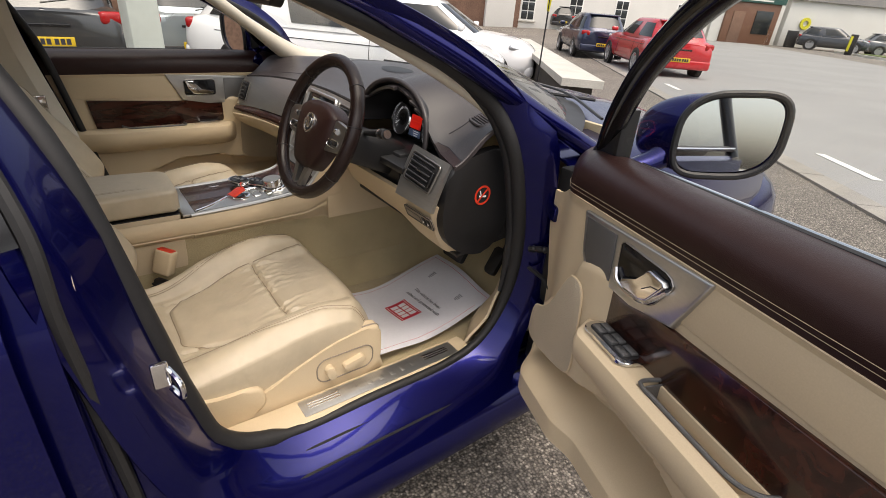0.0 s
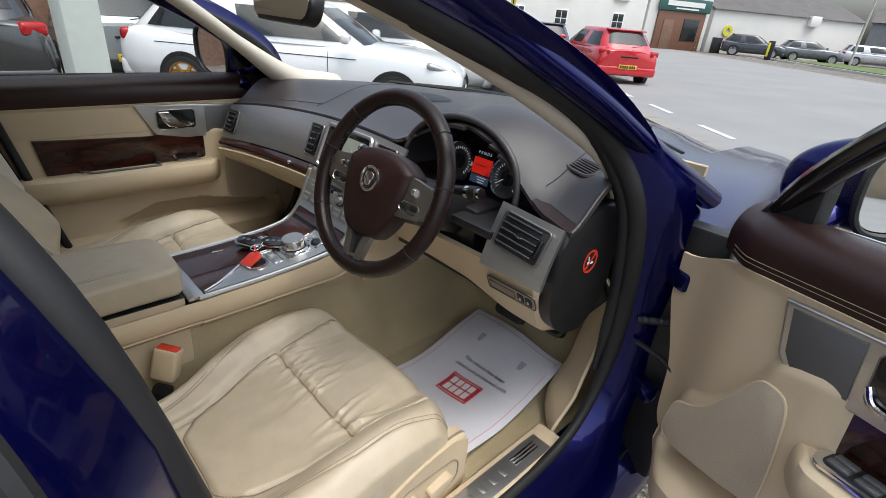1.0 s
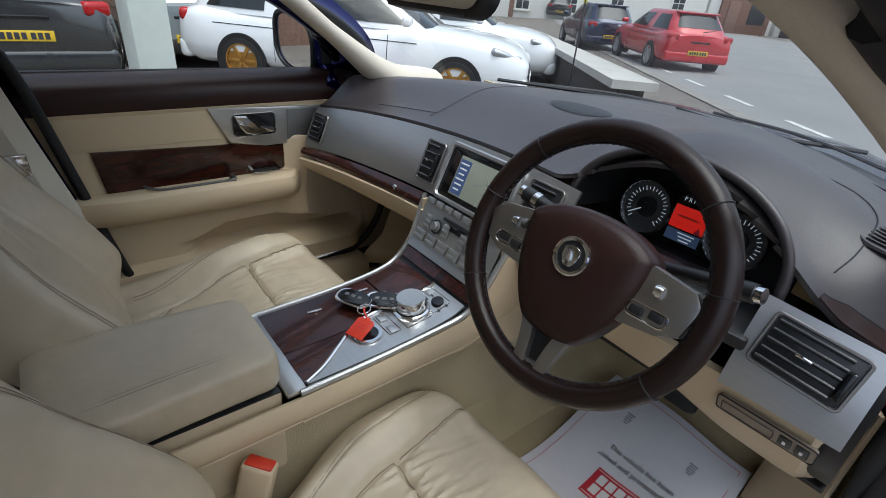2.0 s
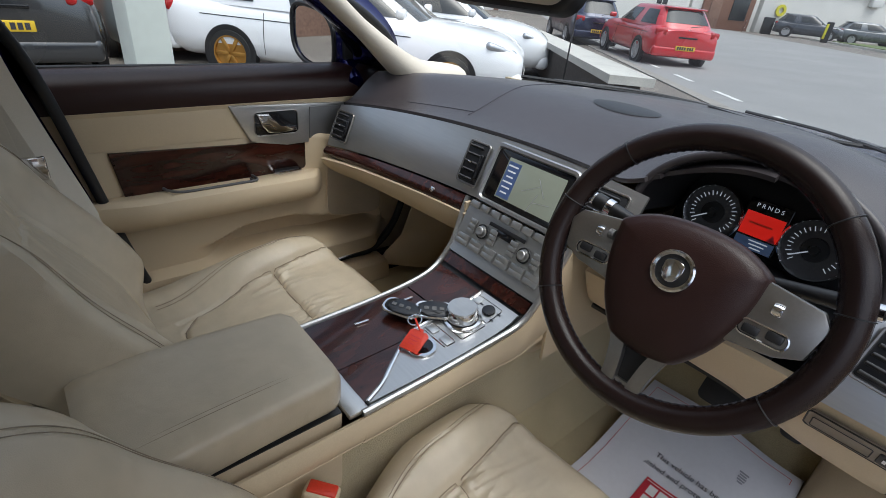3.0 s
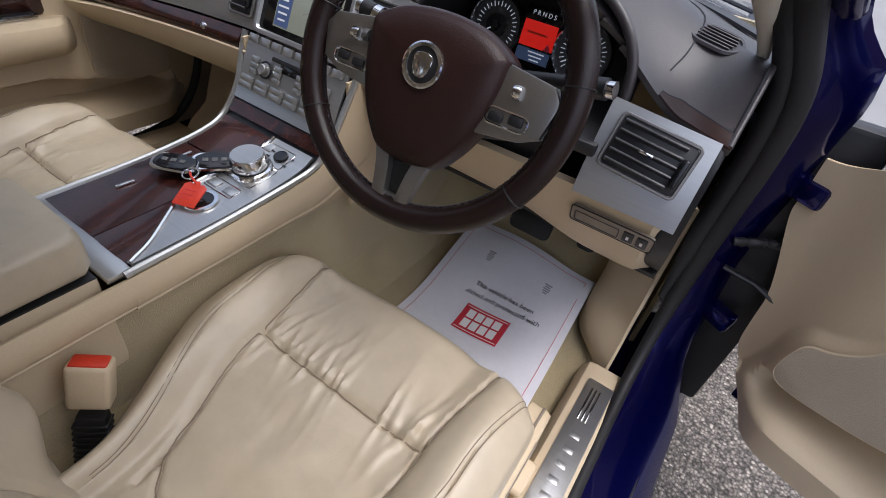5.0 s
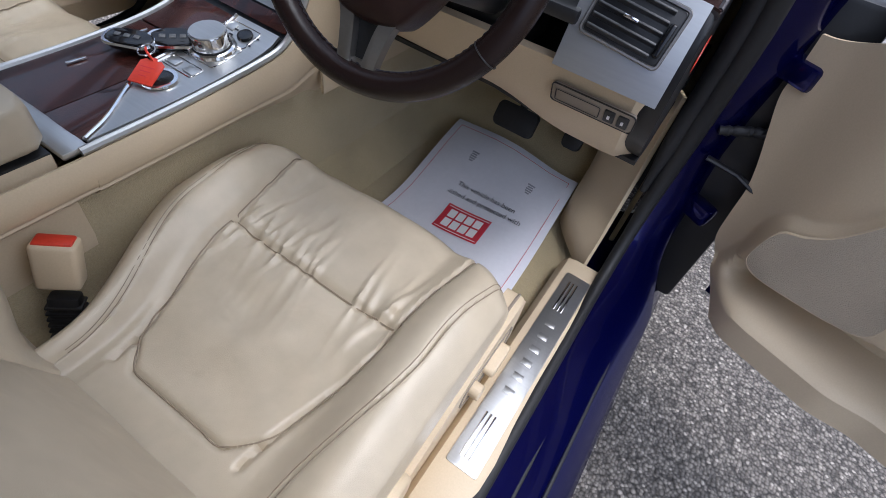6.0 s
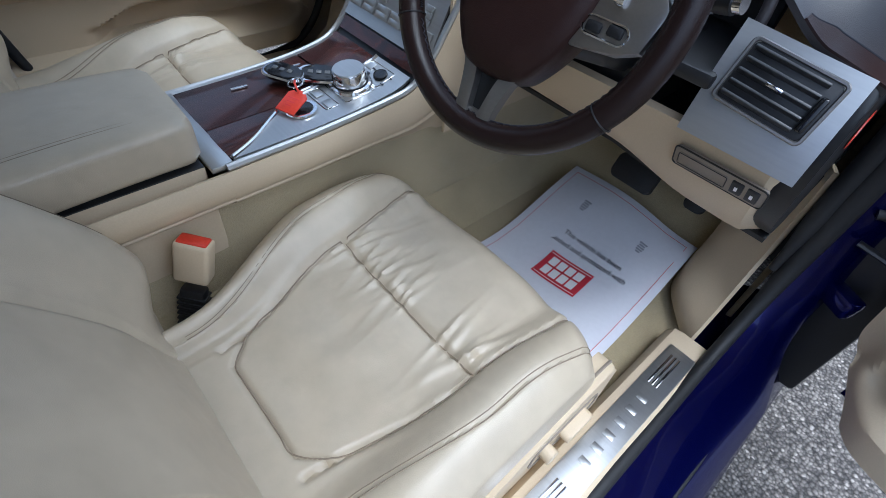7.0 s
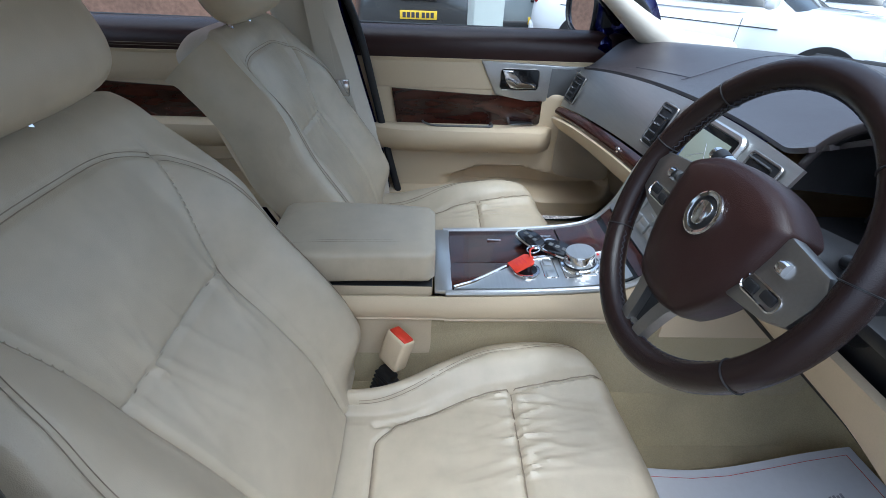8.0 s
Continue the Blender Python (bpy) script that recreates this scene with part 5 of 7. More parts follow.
for sg in (1, -1):
    spoke = [(sg * 0.076, 0.040), (sg * 0.150, 0.030), (sg * 0.162, 0.014), (sg * 0.154, -0.026), (sg * 0.128, -0.038), (sg * 0.076, -0.045)]
    if sg < 0:
        spoke.reverse()
    arm_ = part("spoke", prism(spoke, 0.016, 0.004, WM @ pose(0, 0, -0.010), 2), SATIN, wheel, "satin metal spoke")
    part("thumb_wheel", lathe([(0, -0.005), (0.0075, -0.005), (0.0085, 0), (0.0075, 0.005), (0, 0.005)], 20, WM @ pose(sg * 0.112, 0.012, 0.006, 0, 90, 0)), CHROME, arm_)
    if sg < 0:
        part("thumb_wheel", lathe([(0, -0.004), (0.007, -0.004), (0.007, 0.004), (0, 0.004)], 20, WM @ pose(sg * 0.096, 0.014, 0.007, 0, 90, 0)), ALU_DARK, arm_)
    for k in range(2):
        part("spoke_button", rbox((0.018, 0.011, 0.006), 0.003, WM @ pose(sg * (0.098 + 0.024 * k), -0.020 + 0.003 * k, 0.007)), BLACK, arm_)
    part("button_rim", tube([WM @ Vector((sg * 0.110 + a, b - 0.019, 0.0065)) for a, b in rounded(0.052, 0.018, 0.008)], 0.0015, 5, True), CHROME, arm_)
for sg in (-1, 1):
    leg = [(p.x * sg, p.y) for p in smooth_line([(0.050, -0.082, 0), (0.030, -0.088, 0), (0.0165, -0.112, 0), (0.010, -0.148, 0), (0.009, -0.166, 0), (0.026, -0.166, 0), (0.028, -0.148, 0), (0.036, -0.112, 0)], 3, True)]
    if sg > 0:
        leg.reverse()
    part("lower_spoke", prism(leg, 0.014, 0.004, WM @ pose(0, 0, -0.008), 3), SATIN, wheel, "satin metal lower spoke")
part("spoke_foot", prism([(-0.016, -0.168), (0.016, -0.168), (0.014, -0.154), (-0.014, -0.154)], 0.010, 0.002, WM @ pose(0, 0, -0.0095), 2), SATIN, wheel)
part("spoke_back", prism([(-0.020, -0.165), (0.020, -0.165), (0.034, -0.08), (-0.034, -0.08)], 0.008, 0.001, WM @ pose(0, 0, -0.014)), BLACK, wheel)
part("hub_back", lathe([(0.0, -0.09), (0.05, -0.085), (0.062, -0.03), (0.0, -0.02)], 28, WM), BLACK, wheel)
for sg, base, tip in ((1, (0.43, 0.140, 0.982), (0.560, 0.128, 1.010)), (-1, (0.31, 0.128, 0.982), (0.172, 0.124, 1.004))):
    sk = thing("column_stalk", "black column stalk with a bright end", "stalk", base)
    d = (Vector(tip) - Vector(base))
    part("lever", tube([Vector(base), Vector(base) + d * 0.5, Vector(base) + d * 0.8], lambda t: 0.008 + 0.004 * t, 12), BLACK, sk)
    part("collar", tube([Vector(base) + d * 0.70, Vector(base) + d * 0.78], 0.0135, 14), CHROME, sk)
    part("knob", tube([Vector(base) + d * 0.8, Vector(base) + d * 0.93], 0.013, 14), BLACK, sk)
    part("end_ring", tube([Vector(base) + d * 0.93, Vector(base) + d], 0.0105, 14), CHROME, sk)

# ---- doors: one design, laid out along the door (s from its hinges, w inwards, z up) ----
def door(m, label, front=True, name="front_door", shut=0.0):
    """m takes (s, w, z) into the world."""
    at = m @ Vector((0, 0, 0.7))
    d = thing(name, label, "car door", at)

    def P(s, w, z):
        return m @ Vector((s, w, z))

    L = 0.98
    front_s = lambda z: -0.030 - 0.012 * hump(z - 0.62, 0.3) + (0.10 - 1.4 * shut) * step(0.56, 0.42, z) ** 2 - shut - (0.055 if not shut else -0.03) * step(0.62, 0.84, z)
    rear_s = lambda z: L - 0.06 * step(0.9, 0.45, z)

    # upper edge of the swelling body that carries the speaker and the pocket
    crest = [(p.x, p.y) for p in smooth_line([(-0.01, 0.50, 0), (0.012, 0.56, 0), (0.024, 0.62, 0), (0.048, 0.658, 0), (0.085, 0.678, 0), (0.125, 0.712, 0), (0.165, 0.775, 0), (0.195, 0.84, 0), (0.26, 0.86, 0)], 4)]

    def body(s, z):
        """0 on the plain front panel, 1 on the body below and behind the crest."""
        best, sign = 9.0, 1.0
        for (a, b), (c, e) in zip(crest, crest[1:]):
            k = max(0.0, min(1.0, ((s - a) * (c - a) + (z - b) * (e - b)) / ((c - a) ** 2 + (e - b) ** 2)))
            d2 = math.hypot(s - a - k * (c - a), z - b - k * (e - b))
            if d2 < best:
                best, sign = d2, 1.0 if (s - a) * (e - b) - (z - b) * (c - a) > 0 else -1.0
        if s > 0.26:
            best, sign = abs(z - 0.86), 1.0 if z < 0.86 else -1.0
        return step(-0.004, 0.020, best * sign)

    def card_w(s, z):
        """How far the lining stands in from its datum."""
        w = 0.012 * math.sin(min(1, s / 0.1) * math.pi / 2)
        roll = hump(z - 1.0, 0.075)
        w += 0.022 * roll
        w -= 0.035 * step(0.13, -0.04, s)
        swell = body(s, z) if front and s < 0.34 else 0.0
        w += 0.022 * swell * step(0.34, 0.25, s)
        top_z = 0.548 + 0.15 * max(0.0, min(0.30, s - 0.05)) - 0.04 * step(0.48, 0.62, s)
        inside = step(top_z + 0.009, top_z - 0.009, z) * step(0.015, 0.06, s) * step(0.64, 0.54, s)
        w -= 0.075 * inside * step(0.48, 0.51, z)
        w += 0.040 * step(0.515, 0.497, z) * step(-0.01, 0.10, s)
        return w

    # painted outer skin and the inner shell with its edges
    part("outer_skin", thicken(surf(lambda u, v: P(0.98 * u - 0.01, -0.125 - 0.020 * math.sin(0.3 + 2.6 * v) + 0.05 * step(0.85, 1, v) , 0.33 + 0.68 * v), 12, 16), 0.006), PAINT, d, "blue painted outer skin")
    edge = [(0.06, 0.38), (0.03, 0.47), (0.03, 1.0), (0.98, 1.0), (0.965, 0.62), (0.93, 0.40), (0.90, 0.36)]
    mm = m @ Matrix(((1, 0, 0, 0), (0, 0, 1, -0.115), (0, 1, 0, 0), (0, 0, 0, 1)))
    part("door_shell", prism(edge, 0.055, 0.01, mm), PAINT, d)

    # lower lining with pocket, beige
    def lining(u, v):
        z = 0.432 + 0.523 * v
        s0, s1 = front_s(z), rear_s(z)
        s = s0 + (s1 - s0) * u ** 1.5
        if front and not shut:
            z -= 0.055 * step(0.10, -0.08, s) * step(0.6, 1.0, v)
        return P(s, card_w(s, z), z)
    part("lining", thicken(surf(lining, 110, 110), 0.008), CREAM_FLAT, d, "cream moulded door lining")

    part("pocket_floor", thicken(surf(lambda u, v: P(0.06 + 0.54 * u, -0.03 + 0.07 * v, 0.495), 12, 3), 0.004), CREAM_FLAT, d)
    part("pull_notch", prism([(0.47, 0.645), (0.60, 0.652), (0.60, 0.672), (0.47, 0.668)], 0.03, 0.008, m @ Matrix(((1, 0, 0, 0), (0, 0, 1, 0.012), (0, 1, 0, 0), (0, 0, 0, 1)))), CREAM_FLAT, d)
    # speaker grille at the front
    gr = [(p.x, p.y) for p in smooth_line([(0.056, 0.650, 0), (0.043, 0.60, 0), (0.046, 0.572, 0), (0.075, 0.560, 0), (0.15, 0.566, 0), (0.20, 0.574, 0), (0.238, 0.59, 0), (0.244, 0.64, 0), (0.242, 0.71, 0), (0.232, 0.785, 0), (0.20, 0.800, 0), (0.176, 0.785, 0), (0.125, 0.700, 0), (0.09, 0.668, 0)], 4, True)]
    md = m @ Matrix(((1, 0, 0, 0), (0, 0, 1, 0.012), (0, 1, 0, 0), (0, 0, 0, 1)))
    if front:
        mg = md @ pose(0, 0, 0.0305)
        grille = part("speaker_grille", prism(gr, 0.005, 0.002, mg), GRILLE, d, "cream perforated speaker grille")
        part("grille_edge", tube([mg @ Vector((a, b, 0.0025)) for a, b in gr], 0.0026, 6, True), CREAM_FLAT, grille)
    # leather insert, walnut panel, metal bezel
    part("leather_insert", prism([(0.40, 0.858), (0.955, 0.862), (0.965, 0.962), (0.40, 0.958)], 0.012, 0.004, md), CREAM_FLAT, d, "cream leather insert")
    wood_pts = [(0.225, 0.838), (0.50, 0.842), (0.80, 0.857), (0.785, 0.742), (0.60, 0.735), (0.46, 0.735), (0.31, 0.748)]
    part("wood_panel", prism(wood_pts, 0.016, 0.003, md), WOOD, d, "polished walnut door panel")
    if front:
        bez = [(0.170, 0.938), (0.515, 0.950), (0.463, 0.845), (0.36, 0.828), (0.205, 0.825), (0.185, 0.85)]
        bz = part("handle_bezel", prism(bez, 0.020, 0.006, md, 3), ALU, d, "brushed metal handle bezel")
        m2 = m @ Matrix(((1, 0, 0, 0), (0, 0, 1, 0.0325), (0, 1, 0, 0), (0, 0, 0, 1)))
        part("tweeter_grille", prism([(0.187, 0.930), (0.288, 0.932), (0.292, 0.84), (0.212, 0.838), (0.197, 0.86)], 0.002, 0.001, m2), ALU_DARK, bz, "fine grey tweeter grille")
        recess = rounded(0.125, 0.066, 0.012, 5, 0.388, 0.895) if shut else [(0.306, 0.922), (0.309, 0.927), (0.316, 0.930), (0.425, 0.926), (0.440, 0.921), (0.448, 0.912), (0.446, 0.903), (0.418, 0.864), (0.407, 0.855), (0.393, 0.851), (0.325, 0.849), (0.313, 0.852), (0.308, 0.860)]
        part("handle_recess", prism(recess, 0.0015, 0.0005, m2), GLOSSBLACK, bz)
        part("recess_frame", tube([m2 @ Vector((a, b, 0.001)) for a, b in recess], 0.0014, 6, True), SATIN, bz)
        if not shut:
            part("recess_bowl", tube(smooth_line([m2 @ Vector(q) for q in ((0.308, 0.878, 0.003), (0.325, 0.856, 0.006), (0.38, 0.855, 0.008), (0.41, 0.866, 0.008), (0.442, 0.899, 0.004))], 5), 0.0045, 8), CHROME, bz, "chrome lower edge of the recess")
        if shut:
            lever = [(0.446, 0.925), (0.412, 0.924), (0.398, 0.900), (0.385, 0.885), (0.336, 0.884), (0.334, 0.872), (0.395, 0.868), (0.418, 0.872), (0.435, 0.893)]
        else:
            lever = [(0.443, 0.908), (0.437, 0.914), (0.402, 0.918), (0.394, 0.913), (0.380, 0.886), (0.340, 0.876), (0.338, 0.864), (0.346, 0.858), (0.394, 0.859), (0.411, 0.866)]
        hd = part("door_handle", prism(lever, 0.010, 0.004, m2 @ pose(0, 0, 0.004), 3), CHROME, bz, "chrome door pull lever")
        part("lever_line", tube([m2 @ Vector(q) for q in ((0.434, 0.899, 0.0142), (0.415, 0.896, 0.0142), (0.396, 0.882, 0.0142))], 0.001, 4), BLACK, hd)
    # armrest with its pull cup and switches
    a0 = 0.245

    def arm_ring(s):
        z1 = 0.748 - 0.010 * step(a0 + 0.045, a0, s) - 0.004
        z0 = 0.670 + 0.03 * step(0.85, 0.95, s)
        out = 0.075 * step(a0, a0 + 0.07, s) ** 0.6 * (1 - 0.55 * step(0.72, 0.93, s)) + 0.006
        w0 = 0.014
        dip = 0.052 * step(0.468, 0.476, s) * step(0.70, 0.63, s) if front else 0.0
        return [P(s, w0, z1 - dip), P(s, w0 + out * 0.60, z1 + 0.004 - dip), P(s, w0 + out * 0.72, z1 + 0.003), P(s, w0 + out * 0.93, z1 - 0.006), P(s, w0 + out, z1 - 0.022), P(s, w0 + out * 0.96, z1 - 0.05), P(s, w0 + out * 0.75, z0), P(s, w0, z0 - 0.03)]
    am = part("armrest", loft([arm_ring(a0 + (0.945 - a0) * i / 160) for i in range(161)]), CREAM_FLAT, d, "cream padded armrest")
    def tray(s0, s1, w0, w1, z, name, mat, h, lab=""):
        c = P((s0 + s1) / 2, (w0 + w1) / 2, z)
        ex = (P(1, 0, 0) - P(0, 0, 0)).normalized()
        ew = (P(0, 1, 0) - P(0, 0, 0)).normalized()
        fm = frame_axes(c, ex, ew, (P(0, 0, 1) - P(0, 0, 0)).normalized())
        return part(name, prism(rounded(s1 - s0, w1 - w0, min(s1 - s0, w1 - w0) * 0.35, 5), h, h * 0.4, fm), mat, am, lab), fm
    if front:
        sw, fm = tray(0.295 if not shut else 0.325, 0.43 if not shut else 0.412, 0.018, 0.076 if not shut else 0.054, 0.750, "switch_pack", CHROME, 0.006, "bright framed window switch pack")
        inner = part("switch_base", prism(rounded(0.112 - 0.32 * shut, 0.038 - 0.12 * shut, 0.010), 0.003, 0.001, fm @ pose(0, 0, 0.005)), BLACK, am)
        for i in range(3 if not shut else 0):
            for j in (-1, 1):
                part("window_switch", rbox((0.030, 0.015, 0.007), 0.003, fm @ pose(-0.036 + 0.036 * i, j * 0.0085, 0.009)), ALU_DARK, sw)
        part("cup_wall", prism([(0.474, 0.69), (0.70, 0.69), (0.70, 0.745), (0.474, 0.745)], 0.006, 0.002, md @ pose(0, 0, 0.014)), CREAM_FLAT, am, "cream wall of the pull cup")
        part("cup_end", rbox((0.004, 0.046, 0.046), 0.0015, frame_axes(P(0.476, 0.036, 0.724), (P(1, 0, 0) - P(0, 0, 0)), (P(0, 1, 0) - P(0, 0, 0)), (P(0, 0, 1) - P(0, 0, 0)))), ALU_DARK, am, "grey end of the pull cup")
        rim_ = [P(0.470, 0.020, 0.750), P(0.470, 0.066, 0.751), P(0.52, 0.0685, 0.750), P(0.60, 0.0685, 0.75), P(0.66, 0.066, 0.75), P(0.69, 0.05, 0.752), P(0.70, 0.022, 0.752)]
        part("cup_rim", tube(smooth_line(rim_, 6), 0.0038, 8), ALU_DARK, am, "grey rim of the pull cup")
    # upper roll in dark leather, with a double seam
    def upper(u, v):
        s = 0.012 + (L - 0.012) * u
        a = v * math.pi * 0.62
        z = 0.952 + 0.085 * math.sin(a) ** 0.9
        w = 0.026 + 0.014 * math.sin(a * 1.3) - 0.085 * (1 - math.cos(a))
        w -= 0.05 * step(0.10, 0.0, s)
        return P(s, w, z - 0.02 * step(0.5, 0, s) * 0.0)
    up = part("upper_roll", thicken(surf(upper, 40, 14), 0.006), BROWN, d, "dark brown leather top roll")
    for v in (0.055, 0.10) if not shut else ():
        part("stitching", tube([upper(0.03 + 0.95 * i / 40, v) + (P(0, 0.0012, 0) - P(0, 0, 0)) for i in range(41)], 0.0006, 4), SEAM, up, "pale stitched seam")
    # window frame, glass and the mirror's triangle
    def fr(s, z):
        return P(s, -0.085 + lean(z) * 0.95, z)
    post = [(0.035, 1.00), (0.13, 1.12), (0.27, 1.24), (0.44, 1.33), (0.66, 1.385), (1.0, 1.39)]
    part("window_frame", tube(smooth_line([fr(s, z) for s, z in post], 6), 0.024, 10, flat=0.8), GLOSSBLACK, d, "black window frame")
    part("rear_frame", tube(smooth_line([fr(0.995, 1.0), fr(1.01, 1.15), fr(1.04, 1.30), fr(1.05, 1.38)], 5), 0.022, 10), GLOSSBLACK, d)
    part("glass_run", tube([fr(0.16, 1.028), fr(0.98, 1.035)], 0.008, 8), RUBBER, d)
    part("bright_strip", tube([fr(0.16, 1.03) + (P(0, -0.02, 0) - P(0, 0, 0)), fr(0.98, 1.037) + (P(0, -0.02, 0) - P(0, 0, 0))], 0.0028, 6), CHROME, d)
    tri = [(0.02 - 0.6 * shut, 1.005), (0.128, 1.01), (0.132, 1.13), (0.12, 1.115), (0.05 - 0.35 * shut, 1.05)]
    tm = m @ Matrix(((1, 0, 0, 0), (0, 0, 1, -0.075), (0, 1, 0, 0), (0, 0, 0, 1)))
    if front:
        part("mirror_corner", prism(tri, 0.035, 0.008, tm), BLACK, d, "black mirror corner piece")
    pane = [fr(0.130, 1.02), fr(0.135, 1.118), fr(0.27, 1.235), fr(0.44, 1.325), fr(0.66, 1.38), fr(0.99, 1.385), fr(0.985, 1.02)]
    b = bmesh.new()
    b.faces.new([b.verts.new(q) for q in pane])
    gl = part("window_pane", b, GLASS, d, "clear window glass")
    gl.visible_shadow = False
    return d


def door_frame(o, u, flip):
    """s runs along u; w is level and points to the cabin."""
    u = Vector(u).normalized()
    w = Vector((-u.y, u.x, 0)).normalized() * flip
    z = Vector((0, 0, 1))
    z = (z - u * z.dot(u)).normalized()
    return frame_axes(o, u, w, z)


OPEN = radians(68)
DRIVER = door_frame((0.947, 0.377, 0.015), (math.sin(OPEN), -math.cos(OPEN), 0.058), -1)
door(DRIVER, "driver's door standing open, cream lining, walnut and dark leather")
door(door_frame((-0.80, 0.38, 0.0), (0, -1, 0), 1), "closed front passenger door with cream lining and walnut", shut=0.12)
door(door_frame((-0.80, -0.62, 0.0), (0, -1, 0), 1), "closed rear door with cream lining and walnut", False, "rear_door")
door(door_frame((0.80, -0.62, 0.0), (0, -1, 0), -1), "closed rear door behind the driver's seat", False, "rear_door")

# ---- outside mirrors ----
def wing_mirror(m, label):
    """m: origin on the door's corner, x outwards, y forwards, z up."""
    mir = thing("wing_mirror", label, "wing mirror", m @ Vector((0.1, 0, 0)))

    def housing(u, v):
        a, b = 2 * math.pi * u, math.pi / 2 * v
        e = 0.62
        q = lambda t: math.copysign(abs(t) ** e, t)
        return m @ Vector((0.166 - 0.085 * math.sin(b) + 0.101 * q(math.cos(a)) * (math.cos(b) ** 0.5), 0.15 * math.sin(b) + 0.01 - 0.02 * math.cos(a), 0.075 + 0.087 * q(math.sin(a)) * (math.cos(b) ** 0.6) + 0.02 * math.cos(a)))
    part("housing", thicken(surf(housing, 48, 16, wrap_u=True), 0.004), PAINT, mir, "blue painted mirror housing")
    ring = [m @ Vector((0.166 + 0.101 * math.copysign(abs(math.cos(a)) ** 0.62, math.cos(a)), 0.008 - 0.02 * math.cos(a), 0.075 + 0.087 * math.copysign(abs(math.sin(a)) ** 0.62, math.sin(a)) + 0.02 * math.cos(a))) for a in [2 * math.pi * i / 36 for i in range(36)]]
    part("mirror_rim", tube(ring, 0.0075, 8, True), BLACK, mir)
    b = bmesh.new()
    b.faces.new([b.verts.new(m @ Vector((0.166 + 0.092 * math.copysign(abs(math.cos(a)) ** 0.62, math.cos(a)), 0.012 - 0.02 * math.cos(a), 0.075 + 0.078 * math.copysign(abs(math.sin(a)) ** 0.62, math.sin(a)) + 0.02 * math.cos(a)))) for a in [2 * math.pi * i / 36 for i in range(36)]])
    part("mirror_glass", b, MIRRORGLASS, mir, "mirror glass reflecting the street")
    part("mirror_arm", tube(smooth_line([m @ Vector((-0.03, 0.05, -0.025)), m @ Vector((0.03, 0.065, -0.005)), m @ Vector((0.09, 0.08, 0.03))], 6), lambda t: 0.022 + 0.014 * t, 14, flat=0.8), PAINT, mir)
    return mir


dq = DRIVER @ Vector((0.097, -0.137, 1.012))
MX = Vector((0.66, 0.75, 0)).normalized()
MZ = Vector((-0.09, 0.08, 1)).normalized()
wing_mirror(frame_axes(dq, MX, MZ.cross(MX), MZ), "blue wing mirror on the open driver's door")
wing_mirror(frame_axes((-0.80, 0.20, 1.02), (-1, 0, 0), (0, 1, 0), (0, 0, 1)), "blue wing mirror on the passenger's door")
rv = thing("rear_view_mirror", "dark interior rear view mirror under the windscreen", "mirror", (0, 0.03, 1.3))
part("mirror_body", prism(rounded(0.27, 0.078, 0.034, 6), 0.03, 0.012, frame_axes((0.0, 0.055, 1.296), (1, 0, 0), (0, 0.2, 0.98), (0, -0.98, 0.2)), 3), BLACK, rv)
part("mirror_glass", prism(rounded(0.254, 0.062, 0.028, 6), 0.001, 0, frame_axes((0.0, 0.024, 1.3022), (1, 0, 0), (0, 0.2, 0.98), (0, -0.98, 0.2))), MIRRORGLASS, rv)
part("mirror_stem", tube([(0, 0.06, 1.32), (0, 0.13, 1.37)], 0.012, 8), BLACK, rv)

# ---- seat belts on the middle pillars ----
for side in (1, -1):
    belt_ = thing("seat_belt", "cream webbing seat belt hanging on the middle pillar", "seat belt", (side * 0.68, -0.6, 0.9))
    part("webbing", thicken(surf(lambda u, v: Vector((side * (0.600 + 0.13 * v ** 0.7 - 0.02 * v), -0.635 + 0.05 * (u - 0.5) + 0.07 * v, 1.27 - 0.72 * v)), 4, 20), 0.002), BEIGE_CLOTH, belt_)
    part("guide_loop", rbox((0.02, 0.075, 0.04), 0.008, pose(side * 0.60, -0.615, 1.275)), CREAM_FLAT, belt_)
    part("tongue", rbox((0.012, 0.055, 0.05), 0.004, pose(side * 0.66, -0.565, 0.88)), CHROME, belt_)

# ---- pedals, protective paper, keys ----
for name, x, w, h, y, z in (("brake_pedal", 0.40, 0.105, 0.06, 0.53, 0.51), ("accelerator_pedal", 0.535, 0.048, 0.10, 0.60, 0.515)):
    pd = thing(name, "black ribbed rubber " + name.replace("_", " "), "pedal", (x, y, z))
    pm = frame_axes((x, y, z), (1, 0, 0), (0, 0.5, 0.87), (0, -0.87, 0.5))
    part("pad", prism(rounded(w, h, 0.012), 0.018, 0.005, pm), RUBBER, pd)
    part("pedal_arm", tube([(x, y + 0.01, z), (x, y + 0.10, z + 0.16)], 0.010, 8), BLACK, pd)

# paper on the footwell: creased, its front end curling up the bulkhead
c0, c1, c2, c3 = Vector((0.618, 0.073, 0.386)), Vector((0.594, 0.552, 0.415)), Vector((0.231, 0.572, 0.408)), Vector((0.245, 0.08, 0.372))


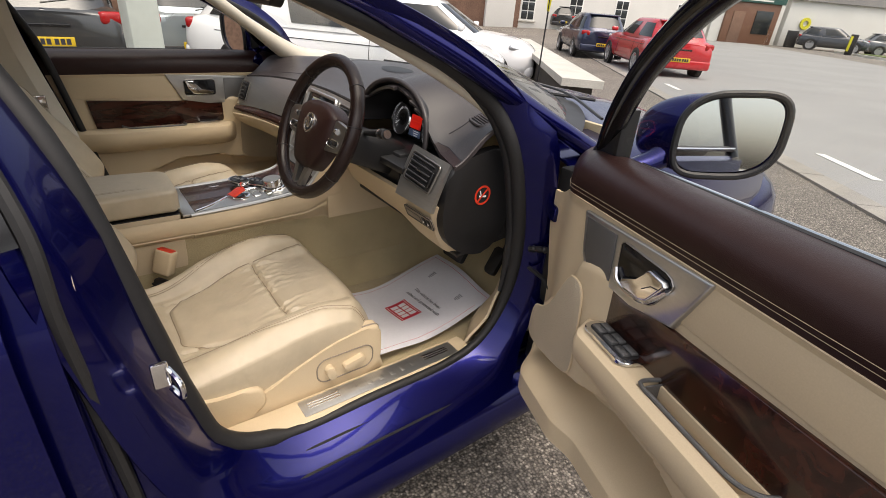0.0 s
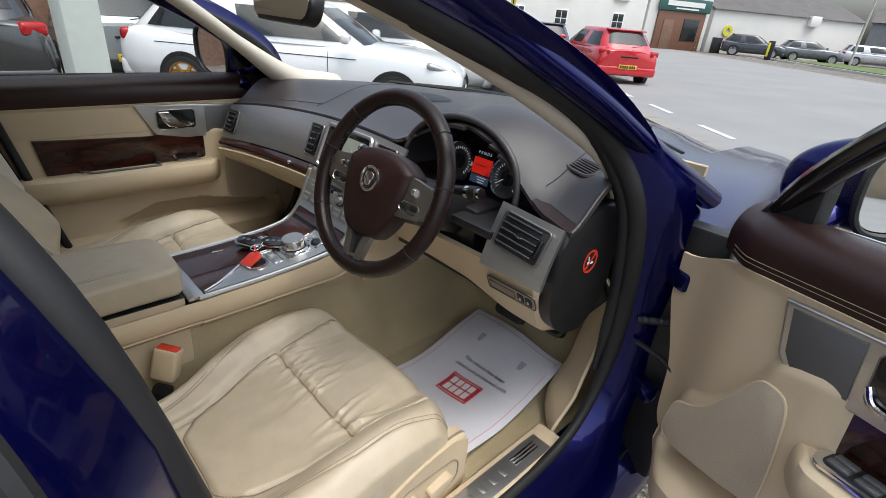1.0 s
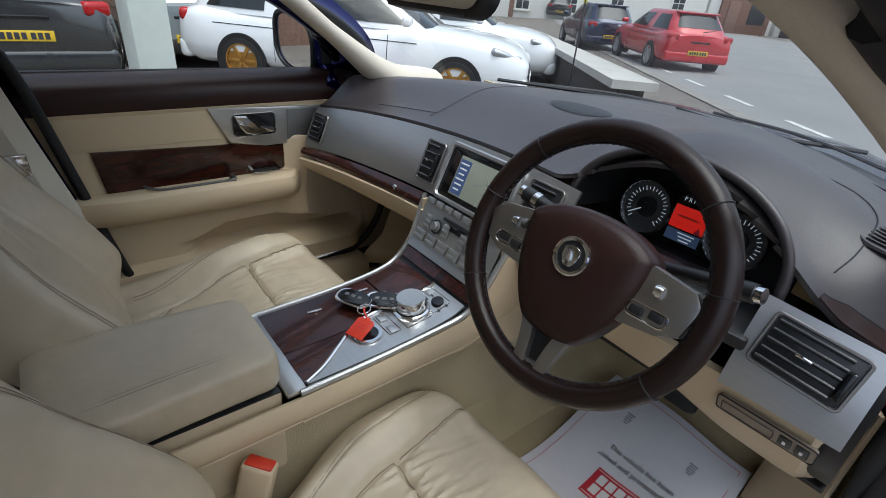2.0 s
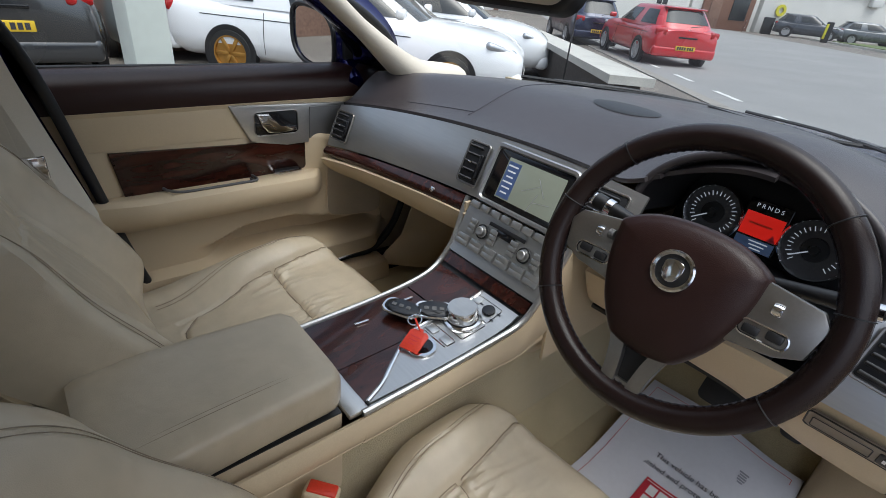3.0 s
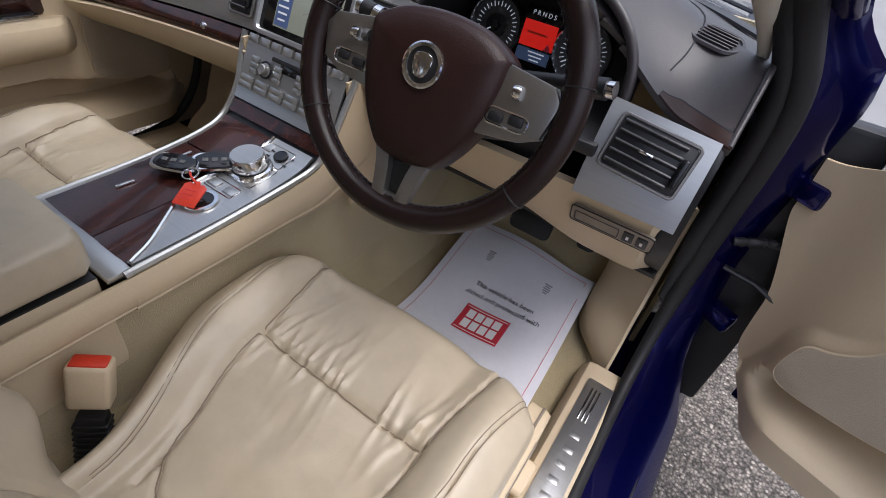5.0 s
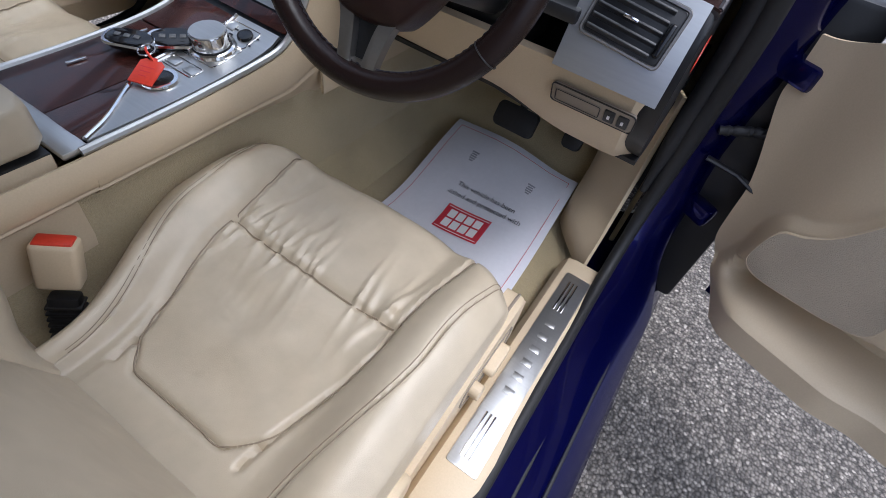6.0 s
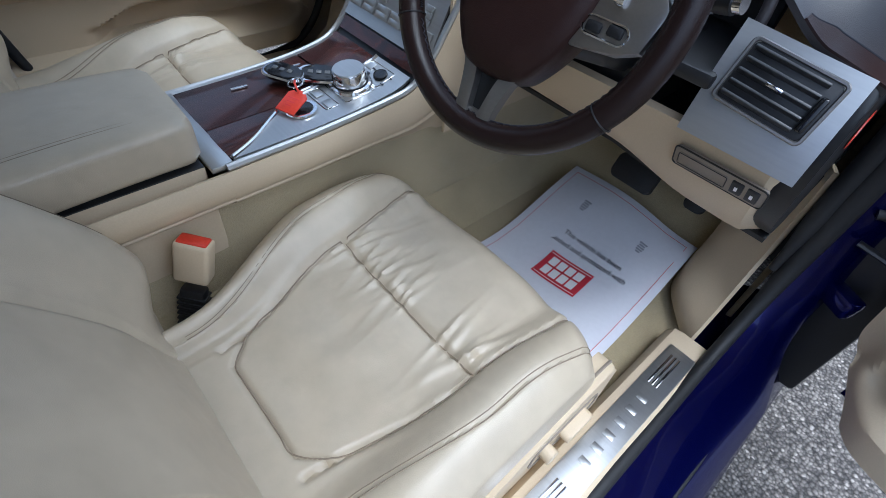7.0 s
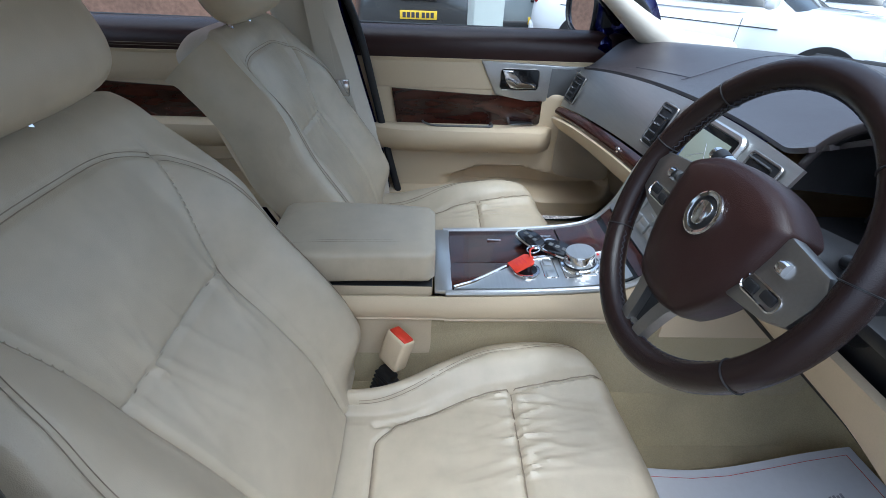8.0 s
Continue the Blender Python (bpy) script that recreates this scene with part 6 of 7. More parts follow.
def paper_at(a, b, lift=0.0):
    """a across from the door side, b from the seat to the pedals."""
    q = c0 * (1 - a) * (1 - b) + c1 * (1 - a) * b + c2 * a * b + c3 * a * (1 - b)
    z = q.z - 0.042 * math.sin(math.pi * min(1.0, 0.12 + 0.88 * b)) ** 2 + 0.006 * math.sin(5 * a + 1) * math.sin(4 * b) + 0.010 * noise.noise(Vector((a * 2.2, b * 2.4, 4))) + 0.02 * step(0.75, 1.0, b) * math.sin(3.1 * a) ** 2 * 0.4
    return Vector((q.x, q.y, z + lift))


pap = thing("paper_floor_mat", "white printed protective paper lying on the carpet", "paper mat", (0.43, 0.3, 0.37))
part("sheet", thicken(surf(paper_at, 30, 36), 0.0006), PAPER, pap, sharp=60)


def printed(name, a0, a1, b0, b1, mat, lift=0.0012, lab=""):
    return part(name, surf(lambda u, v: paper_at(a0 + (a1 - a0) * u, b0 + (b1 - b0) * v, lift), 6, 6), mat, pap, lab)


for a0, a1, b0, b1 in ((0.05, 0.053, 0.04, 0.96), (0.947, 0.95, 0.04, 0.96), (0.05, 0.95, 0.04, 0.042), (0.05, 0.95, 0.957, 0.96)):
    printed("border_line", a0, a1, b0, b1, REDINK)


def paper_text(name, words, size, mat, a, b, lift=0.0016):
    o = paper_at(a, b, lift)
    ex = (paper_at(a - 0.1, b, lift) - paper_at(a + 0.1, b, lift)).normalized()
    ey = (paper_at(a, b + 0.1, lift) - paper_at(a, b - 0.1, lift))
    ey = (ey - ex * ey.dot(ex)).normalized()
    return text(name, words, 0.02, mat, frame_axes(o + ex.cross(ey) * 0.003, ex, ey, ex.cross(ey)), pap, depth=0.0001, width=size)


paper_text("printed_line", "This vehicle has been", 0.162, INK, 0.468, 0.64)
paper_text("printed_line", "polished and protected with", 0.218, INK, 0.468, 0.585)
printed("red_label", 0.335, 0.655, 0.355, 0.525, REDINK, 0.0014, "red printed label")
printed("label_line", 0.345, 0.645, 0.366, 0.370, WHITEINK, 0.0018)
printed("label_line", 0.345, 0.645, 0.511, 0.515, WHITEINK, 0.0018)
for k in range(4):
    printed("logo_bar", 0.375 + 0.063 * k, 0.427 + 0.063 * k, 0.45, 0.50, WHITEINK, 0.0019)
    printed("logo_bar", 0.375 + 0.063 * k, 0.427 + 0.063 * k, 0.385, 0.44, WHITEINK, 0.0019)
for a in (0.257, 0.716):
    for k in range(5):
        w = (0.03, 0.045, 0.05, 0.04, 0.055)[k]
        printed("crest_mark", a - w / 2, a + w / 2, 0.775 + 0.013 * k, 0.784 + 0.013 * k, GREYINK)

keys = thing("car_keys", "two black key fobs on a ring with a red tag", "keys", (0.0, -0.06, 0.725))
for x, y, rz, rx in ((-0.04, -0.075, 62, 8), (0.0, -0.025, 40, 14)):
    km_ = pose(x - 0.014, y, 0.719, rx, 0, -rz + 90) @ Matrix.Diagonal((1.08, 1.05, 1.0, 1.0))
    fob = part("key_fob", prism([(p.x, p.y) for p in smooth_line([(-0.032, 0.0, 0), (-0.02, 0.017, 0), (0.02, 0.016, 0), (0.034, 0.008, 0), (0.034, -0.008, 0), (0.02, -0.016, 0), (-0.02, -0.017, 0)], 3, True)], 0.014, 0.004, km_ @ pose(0, 0, -0.007), 3), GLOSSBLACK, keys, "black key fob")
    part("fob_band", tube([km_ @ Vector((a, b, 0.001)) for a, b in rounded(0.068, 0.034, 0.014)], 0.0038, 6, True), CHROME, fob)
    for k in range(3):
        part("fob_button", rbox((0.009, 0.008, 0.002), 0.001, km_ @ pose(-0.015 + 0.014 * k, 0, 0.0075)), ALU_DARK, fob)
part("key_ring", tube([Vector((-0.008 + 0.013 * math.cos(a), -0.078 + 0.013 * math.sin(a), 0.722 + 0.003 * math.sin(a))) for a in [2 * math.pi * i / 20 for i in range(20)]], 0.0013, 6, True), CHROME, keys)
tagm = pose(0.031, -0.105, 0.714, 20, 0, 20)
part("key_tag", prism([(-0.019, -0.026), (0.019, -0.026), (0.0195, 0.014), (0.012, 0.020), (0.006, 0.017), (0.003, 0.024), (-0.003, 0.024), (-0.006, 0.017), (-0.012, 0.020), (-0.0195, 0.014)], 0.0022, 0.0006, tagm), REDPLASTIC, keys, "red plastic key tag")
for k in range(3):
    part("tag_line", rbox((0.022 - 0.005 * k, 0.0014, 0.0004), 0, tagm @ pose(-0.002, 0.004 - 0.008 * k, 0.0024)), REDINK, keys)
part("tag_strap", tube(smooth_line([tagm @ Vector((0, 0.018, 0.001)), Vector((0.014, -0.09, 0.733)), Vector((-0.004, -0.08, 0.728))], 5), 0.002, 6), REDPLASTIC, keys)

# striker on the middle pillar, check strap by the hinges
sk = part("door_striker", rbox((0.010, 0.026, 0.050), 0.004, pose(0.842, -0.462, 0.735)), CHROME, shell, "bright metal door striker")
part("striker_loop", tube(smooth_line([(0.84, -0.45, 0.70), (0.875, -0.44, 0.702), (0.878, -0.44, 0.735), (0.84, -0.45, 0.742)], 5), 0.005, 8), CHROME, sk)
part("check_strap", tube([(0.80, 0.455, 0.665), (0.86, 0.452, 0.66), (0.925, 0.43, 0.645)], 0.008, 8, flat=0.6), BLACK, shell, "black door check arm")
bellows = smooth_line([Vector((0.855, 0.475, 0.745)), Vector((0.895, 0.468, 0.735)), Vector((0.925, 0.448, 0.70)), Vector((0.938, 0.42, 0.66))], 8)
part("wiring_boot", tube(bellows, lambda t: 0.0155 + 0.0025 * math.cos(math.pi * round(t * (len(bellows) - 1))), 12), RUBBER, shell, "ribbed black rubber wiring boot")
part("cable_boot", tube(smooth_line([(0.79, 0.455, 0.72), (0.84, 0.468, 0.735), (0.885, 0.462, 0.75)], 8), lambda t: 0.009 + 0.0015 * math.sin(60 * t), 10), RUBBER, shell, "ribbed rubber cable boot")
for z in (0.55, 0.85):
    part("door_hinge", rbox((0.06, 0.035, 0.04), 0.008, pose(0.845, 0.468, z, 0, 0, -30)), PAINT, shell)

# ---- outside: parked cars ----
CARGLASS = material("tinted_car_glass", (0.02, 0.024, 0.026), 0.05, spread=0.1)
TYRE = material("tyre_rubber", (0.014, 0.014, 0.014), 0.75, spread=0.2, grain=80, bump=0.2)
YELLOWPLATE = material("yellow_plate", (0.62, 0.42, 0.02), 0.4, spread=0.05)
WHITEPLATE = material("white_plate", (0.75, 0.75, 0.72), 0.4, spread=0.05)
REDLAMP = material("red_lamp", (0.35, 0.008, 0.01), 0.12, spread=0.15, grain=60)
CLEARLAMP = material("clear_lamp", (0.5, 0.52, 0.54), 0.1, 0.6, spread=0.3, grain=40)
GOLD = material("gold_alloy", (0.42, 0.22, 0.05), 0.35, 0.7, spread=0.1)
SILVERALLOY = material("silver_alloy", (0.45, 0.45, 0.46), 0.35, 0.8, spread=0.1)


def car_paint(name, c, metal=0.2):
    return material(name, c, 0.28, metal, spread=0.05, grain=300, blotch=0.6, coat=1.0)


def parked_car(label, x, y, heading, paint, L=4.2, W=1.78, H=1.47, belt=0.93, nose=0.72, suv=False, alloy=None, lower=None, boot=0.45, rear_plate=True, glass_low=0.22):
    """A hatchback standing on the ground; heading in degrees to the left of straight ahead."""
    m = pose(x, y, ground_z(x, y), 0, 0, heading)
    c = thing("parked_car", label, "car", (x, y, ground_z(x, y)), group="parked cars")
    hw = W / 2
    r = 0.31 if not suv else 0.35
    rear, front = -L / 2, L / 2
    cowl_y = front - 0.27 * L

    def station(t):
        """Half width, underside and top of the lower body, from the rear (0) to the nose (1)."""
        yy = rear + L * t
        end = min(1.0, min(t, 1 - t) / 0.07)
        w = hw * (0.84 + 0.16 * end ** 0.5) * (1 - 0.05 * step(0.8, 1.0, t))
        topz = belt + 0.03 * (1 - t)
        if yy > cowl_y:
            k = (yy - cowl_y) / (front - cowl_y)
            topz = belt + 0.03 * (1 - t) - (belt - nose) * (0.35 * k + 0.65 * k ** 3)
        topz -= 0.10 * (1 - end) ** 2
        return yy, w, 0.24 + 0.10 * (1 - end) ** 2, topz

    def ring(t):
        yy, w, z0, z1 = station(t)
        h = z1 - z0
        half = [(0.0, z0), (w * 0.82, z0), (w * 0.97, z0 + 0.12 * h), (w, z0 + 0.35 * h), (w * 0.985, z0 + 0.60 * h), (w * 0.955, z0 + 0.80 * h), (w * 0.90, z0 + 0.94 * h), (w * 0.78, z1), (w * 0.4, z1 + 0.025), (0.0, z1 + 0.032)]
        return [m @ Vector((a, yy, b)) for a, b in half] + [m @ Vector((-a, yy, b)) for a, b in half[-2:0:-1]]
    ts = [0.0, 0.01, 0.025, 0.045, 0.07, 0.12, 0.2, 0.3, 0.4, 0.5, 0.6, 0.68, 0.73, 0.78, 0.83, 0.88, 0.92, 0.95, 0.972, 0.988, 1.0]
    body = part("body", loft([ring(t) for t in ts]), paint, c, sharp=50)
    # cabin
    yb0, yb1 = rear + (0.035 if boot < 0.5 else boot), cowl_y + 0.10
    yr0, yr1 = rear + 0.10 + boot, cowl_y - 0.78

    def C(a, k, out=0.0):
        """The cabin's skin: a round the plan, k from the waist to the roof."""
        w = hw * (0.93 - 0.25 * k ** 1.4) + out
        y0, y1 = yb0 + (yr0 - yb0) * k - out, yb1 + (yr1 - yb1) * k + out
        co, si = math.cos(a), math.sin(a)
        x = w * math.copysign(abs(co) ** 0.42, co) * (1 - 0.06 * max(0, -si) * (1 - 0.5 * k))
        return m @ Vector((x, (y0 + y1) / 2 + (y1 - y0) / 2 * math.copysign(abs(si) ** 0.42, si), belt - 0.03 + (H - 0.01 - belt) * k))
    turn = [2 * math.pi * i / 72 for i in range(72)]
    rings = [[C(a, k) for a in turn] for k in (0, 0.2, 0.4, 0.6, 0.8, 0.92, 1.0)]
    mid = sum(rings[-1], Vector()) / 72
    for shrink, up_ in ((0.93, 0.018), (0.75, 0.034), (0.4, 0.046)):
        rings.append([mid + (q - mid) * shrink + Vector((0, 0, up_)) for q in rings[6]])
    part("cabin", loft(rings), paint, c, sharp=50)

    def pane(nm, a0, a1, k0, k1, lab):
        part(nm, surf(lambda u, v: C(radians(a0 + (a1 - a0) * u), k0 + (k1 - k0) * v, 0.007), 16, 6), CARGLASS, c, lab)
    pane("windscreen", 58, 122, 0.06, 0.93, "dark reflecting windscreen")
    pane("rear_window", 242, 298, glass_low, 0.90, "dark rear window")
    for e0, e1 in ((-36, -3), (0, 40)):
        pane("side_window", e0, e1, 0.14, 0.84, "dark side window")
        pane("side_window", 180 - e0, 180 - e1, 0.14, 0.84, "dark side window")
    part("tail_spoiler", rbox((W * 0.60, 0.20, 0.030), 0.012, m @ pose(0, yr0 + 0.02, H - 0.035, 6, 0, 0), 2), paint, c)
    for sx in (1, -1):
        part("door_mirror", rbox((0.20, 0.12, 0.13), 0.045, m @ pose(sx * (hw + 0.10), yb1 - 0.35, belt + 0.10), 3), paint, c)
        part("head_lamp", rbox((0.20, 0.44, 0.10), 0.045, m @ pose(sx * (hw - 0.19), front - 0.32, nose - 0.015, -14, 0, sx * 24), 3), CLEARLAMP, c, "clear head lamp")
        part("tail_lamp", rbox((0.30, 0.14, 0.16), 0.05, m @ pose(sx * (hw - 0.22), rear + 0.085, belt - 0.10, 0, 0, sx * 24), 3), REDLAMP, c, "red tail lamp")
        part("waist_line", tube([m @ Vector((sx * hw * 0.965, rear + L * t, belt - 0.16)) for t in (0.12, 0.3, 0.5, 0.7)], 0.006, 5), BLACK, c)
        for yy in (rear + 0.20 * L, front - 0.19 * L):
            wm = frame_axes(m @ Vector((sx * (hw - 0.11), yy, r)), m.to_3x3() @ Vector((0, 1, 0)), (0, 0, 1), m.to_3x3() @ Vector((sx, 0, 0)))
            part("wheel_arch", lathe([(0, 0), (r * 1.16, 0), (r * 1.17, 0.118), (r * 1.0, 0.12), (0, 0.05)], 32, wm), BLACK, c)
            wh = part("tyre", lathe([(r * 0.6, 0.0), (r * 0.98, 0.0), (r, 0.03), (r, 0.10), (r * 0.94, 0.122), (r * 0.74, 0.126), (r * 0.70, 0.10)], 36, wm), TYRE, c, "black tyre")
            part("rim", lathe([(r * 0.70, 0.10), (r * 0.74, 0.128), (r * 0.68, 0.126), (r * 0.66, 0.09), (0, 0.07)], 36, wm), alloy or SILVERALLOY, wh)
            for k in range(6):
                part("spoke", rbox((r * 0.60, 0.05, 0.02), 0.006, wm @ pose(0, 0, 0.108, 0, 0, 60 * k) @ pose(r * 0.36, 0, 0)), alloy or SILVERALLOY, wh)
        for t in (0.30, 0.62):
            part("door_gap", tube([m @ Vector((sx * (hw * q + 0.001), rear + L * t, z)) for q, z in ((0.97, 0.34), (1.0, 0.5), (0.985, 0.68), (0.94, belt - 0.08))], 0.005, 4), BLACK, c)
    part("rear_bumper", rbox((W * 0.92, 0.20, 0.26), 0.07, m @ pose(0, rear + 0.09, 0.40), 3), lower or paint, c)
    part("front_bumper", rbox((W * 0.90, 0.24, 0.24), 0.09, m @ pose(0, front - 0.10, 0.36), 3), lower or paint, c)
    part("grille", rbox((W * 0.50, 0.10, 0.18), 0.04, m @ pose(0, front - 0.02, 0.42), 2), BLACK, c, "black front grille")
    pl = part("number_plate", rbox((0.52, 0.015, 0.111), 0.004, m @ pose(0, rear - 0.012, 0.66 if suv else 0.50)), YELLOWPLATE, c, "yellow number plate")
    for k in range(7):
        part("plate_mark", rbox((0.045, 0.004, 0.07), 0, m @ pose(-0.20 + 0.062 * k + (0.02 if k > 3 else 0), rear - 0.021, 0.66 if suv else 0.50)), INK, pl)
    pf = part("number_plate", rbox((0.52, 0.015, 0.111), 0.004, m @ pose(0, front + 0.035, 0.40)), WHITEPLATE, c, "white number plate")
    for k in range(7):
        part("plate_mark", rbox((0.045, 0.004, 0.07), 0, m @ pose(-0.20 + 0.062 * k + (0.02 if k > 3 else 0), front + 0.044, 0.40)), INK, pf)
    part("rear_badge", lathe([(0, 0), (0.05, 0), (0.045, 0.012), (0, 0.014)], 20, m @ pose(0, rear + 0.035, belt - 0.06, 90, 0, 0)), CHROME, c)
    part("boot_handle", rbox((0.5, 0.03, 0.04), 0.01, m @ pose(0, rear + 0.0, belt - 0.20)), GLOSSBLACK, c)
    part("rear_wiper", tube([m @ Vector((0, yb0 - 0.02, belt + 0.05)), m @ Vector((0.3, yb0 + 0.0, belt + 0.10))], 0.01, 5), BLACK, c)
    return c


WHITEPAINT = car_paint("white_paint", (0.78, 0.79, 0.80), 0.0)
H1 = math.degrees(math.atan2(-0.74, 0.67))


def by_corner(px, py, heading, back, side):
    """The car's centre from a point on it: back metres behind the centre and side metres to its right."""
    h = Vector((-math.sin(radians(heading)), math.cos(radians(heading))))
    rgt = Vector((h.y, -h.x))
    p = Vector((px, py)) + h * back - rgt * side
    return p.x, p.y


parked_car("white hatchback with gold alloy wheels parked nose out", *by_corner(-6.75, 1.85, H1, 1.53, 0.80), H1, WHITEPAINT, 4.9, 1.76, 1.45, 0.93, 0.74, alloy=GOLD)
q = by_corner(-6.75, 1.85, H1, 2.35, 0.80)
parked_car("white hatchback parked beside another white car", q[0] - 0.67 * 2.5, q[1] + 0.74 * 2.5, H1, WHITEPAINT, 4.2, 1.76, 1.47, 0.93, 0.74)
parked_car("dark grey family car with its tail to the forecourt", -8.95, -0.45, 90, car_paint("charcoal_paint", (0.035, 0.037, 0.04), 0.4), 4.5, 1.86, 1.65, 1.05, 0.85, suv=True)
parked_car("silver hatchback with a dark rear bumper", -10.2, 1.55, 92, car_paint("silver_blue_paint", (0.33, 0.38, 0.40), 0.5), 4.1, 1.78, 1.55, 1.0, 0.8, lower=BLACK)
parked_car("dark saloon parked in the yard", -12.0, 4.0, 95, car_paint("slate_paint", (0.03, 0.035, 0.045), 0.4), 4.4, 1.8, 1.45, 0.98, 0.8)
parked_car("red hatchback parked by the kerb", *by_corner(-5.80, 13.0, 52, 2.15, 0.0), 52, car_paint("red_paint", (0.50, 0.012, 0.02), 0.1), 4.4, 1.84, 1.45, 0.95, 0.78, boot=0.46, glass_low=0.30)
parked_car("navy hatchback parked by the kerb", *by_corner(-10.0, 15.3, 52, 2.1, 0.0), 52, car_paint("navy_paint", (0.012, 0.02, 0.06), 0.4), 4.3, 1.8, 1.5, 0.96, 0.78)
parked_car("black hatchback farther along the street", -25.5, 30.5, 50, car_paint("black_paint", (0.012, 0.012, 0.014), 0.3), 4.2, 1.8, 1.5, 0.96, 0.78)
parked_car("white car farther along the street", -31.0, 34.0, 50, WHITEPAINT, 4.3, 1.8, 1.6, 1.0, 0.8)
parked_car("dark grey crossover across the road", -12.4, 45.5, -74, car_paint("grey_blue_paint", (0.045, 0.05, 0.06), 0.4), 4.35, 1.8, 1.56, 1.0, 0.85, suv=True)
parked_car("grey car behind the crossover", -9.0, 47.5, -60, car_paint("mid_grey_paint", (0.10, 0.11, 0.12), 0.4), 4.3, 1.8, 1.45, 0.95, 0.8)
parked_car("silver estate car across the road", -5.5, 52.0, -70, car_paint("pale_silver_paint", (0.50, 0.51, 0.52), 0.5), 4.7, 1.86, 1.5, 0.97, 0.8, boot=0.3)

# ---- street furniture ----
CONCRETE = material("pale_concrete", (0.46, 0.45, 0.41), 0.85, spread=0.15, grain=60, blotch=3, bump=0.3)
DARKWALL = material("dark_stained_wall", (0.055, 0.048, 0.042), 0.9, spread=0.3, grain=18, blotch=1.5, bump=0.4)
STREET = material("worn_street", (0.235, 0.235, 0.23), 0.8, spread=0.16, grain=90, blotch=0.5, bump=0.4, bump_scale=160)
KERBSTONE = material("worn_kerb", (0.25, 0.235, 0.21), 0.9, spread=0.2, grain=60, blotch=3, bump=0.3)
WHITEWASH = material("white_render", (0.70, 0.69, 0.65), 0.85, spread=0.07, grain=40, blotch=0.6, bump=0.2)
BRICKWORK = material("brown_brick", (0.20, 0.115, 0.08), 0.85, spread=0.35, grain=14, blotch=0.8, bump=0.3)
TANBRICK = material("yellow_brick", (0.40, 0.30, 0.20), 0.85, spread=0.25, grain=14, blotch=0.8, bump=0.3)
SLATE = material("roof_slate", (0.10, 0.095, 0.09), 0.8, spread=0.3, grain=10, blotch=1.0, bump=0.3)
POSTPAINT = material("pale_green_paint", (0.58, 0.62, 0.57), 0.5, spread=0.06, grain=20, blotch=2)
LINEPAINT = material("road_paint", (0.62, 0.62, 0.60), 0.8, spread=0.2, grain=40, blotch=6)
GRASS = material("verge_grass", (0.10, 0.14, 0.04), 0.9, spread=0.4, grain=8, blotch=1.0, bump=0.6)
GREENSIGN = material("green_sign", (0.03, 0.10, 0.09), 0.5, spread=0.1)
YELLOW = material("bright_yellow", (0.65, 0.60, 0.03), 0.5, spread=0.08)
SHOPBROWN = material("brown_shop_paint", (0.16, 0.075, 0.045), 0.5, spread=0.1)

solo("canopy_post", rbox((0.20, 0.20, 3.4), 0.02, pose(-2.62, 0.06, 1.62, 0, 0, 8)), POSTPAINT, "square pale painted steel post on the forecourt", "post")


def along(p, q, w, z0, z1, n=1):
    """A level bar from p to q on the ground."""
    p, q = Vector((*p, 0)), Vector((*q, 0))
    d = (q - p).normalized()
    s = Vector((-d.y, d.x, 0)) * w / 2
    b = bmesh.new()
    rows = []
    for k in range(n + 1):
        c = p.lerp(q, k / n)
        g = ground_z(c.x, c.y)
        rows.append([c + s + Vector((0, 0, g + z0)), c - s + Vector((0, 0, g + z0)), c - s + Vector((0, 0, g + z1)), c + s + Vector((0, 0, g + z1))])
    return loft(rows, bm=b)


bar = thing("low_wall", "low dark wall with a wide white capping", "wall", (-3.5, 5.8, 0))
part("wall_body", along((-2.35, 4.6), (-9.5, 10.7), 0.30, -0.1, 0.56), DARKWALL, bar)
part("capping", along((-2.25, 4.5), (-9.6, 10.8), 0.50, 0.56, 0.65), CONCRETE, bar, "pale worn capping")
solo("garden_strip", along((-2.9, 5.4), (-9.0, 10.8), 0.7, 0.004, 0.02), GRASS, "weedy strip beside the low wall", "verge", kind="stuff")
# the street's own surface, paler than the forecourt
RD, RN, RO = Vector((0.72, -0.69)).normalized(), Vector((0.69, 0.72)).normalized(), Vector((0.30, 5.25))


def street(u, v):
    p = RO + RD * (180 * (2 * u - 1) ** 3) + RN * (0.10 + 15 * v)
    return Vector((p.x, p.y, ground_z(p.x, p.y) + 0.005))


solo("road", surf(street, 90, 24), STREET, "pale grey worn asphalt street", "road", kind="structure")
# kerb stones set flush along the edge of the road, and its white lines
kerb = thing("kerb", "worn concrete kerb set flush with the road", "kerb", (0, 5, 0), kind="structure")
for k in range(34):
    a = 7.0 - 0.92 * k
    c = Vector((0.30, 5.25)) + Vector((0.72, -0.69)) * a
    e = c + Vector((0.72, -0.69)) * -0.905
    part("kerb_stone", along((c.x, c.y), (e.x, e.y), 0.26, -0.05, 0.022), KERBSTONE, kerb)
for k in range(14):
    c = Vector((0.55, 5.95)) + Vector((-0.72, 0.69)) * (2.2 * k + 0.1)
    e = c + Vector((-0.72, 0.69)) * 1.05
    solo("road_line", along((c.x, c.y), (e.x, e.y), 0.11, 0.007, 0.011), LINEPAINT, "worn white dash painted on the road", "road marking", group="edge dashes", kind="structure")
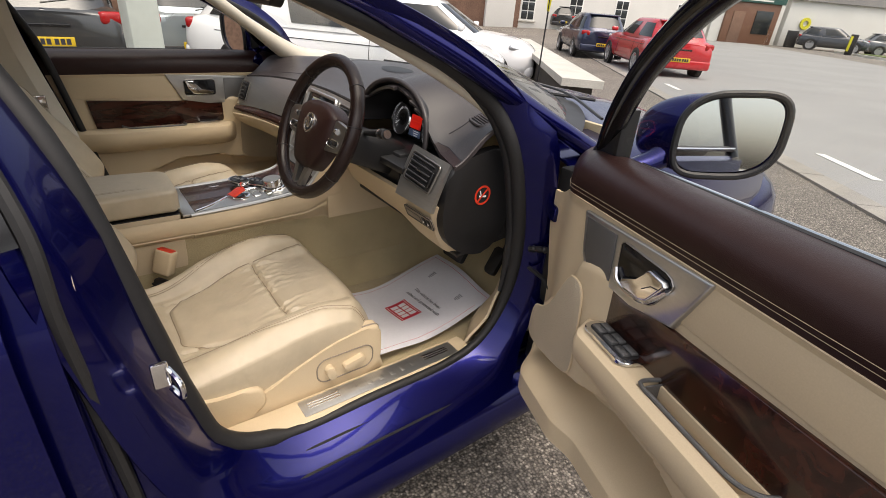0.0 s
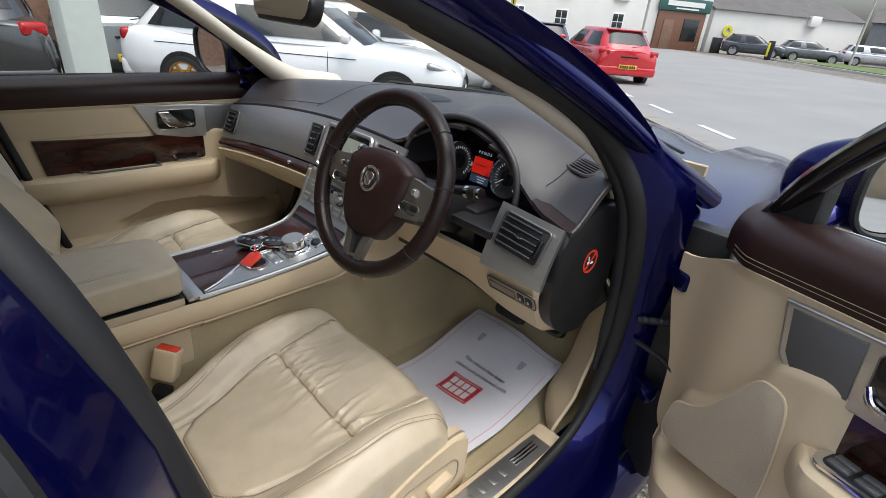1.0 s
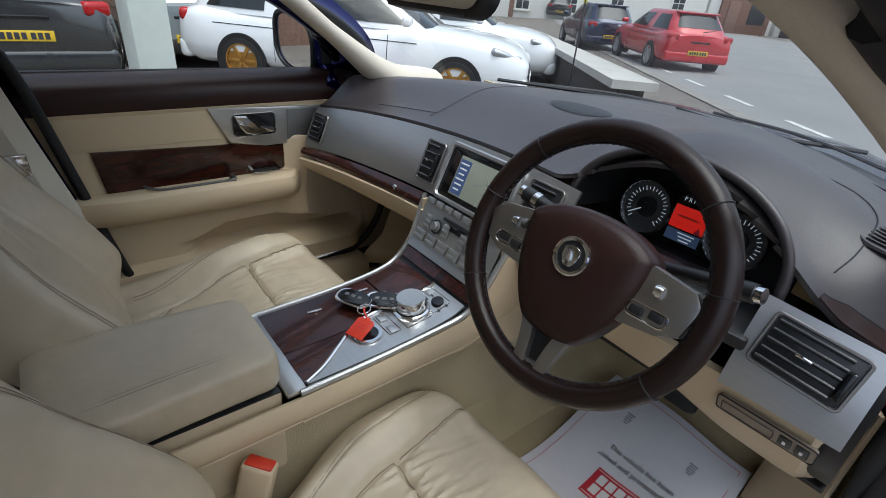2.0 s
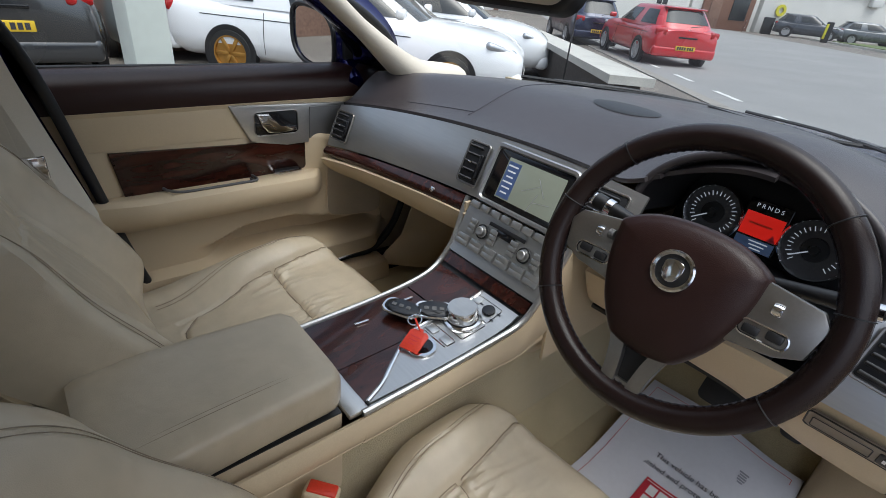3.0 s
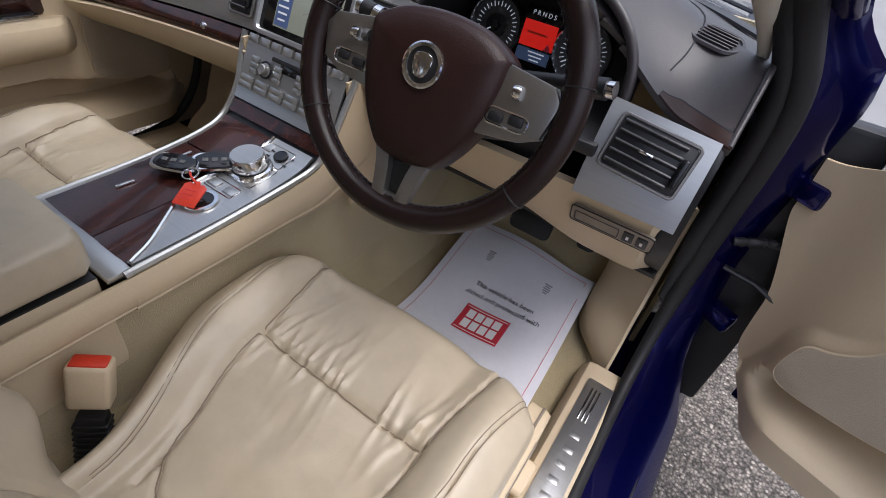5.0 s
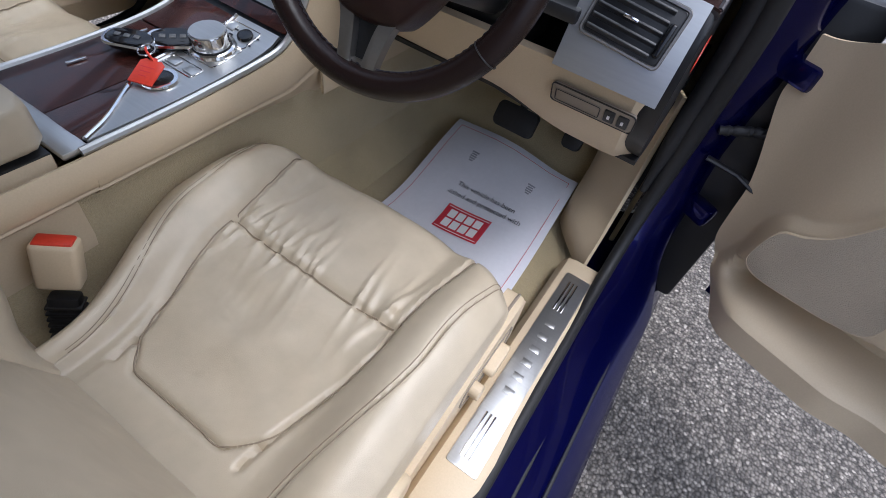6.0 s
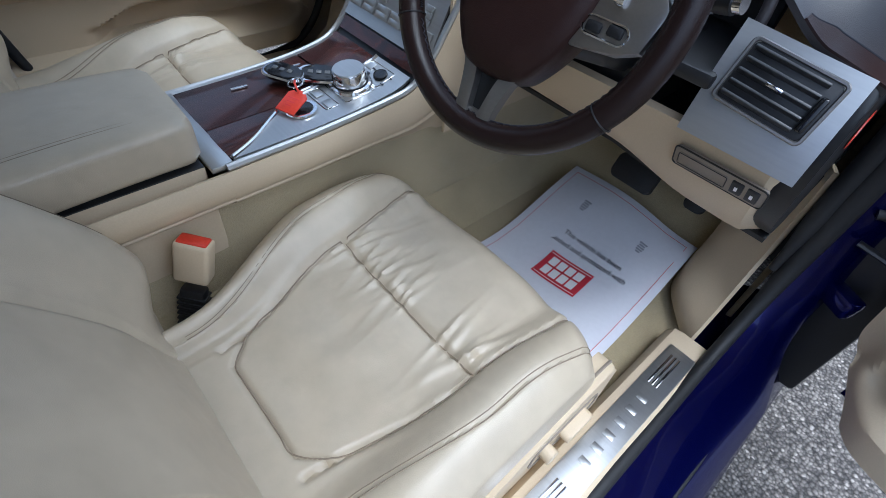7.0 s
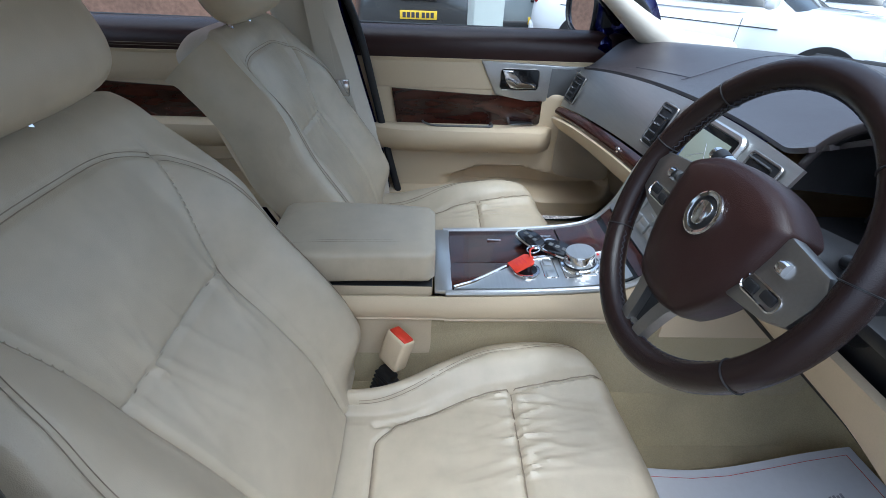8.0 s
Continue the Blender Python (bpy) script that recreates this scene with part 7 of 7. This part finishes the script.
for k in range(6):
    c = Vector((-14.5, 46)) + Vector((0.72, -0.69)) * (3.0 * k)
    e = c + Vector((0.72, -0.69)) * 1.6
    solo("road_line", along((c.x, c.y), (e.x, e.y), 0.14, 0.002, 0.006), LINEPAINT, "worn white dash painted on the road", "road marking", group="centre dashes", kind="structure")
far = thing("far_kerb", "pale kerb of the verge across the road", "kerb", (-5, 36, 0), kind="structure")
part("kerb_run", along((-11.5, 44.0), (16, 13.5), 0.3, -0.1, 0.13, 12), CONCRETE, far)
solo("verge", along((-8.5, 46.5), (19, 16), 5.2, -0.05, 0.10, 12), GRASS, "thin grass verge behind the far kerb", "verge", kind="stuff")
bo = thing("bollard", "black bollard with a yellow panel on the far verge", "bollard", (-10.1, 41.5, 0))
part("bollard_body", rbox((0.42, 0.26, 1.25), 0.05, pose(-10.1, 41.5, 0.60, 0, 0, 15)), BLACK, bo)
part("yellow_panel", rbox((0.14, 0.02, 0.9), 0.004, pose(-10.18, 41.35, 0.65, 0, 0, 15)), YELLOW, bo)
fl = thing("sign_flag", "small yellow flag on a thin dark pole", "flag", (-3.75, 5.35, 0))
part("pole", tube([(-3.75, 5.35, -0.1), (-3.75, 5.35, 1.9)], 0.012, 6), BLACK, fl)
part("flag", thicken(surf(lambda u, v: Vector((-3.75 + 0.16 * (u - 0.5) * (1 - 0.7 * (1 - v)), 5.35, 1.25 + 0.7 * v)), 6, 8), 0.006), YELLOW, fl)
for x, y, h in ((-6.5, 49.0, 7.5), (-3.0, 42.0, 8.0)):
    lp = thing("street_lamp", "grey steel street lamp post", "lamp post", (x, y, 0))
    part("column", tube([(x, y, -0.2), (x, y, h)], lambda t: 0.09 - 0.04 * t, 10), CONCRETE, lp)
    part("lantern", rbox((0.25, 0.6, 0.12), 0.05, pose(x, y - 0.3, h)), ALU, lp)


# ---- buildings ----
def sash(parent, m, w=0.95, h=1.7):
    """A sash window set into a facade; m: x along it, y outwards, z up, at the window's centre."""
    win = part("window", rbox((w + 0.12, 0.08, h + 0.12), 0.01, m @ pose(0, 0.0, 0)), WHITEPLATE, parent, "white sash window")
    for i in range(2):
        for j in range(3):
            part("pane", rbox((w / 2 - 0.06, 0.03, h / 3 - 0.06), 0.004, m @ pose((i - 0.5) * w / 2, 0.05, (j - 1) * h / 3)), CARGLASS, win)
    part("sill", rbox((w + 0.3, 0.2, 0.08), 0.01, m @ pose(0, 0.08, -h / 2 - 0.1)), CONCRETE, win)


def house(label, p, q, depth, height, roof_h, wall_mat, windows=(), chimney=True, door=None):
    """p to q is the facade's foot, seen with the street on its right-hand side."""
    P_, Q_ = Vector((*p, 0)), Vector((*q, 0))
    ex = (Q_ - P_).normalized()
    ey = Vector((ex.y, -ex.x, 0))
    L_ = (Q_ - P_).length
    g = min(ground_z(*p), ground_z(*q))
    m = frame_axes((P_.x, P_.y, g), ex, ey, (0, 0, 1))
    hs = thing("house", label, "house", (P_.x, P_.y, g))
    part("wall", rbox((L_, depth, height + 0.3), 0.02, m @ pose(L_ / 2, -depth / 2, height / 2 - 0.15)), wall_mat, hs)
    ring = lambda x: [m @ Vector((x, 0.25, height - 0.05)), m @ Vector((x, -depth / 2, height + roof_h)), m @ Vector((x, -depth - 0.25, height - 0.05))]
    rf = part("roof", loft([ring(-0.15), ring(L_ + 0.15)]), SLATE, hs, "slate roof", 20)
    if chimney:
        part("chimney", rbox((0.7, 0.5, 1.3), 0.02, m @ pose(0.5, -depth / 2, height + roof_h + 0.2)), BRICKWORK, rf)
    for x, z in windows:
        sash(hs, m @ pose(x, 0, z))
    if door is not None:
        part("door", rbox((0.95, 0.1, 2.1), 0.02, m @ pose(door, 0.0, 1.05)), SHOPBROWN, hs)
    return hs, m


house("long white rendered building with sash windows", (-27.0, 24.5), (-18.9, 39.6), 8, 6.2, 2.4, WHITEWASH, [(3, 1.5), (6.5, 1.5), (10, 1.5), (14.8, 1.6), (3, 4.3), (6.5, 4.3), (10, 4.3), (14.8, 4.3)])
pub, pm_ = house("white gabled building with a brown shop front", (-18.8, 39.8), (-16.2, 45.2), 8, 6.6, 2.2, WHITEWASH, [(1.4, 4.8), (4.4, 4.8)], chimney=False)
part("shop_front", rbox((4.6, 0.25, 2.9), 0.03, pm_ @ pose(3.2, 0.05, 1.35)), SHOPBROWN, pub, "brown painted shop front")
part("shop_door", rbox((1.0, 0.1, 2.2), 0.02, pm_ @ pose(2.0, 0.18, 1.05)), BRICKWORK, pub)
part("shop_window", rbox((1.5, 0.1, 1.6), 0.02, pm_ @ pose(4.2, 0.18, 1.5)), CARGLASS, pub)
sg = part("sign_board", rbox((5.0, 0.15, 0.9), 0.02, pm_ @ pose(3.2, 0.22, 3.25)), GREENSIGN, pub, "dark green sign board")
part("sign_mark", rbox((3.6, 0.03, 0.35), 0.0, pm_ @ pose(3.2, 0.31, 3.32)), WHITEPLATE, sg)
part("sign_mark", rbox((2.2, 0.03, 0.10), 0.0, pm_ @ pose(3.4, 0.31, 2.98)), WHITEPLATE, sg)
board = thing("pavement_board", "folding chalk board outside the shop", "sign board", (-15.9, 42.2, 0))
part("panel", rbox((0.6, 0.05, 1.0), 0.01, pose(-15.6, 42.3, 0.45, -12, 0, -65)), SHOPBROWN, board)
for k in range(4):
    part("board_mark", rbox((0.42, 0.02, 0.06), 0, pose(-15.56, 42.28, 0.25 + 0.16 * k, -12, 0, -65)), WHITEPLATE, board)
solo("litter_bin", rbox((0.8, 0.7, 1.2), 0.04, pose(-15.0, 45.0, 0.5, 0, 0, -65)), BLACK, "black bin beside the shop wall", "bin")
low_b, lm = house("low white outbuilding with a flat dark roof edge", (-16.0, 45.5), (-8.0, 58.0), 7, 3.3, 1.5, WHITEWASH, [], chimney=False)
part("life_ring", lathe([(0.22, 0), (0.42, 0), (0.42, 0.1), (0.22, 0.1)], 24, lm @ pose(1.6, 0.05, 1.7, -90, 0, 0)), YELLOW, low_b, "yellow ring on the wall")
part("air_unit", rbox((1.0, 0.4, 0.8), 0.05, lm @ pose(9.5, 0.2, 3.0)), WHITEPLATE, low_b)
house("grey boarded shed with a shallow roof", (-7.5, 58.5), (10, 60.5), 6, 3.4, 1.2, material("grey_boards", (0.20, 0.21, 0.22), 0.8, spread=0.15, grain=20, blotch=1.5), [], chimney=False)
house("brown brick house on the street", (-42, 44), (-30.5, 30.2), 7, 5.6, 2.6, TANBRICK, [], door=None)
for k in range(5):
    a = Vector((-31.0, 20.5)) + Vector((-0.76, 0.65)) * (10.5 * k)
    b_ = a + Vector((-0.76, 0.65)) * 10
    house("terraced house along the street", (b_.x, b_.y), (a.x, a.y), 8, 5.6 + 0.5 * (k % 2), 2.4, (BRICKWORK, TANBRICK, WHITEWASH)[k % 3], [(2, 1.6), (5, 1.6), (8, 1.6), (2, 4.2), (5, 4.2), (8, 4.2)], door=3.5)
for k in range(5):
    a = Vector((-36.0, 52.0)) + Vector((-0.76, 0.65)) * (10.5 * k)
    b_ = a + Vector((-0.76, 0.65)) * 10
    house("terraced house across the street", (a.x, a.y), (b_.x, b_.y), 8, 5.8 + 0.4 * (k % 2), 2.4, (TANBRICK, BRICKWORK, WHITEWASH)[k % 3], [(2, 1.6), (5, 1.6), (8, 1.6), (2, 4.2), (5, 4.2), (8, 4.2)], door=3.5)
for k in range(3):
    a = Vector((22.0, 14.0)) + Vector((0.72, -0.69)) * (11 * k)
    b_ = a + Vector((0.72, -0.69)) * 10.5
    house("terraced house down the street", (b_.x, b_.y), (a.x, a.y), 8, 5.6, 2.4, (BRICKWORK, WHITEWASH, TANBRICK)[k % 3], [(2, 1.6), (5, 1.6), (8, 1.6), (2, 4.2), (5, 4.2), (8, 4.2)], door=3.5)
house("brick showroom beside the forecourt", (-17.5, 3.0), (-15.5, -20.0), 8, 4.6, 1.2, BRICKWORK, [], chimney=False)
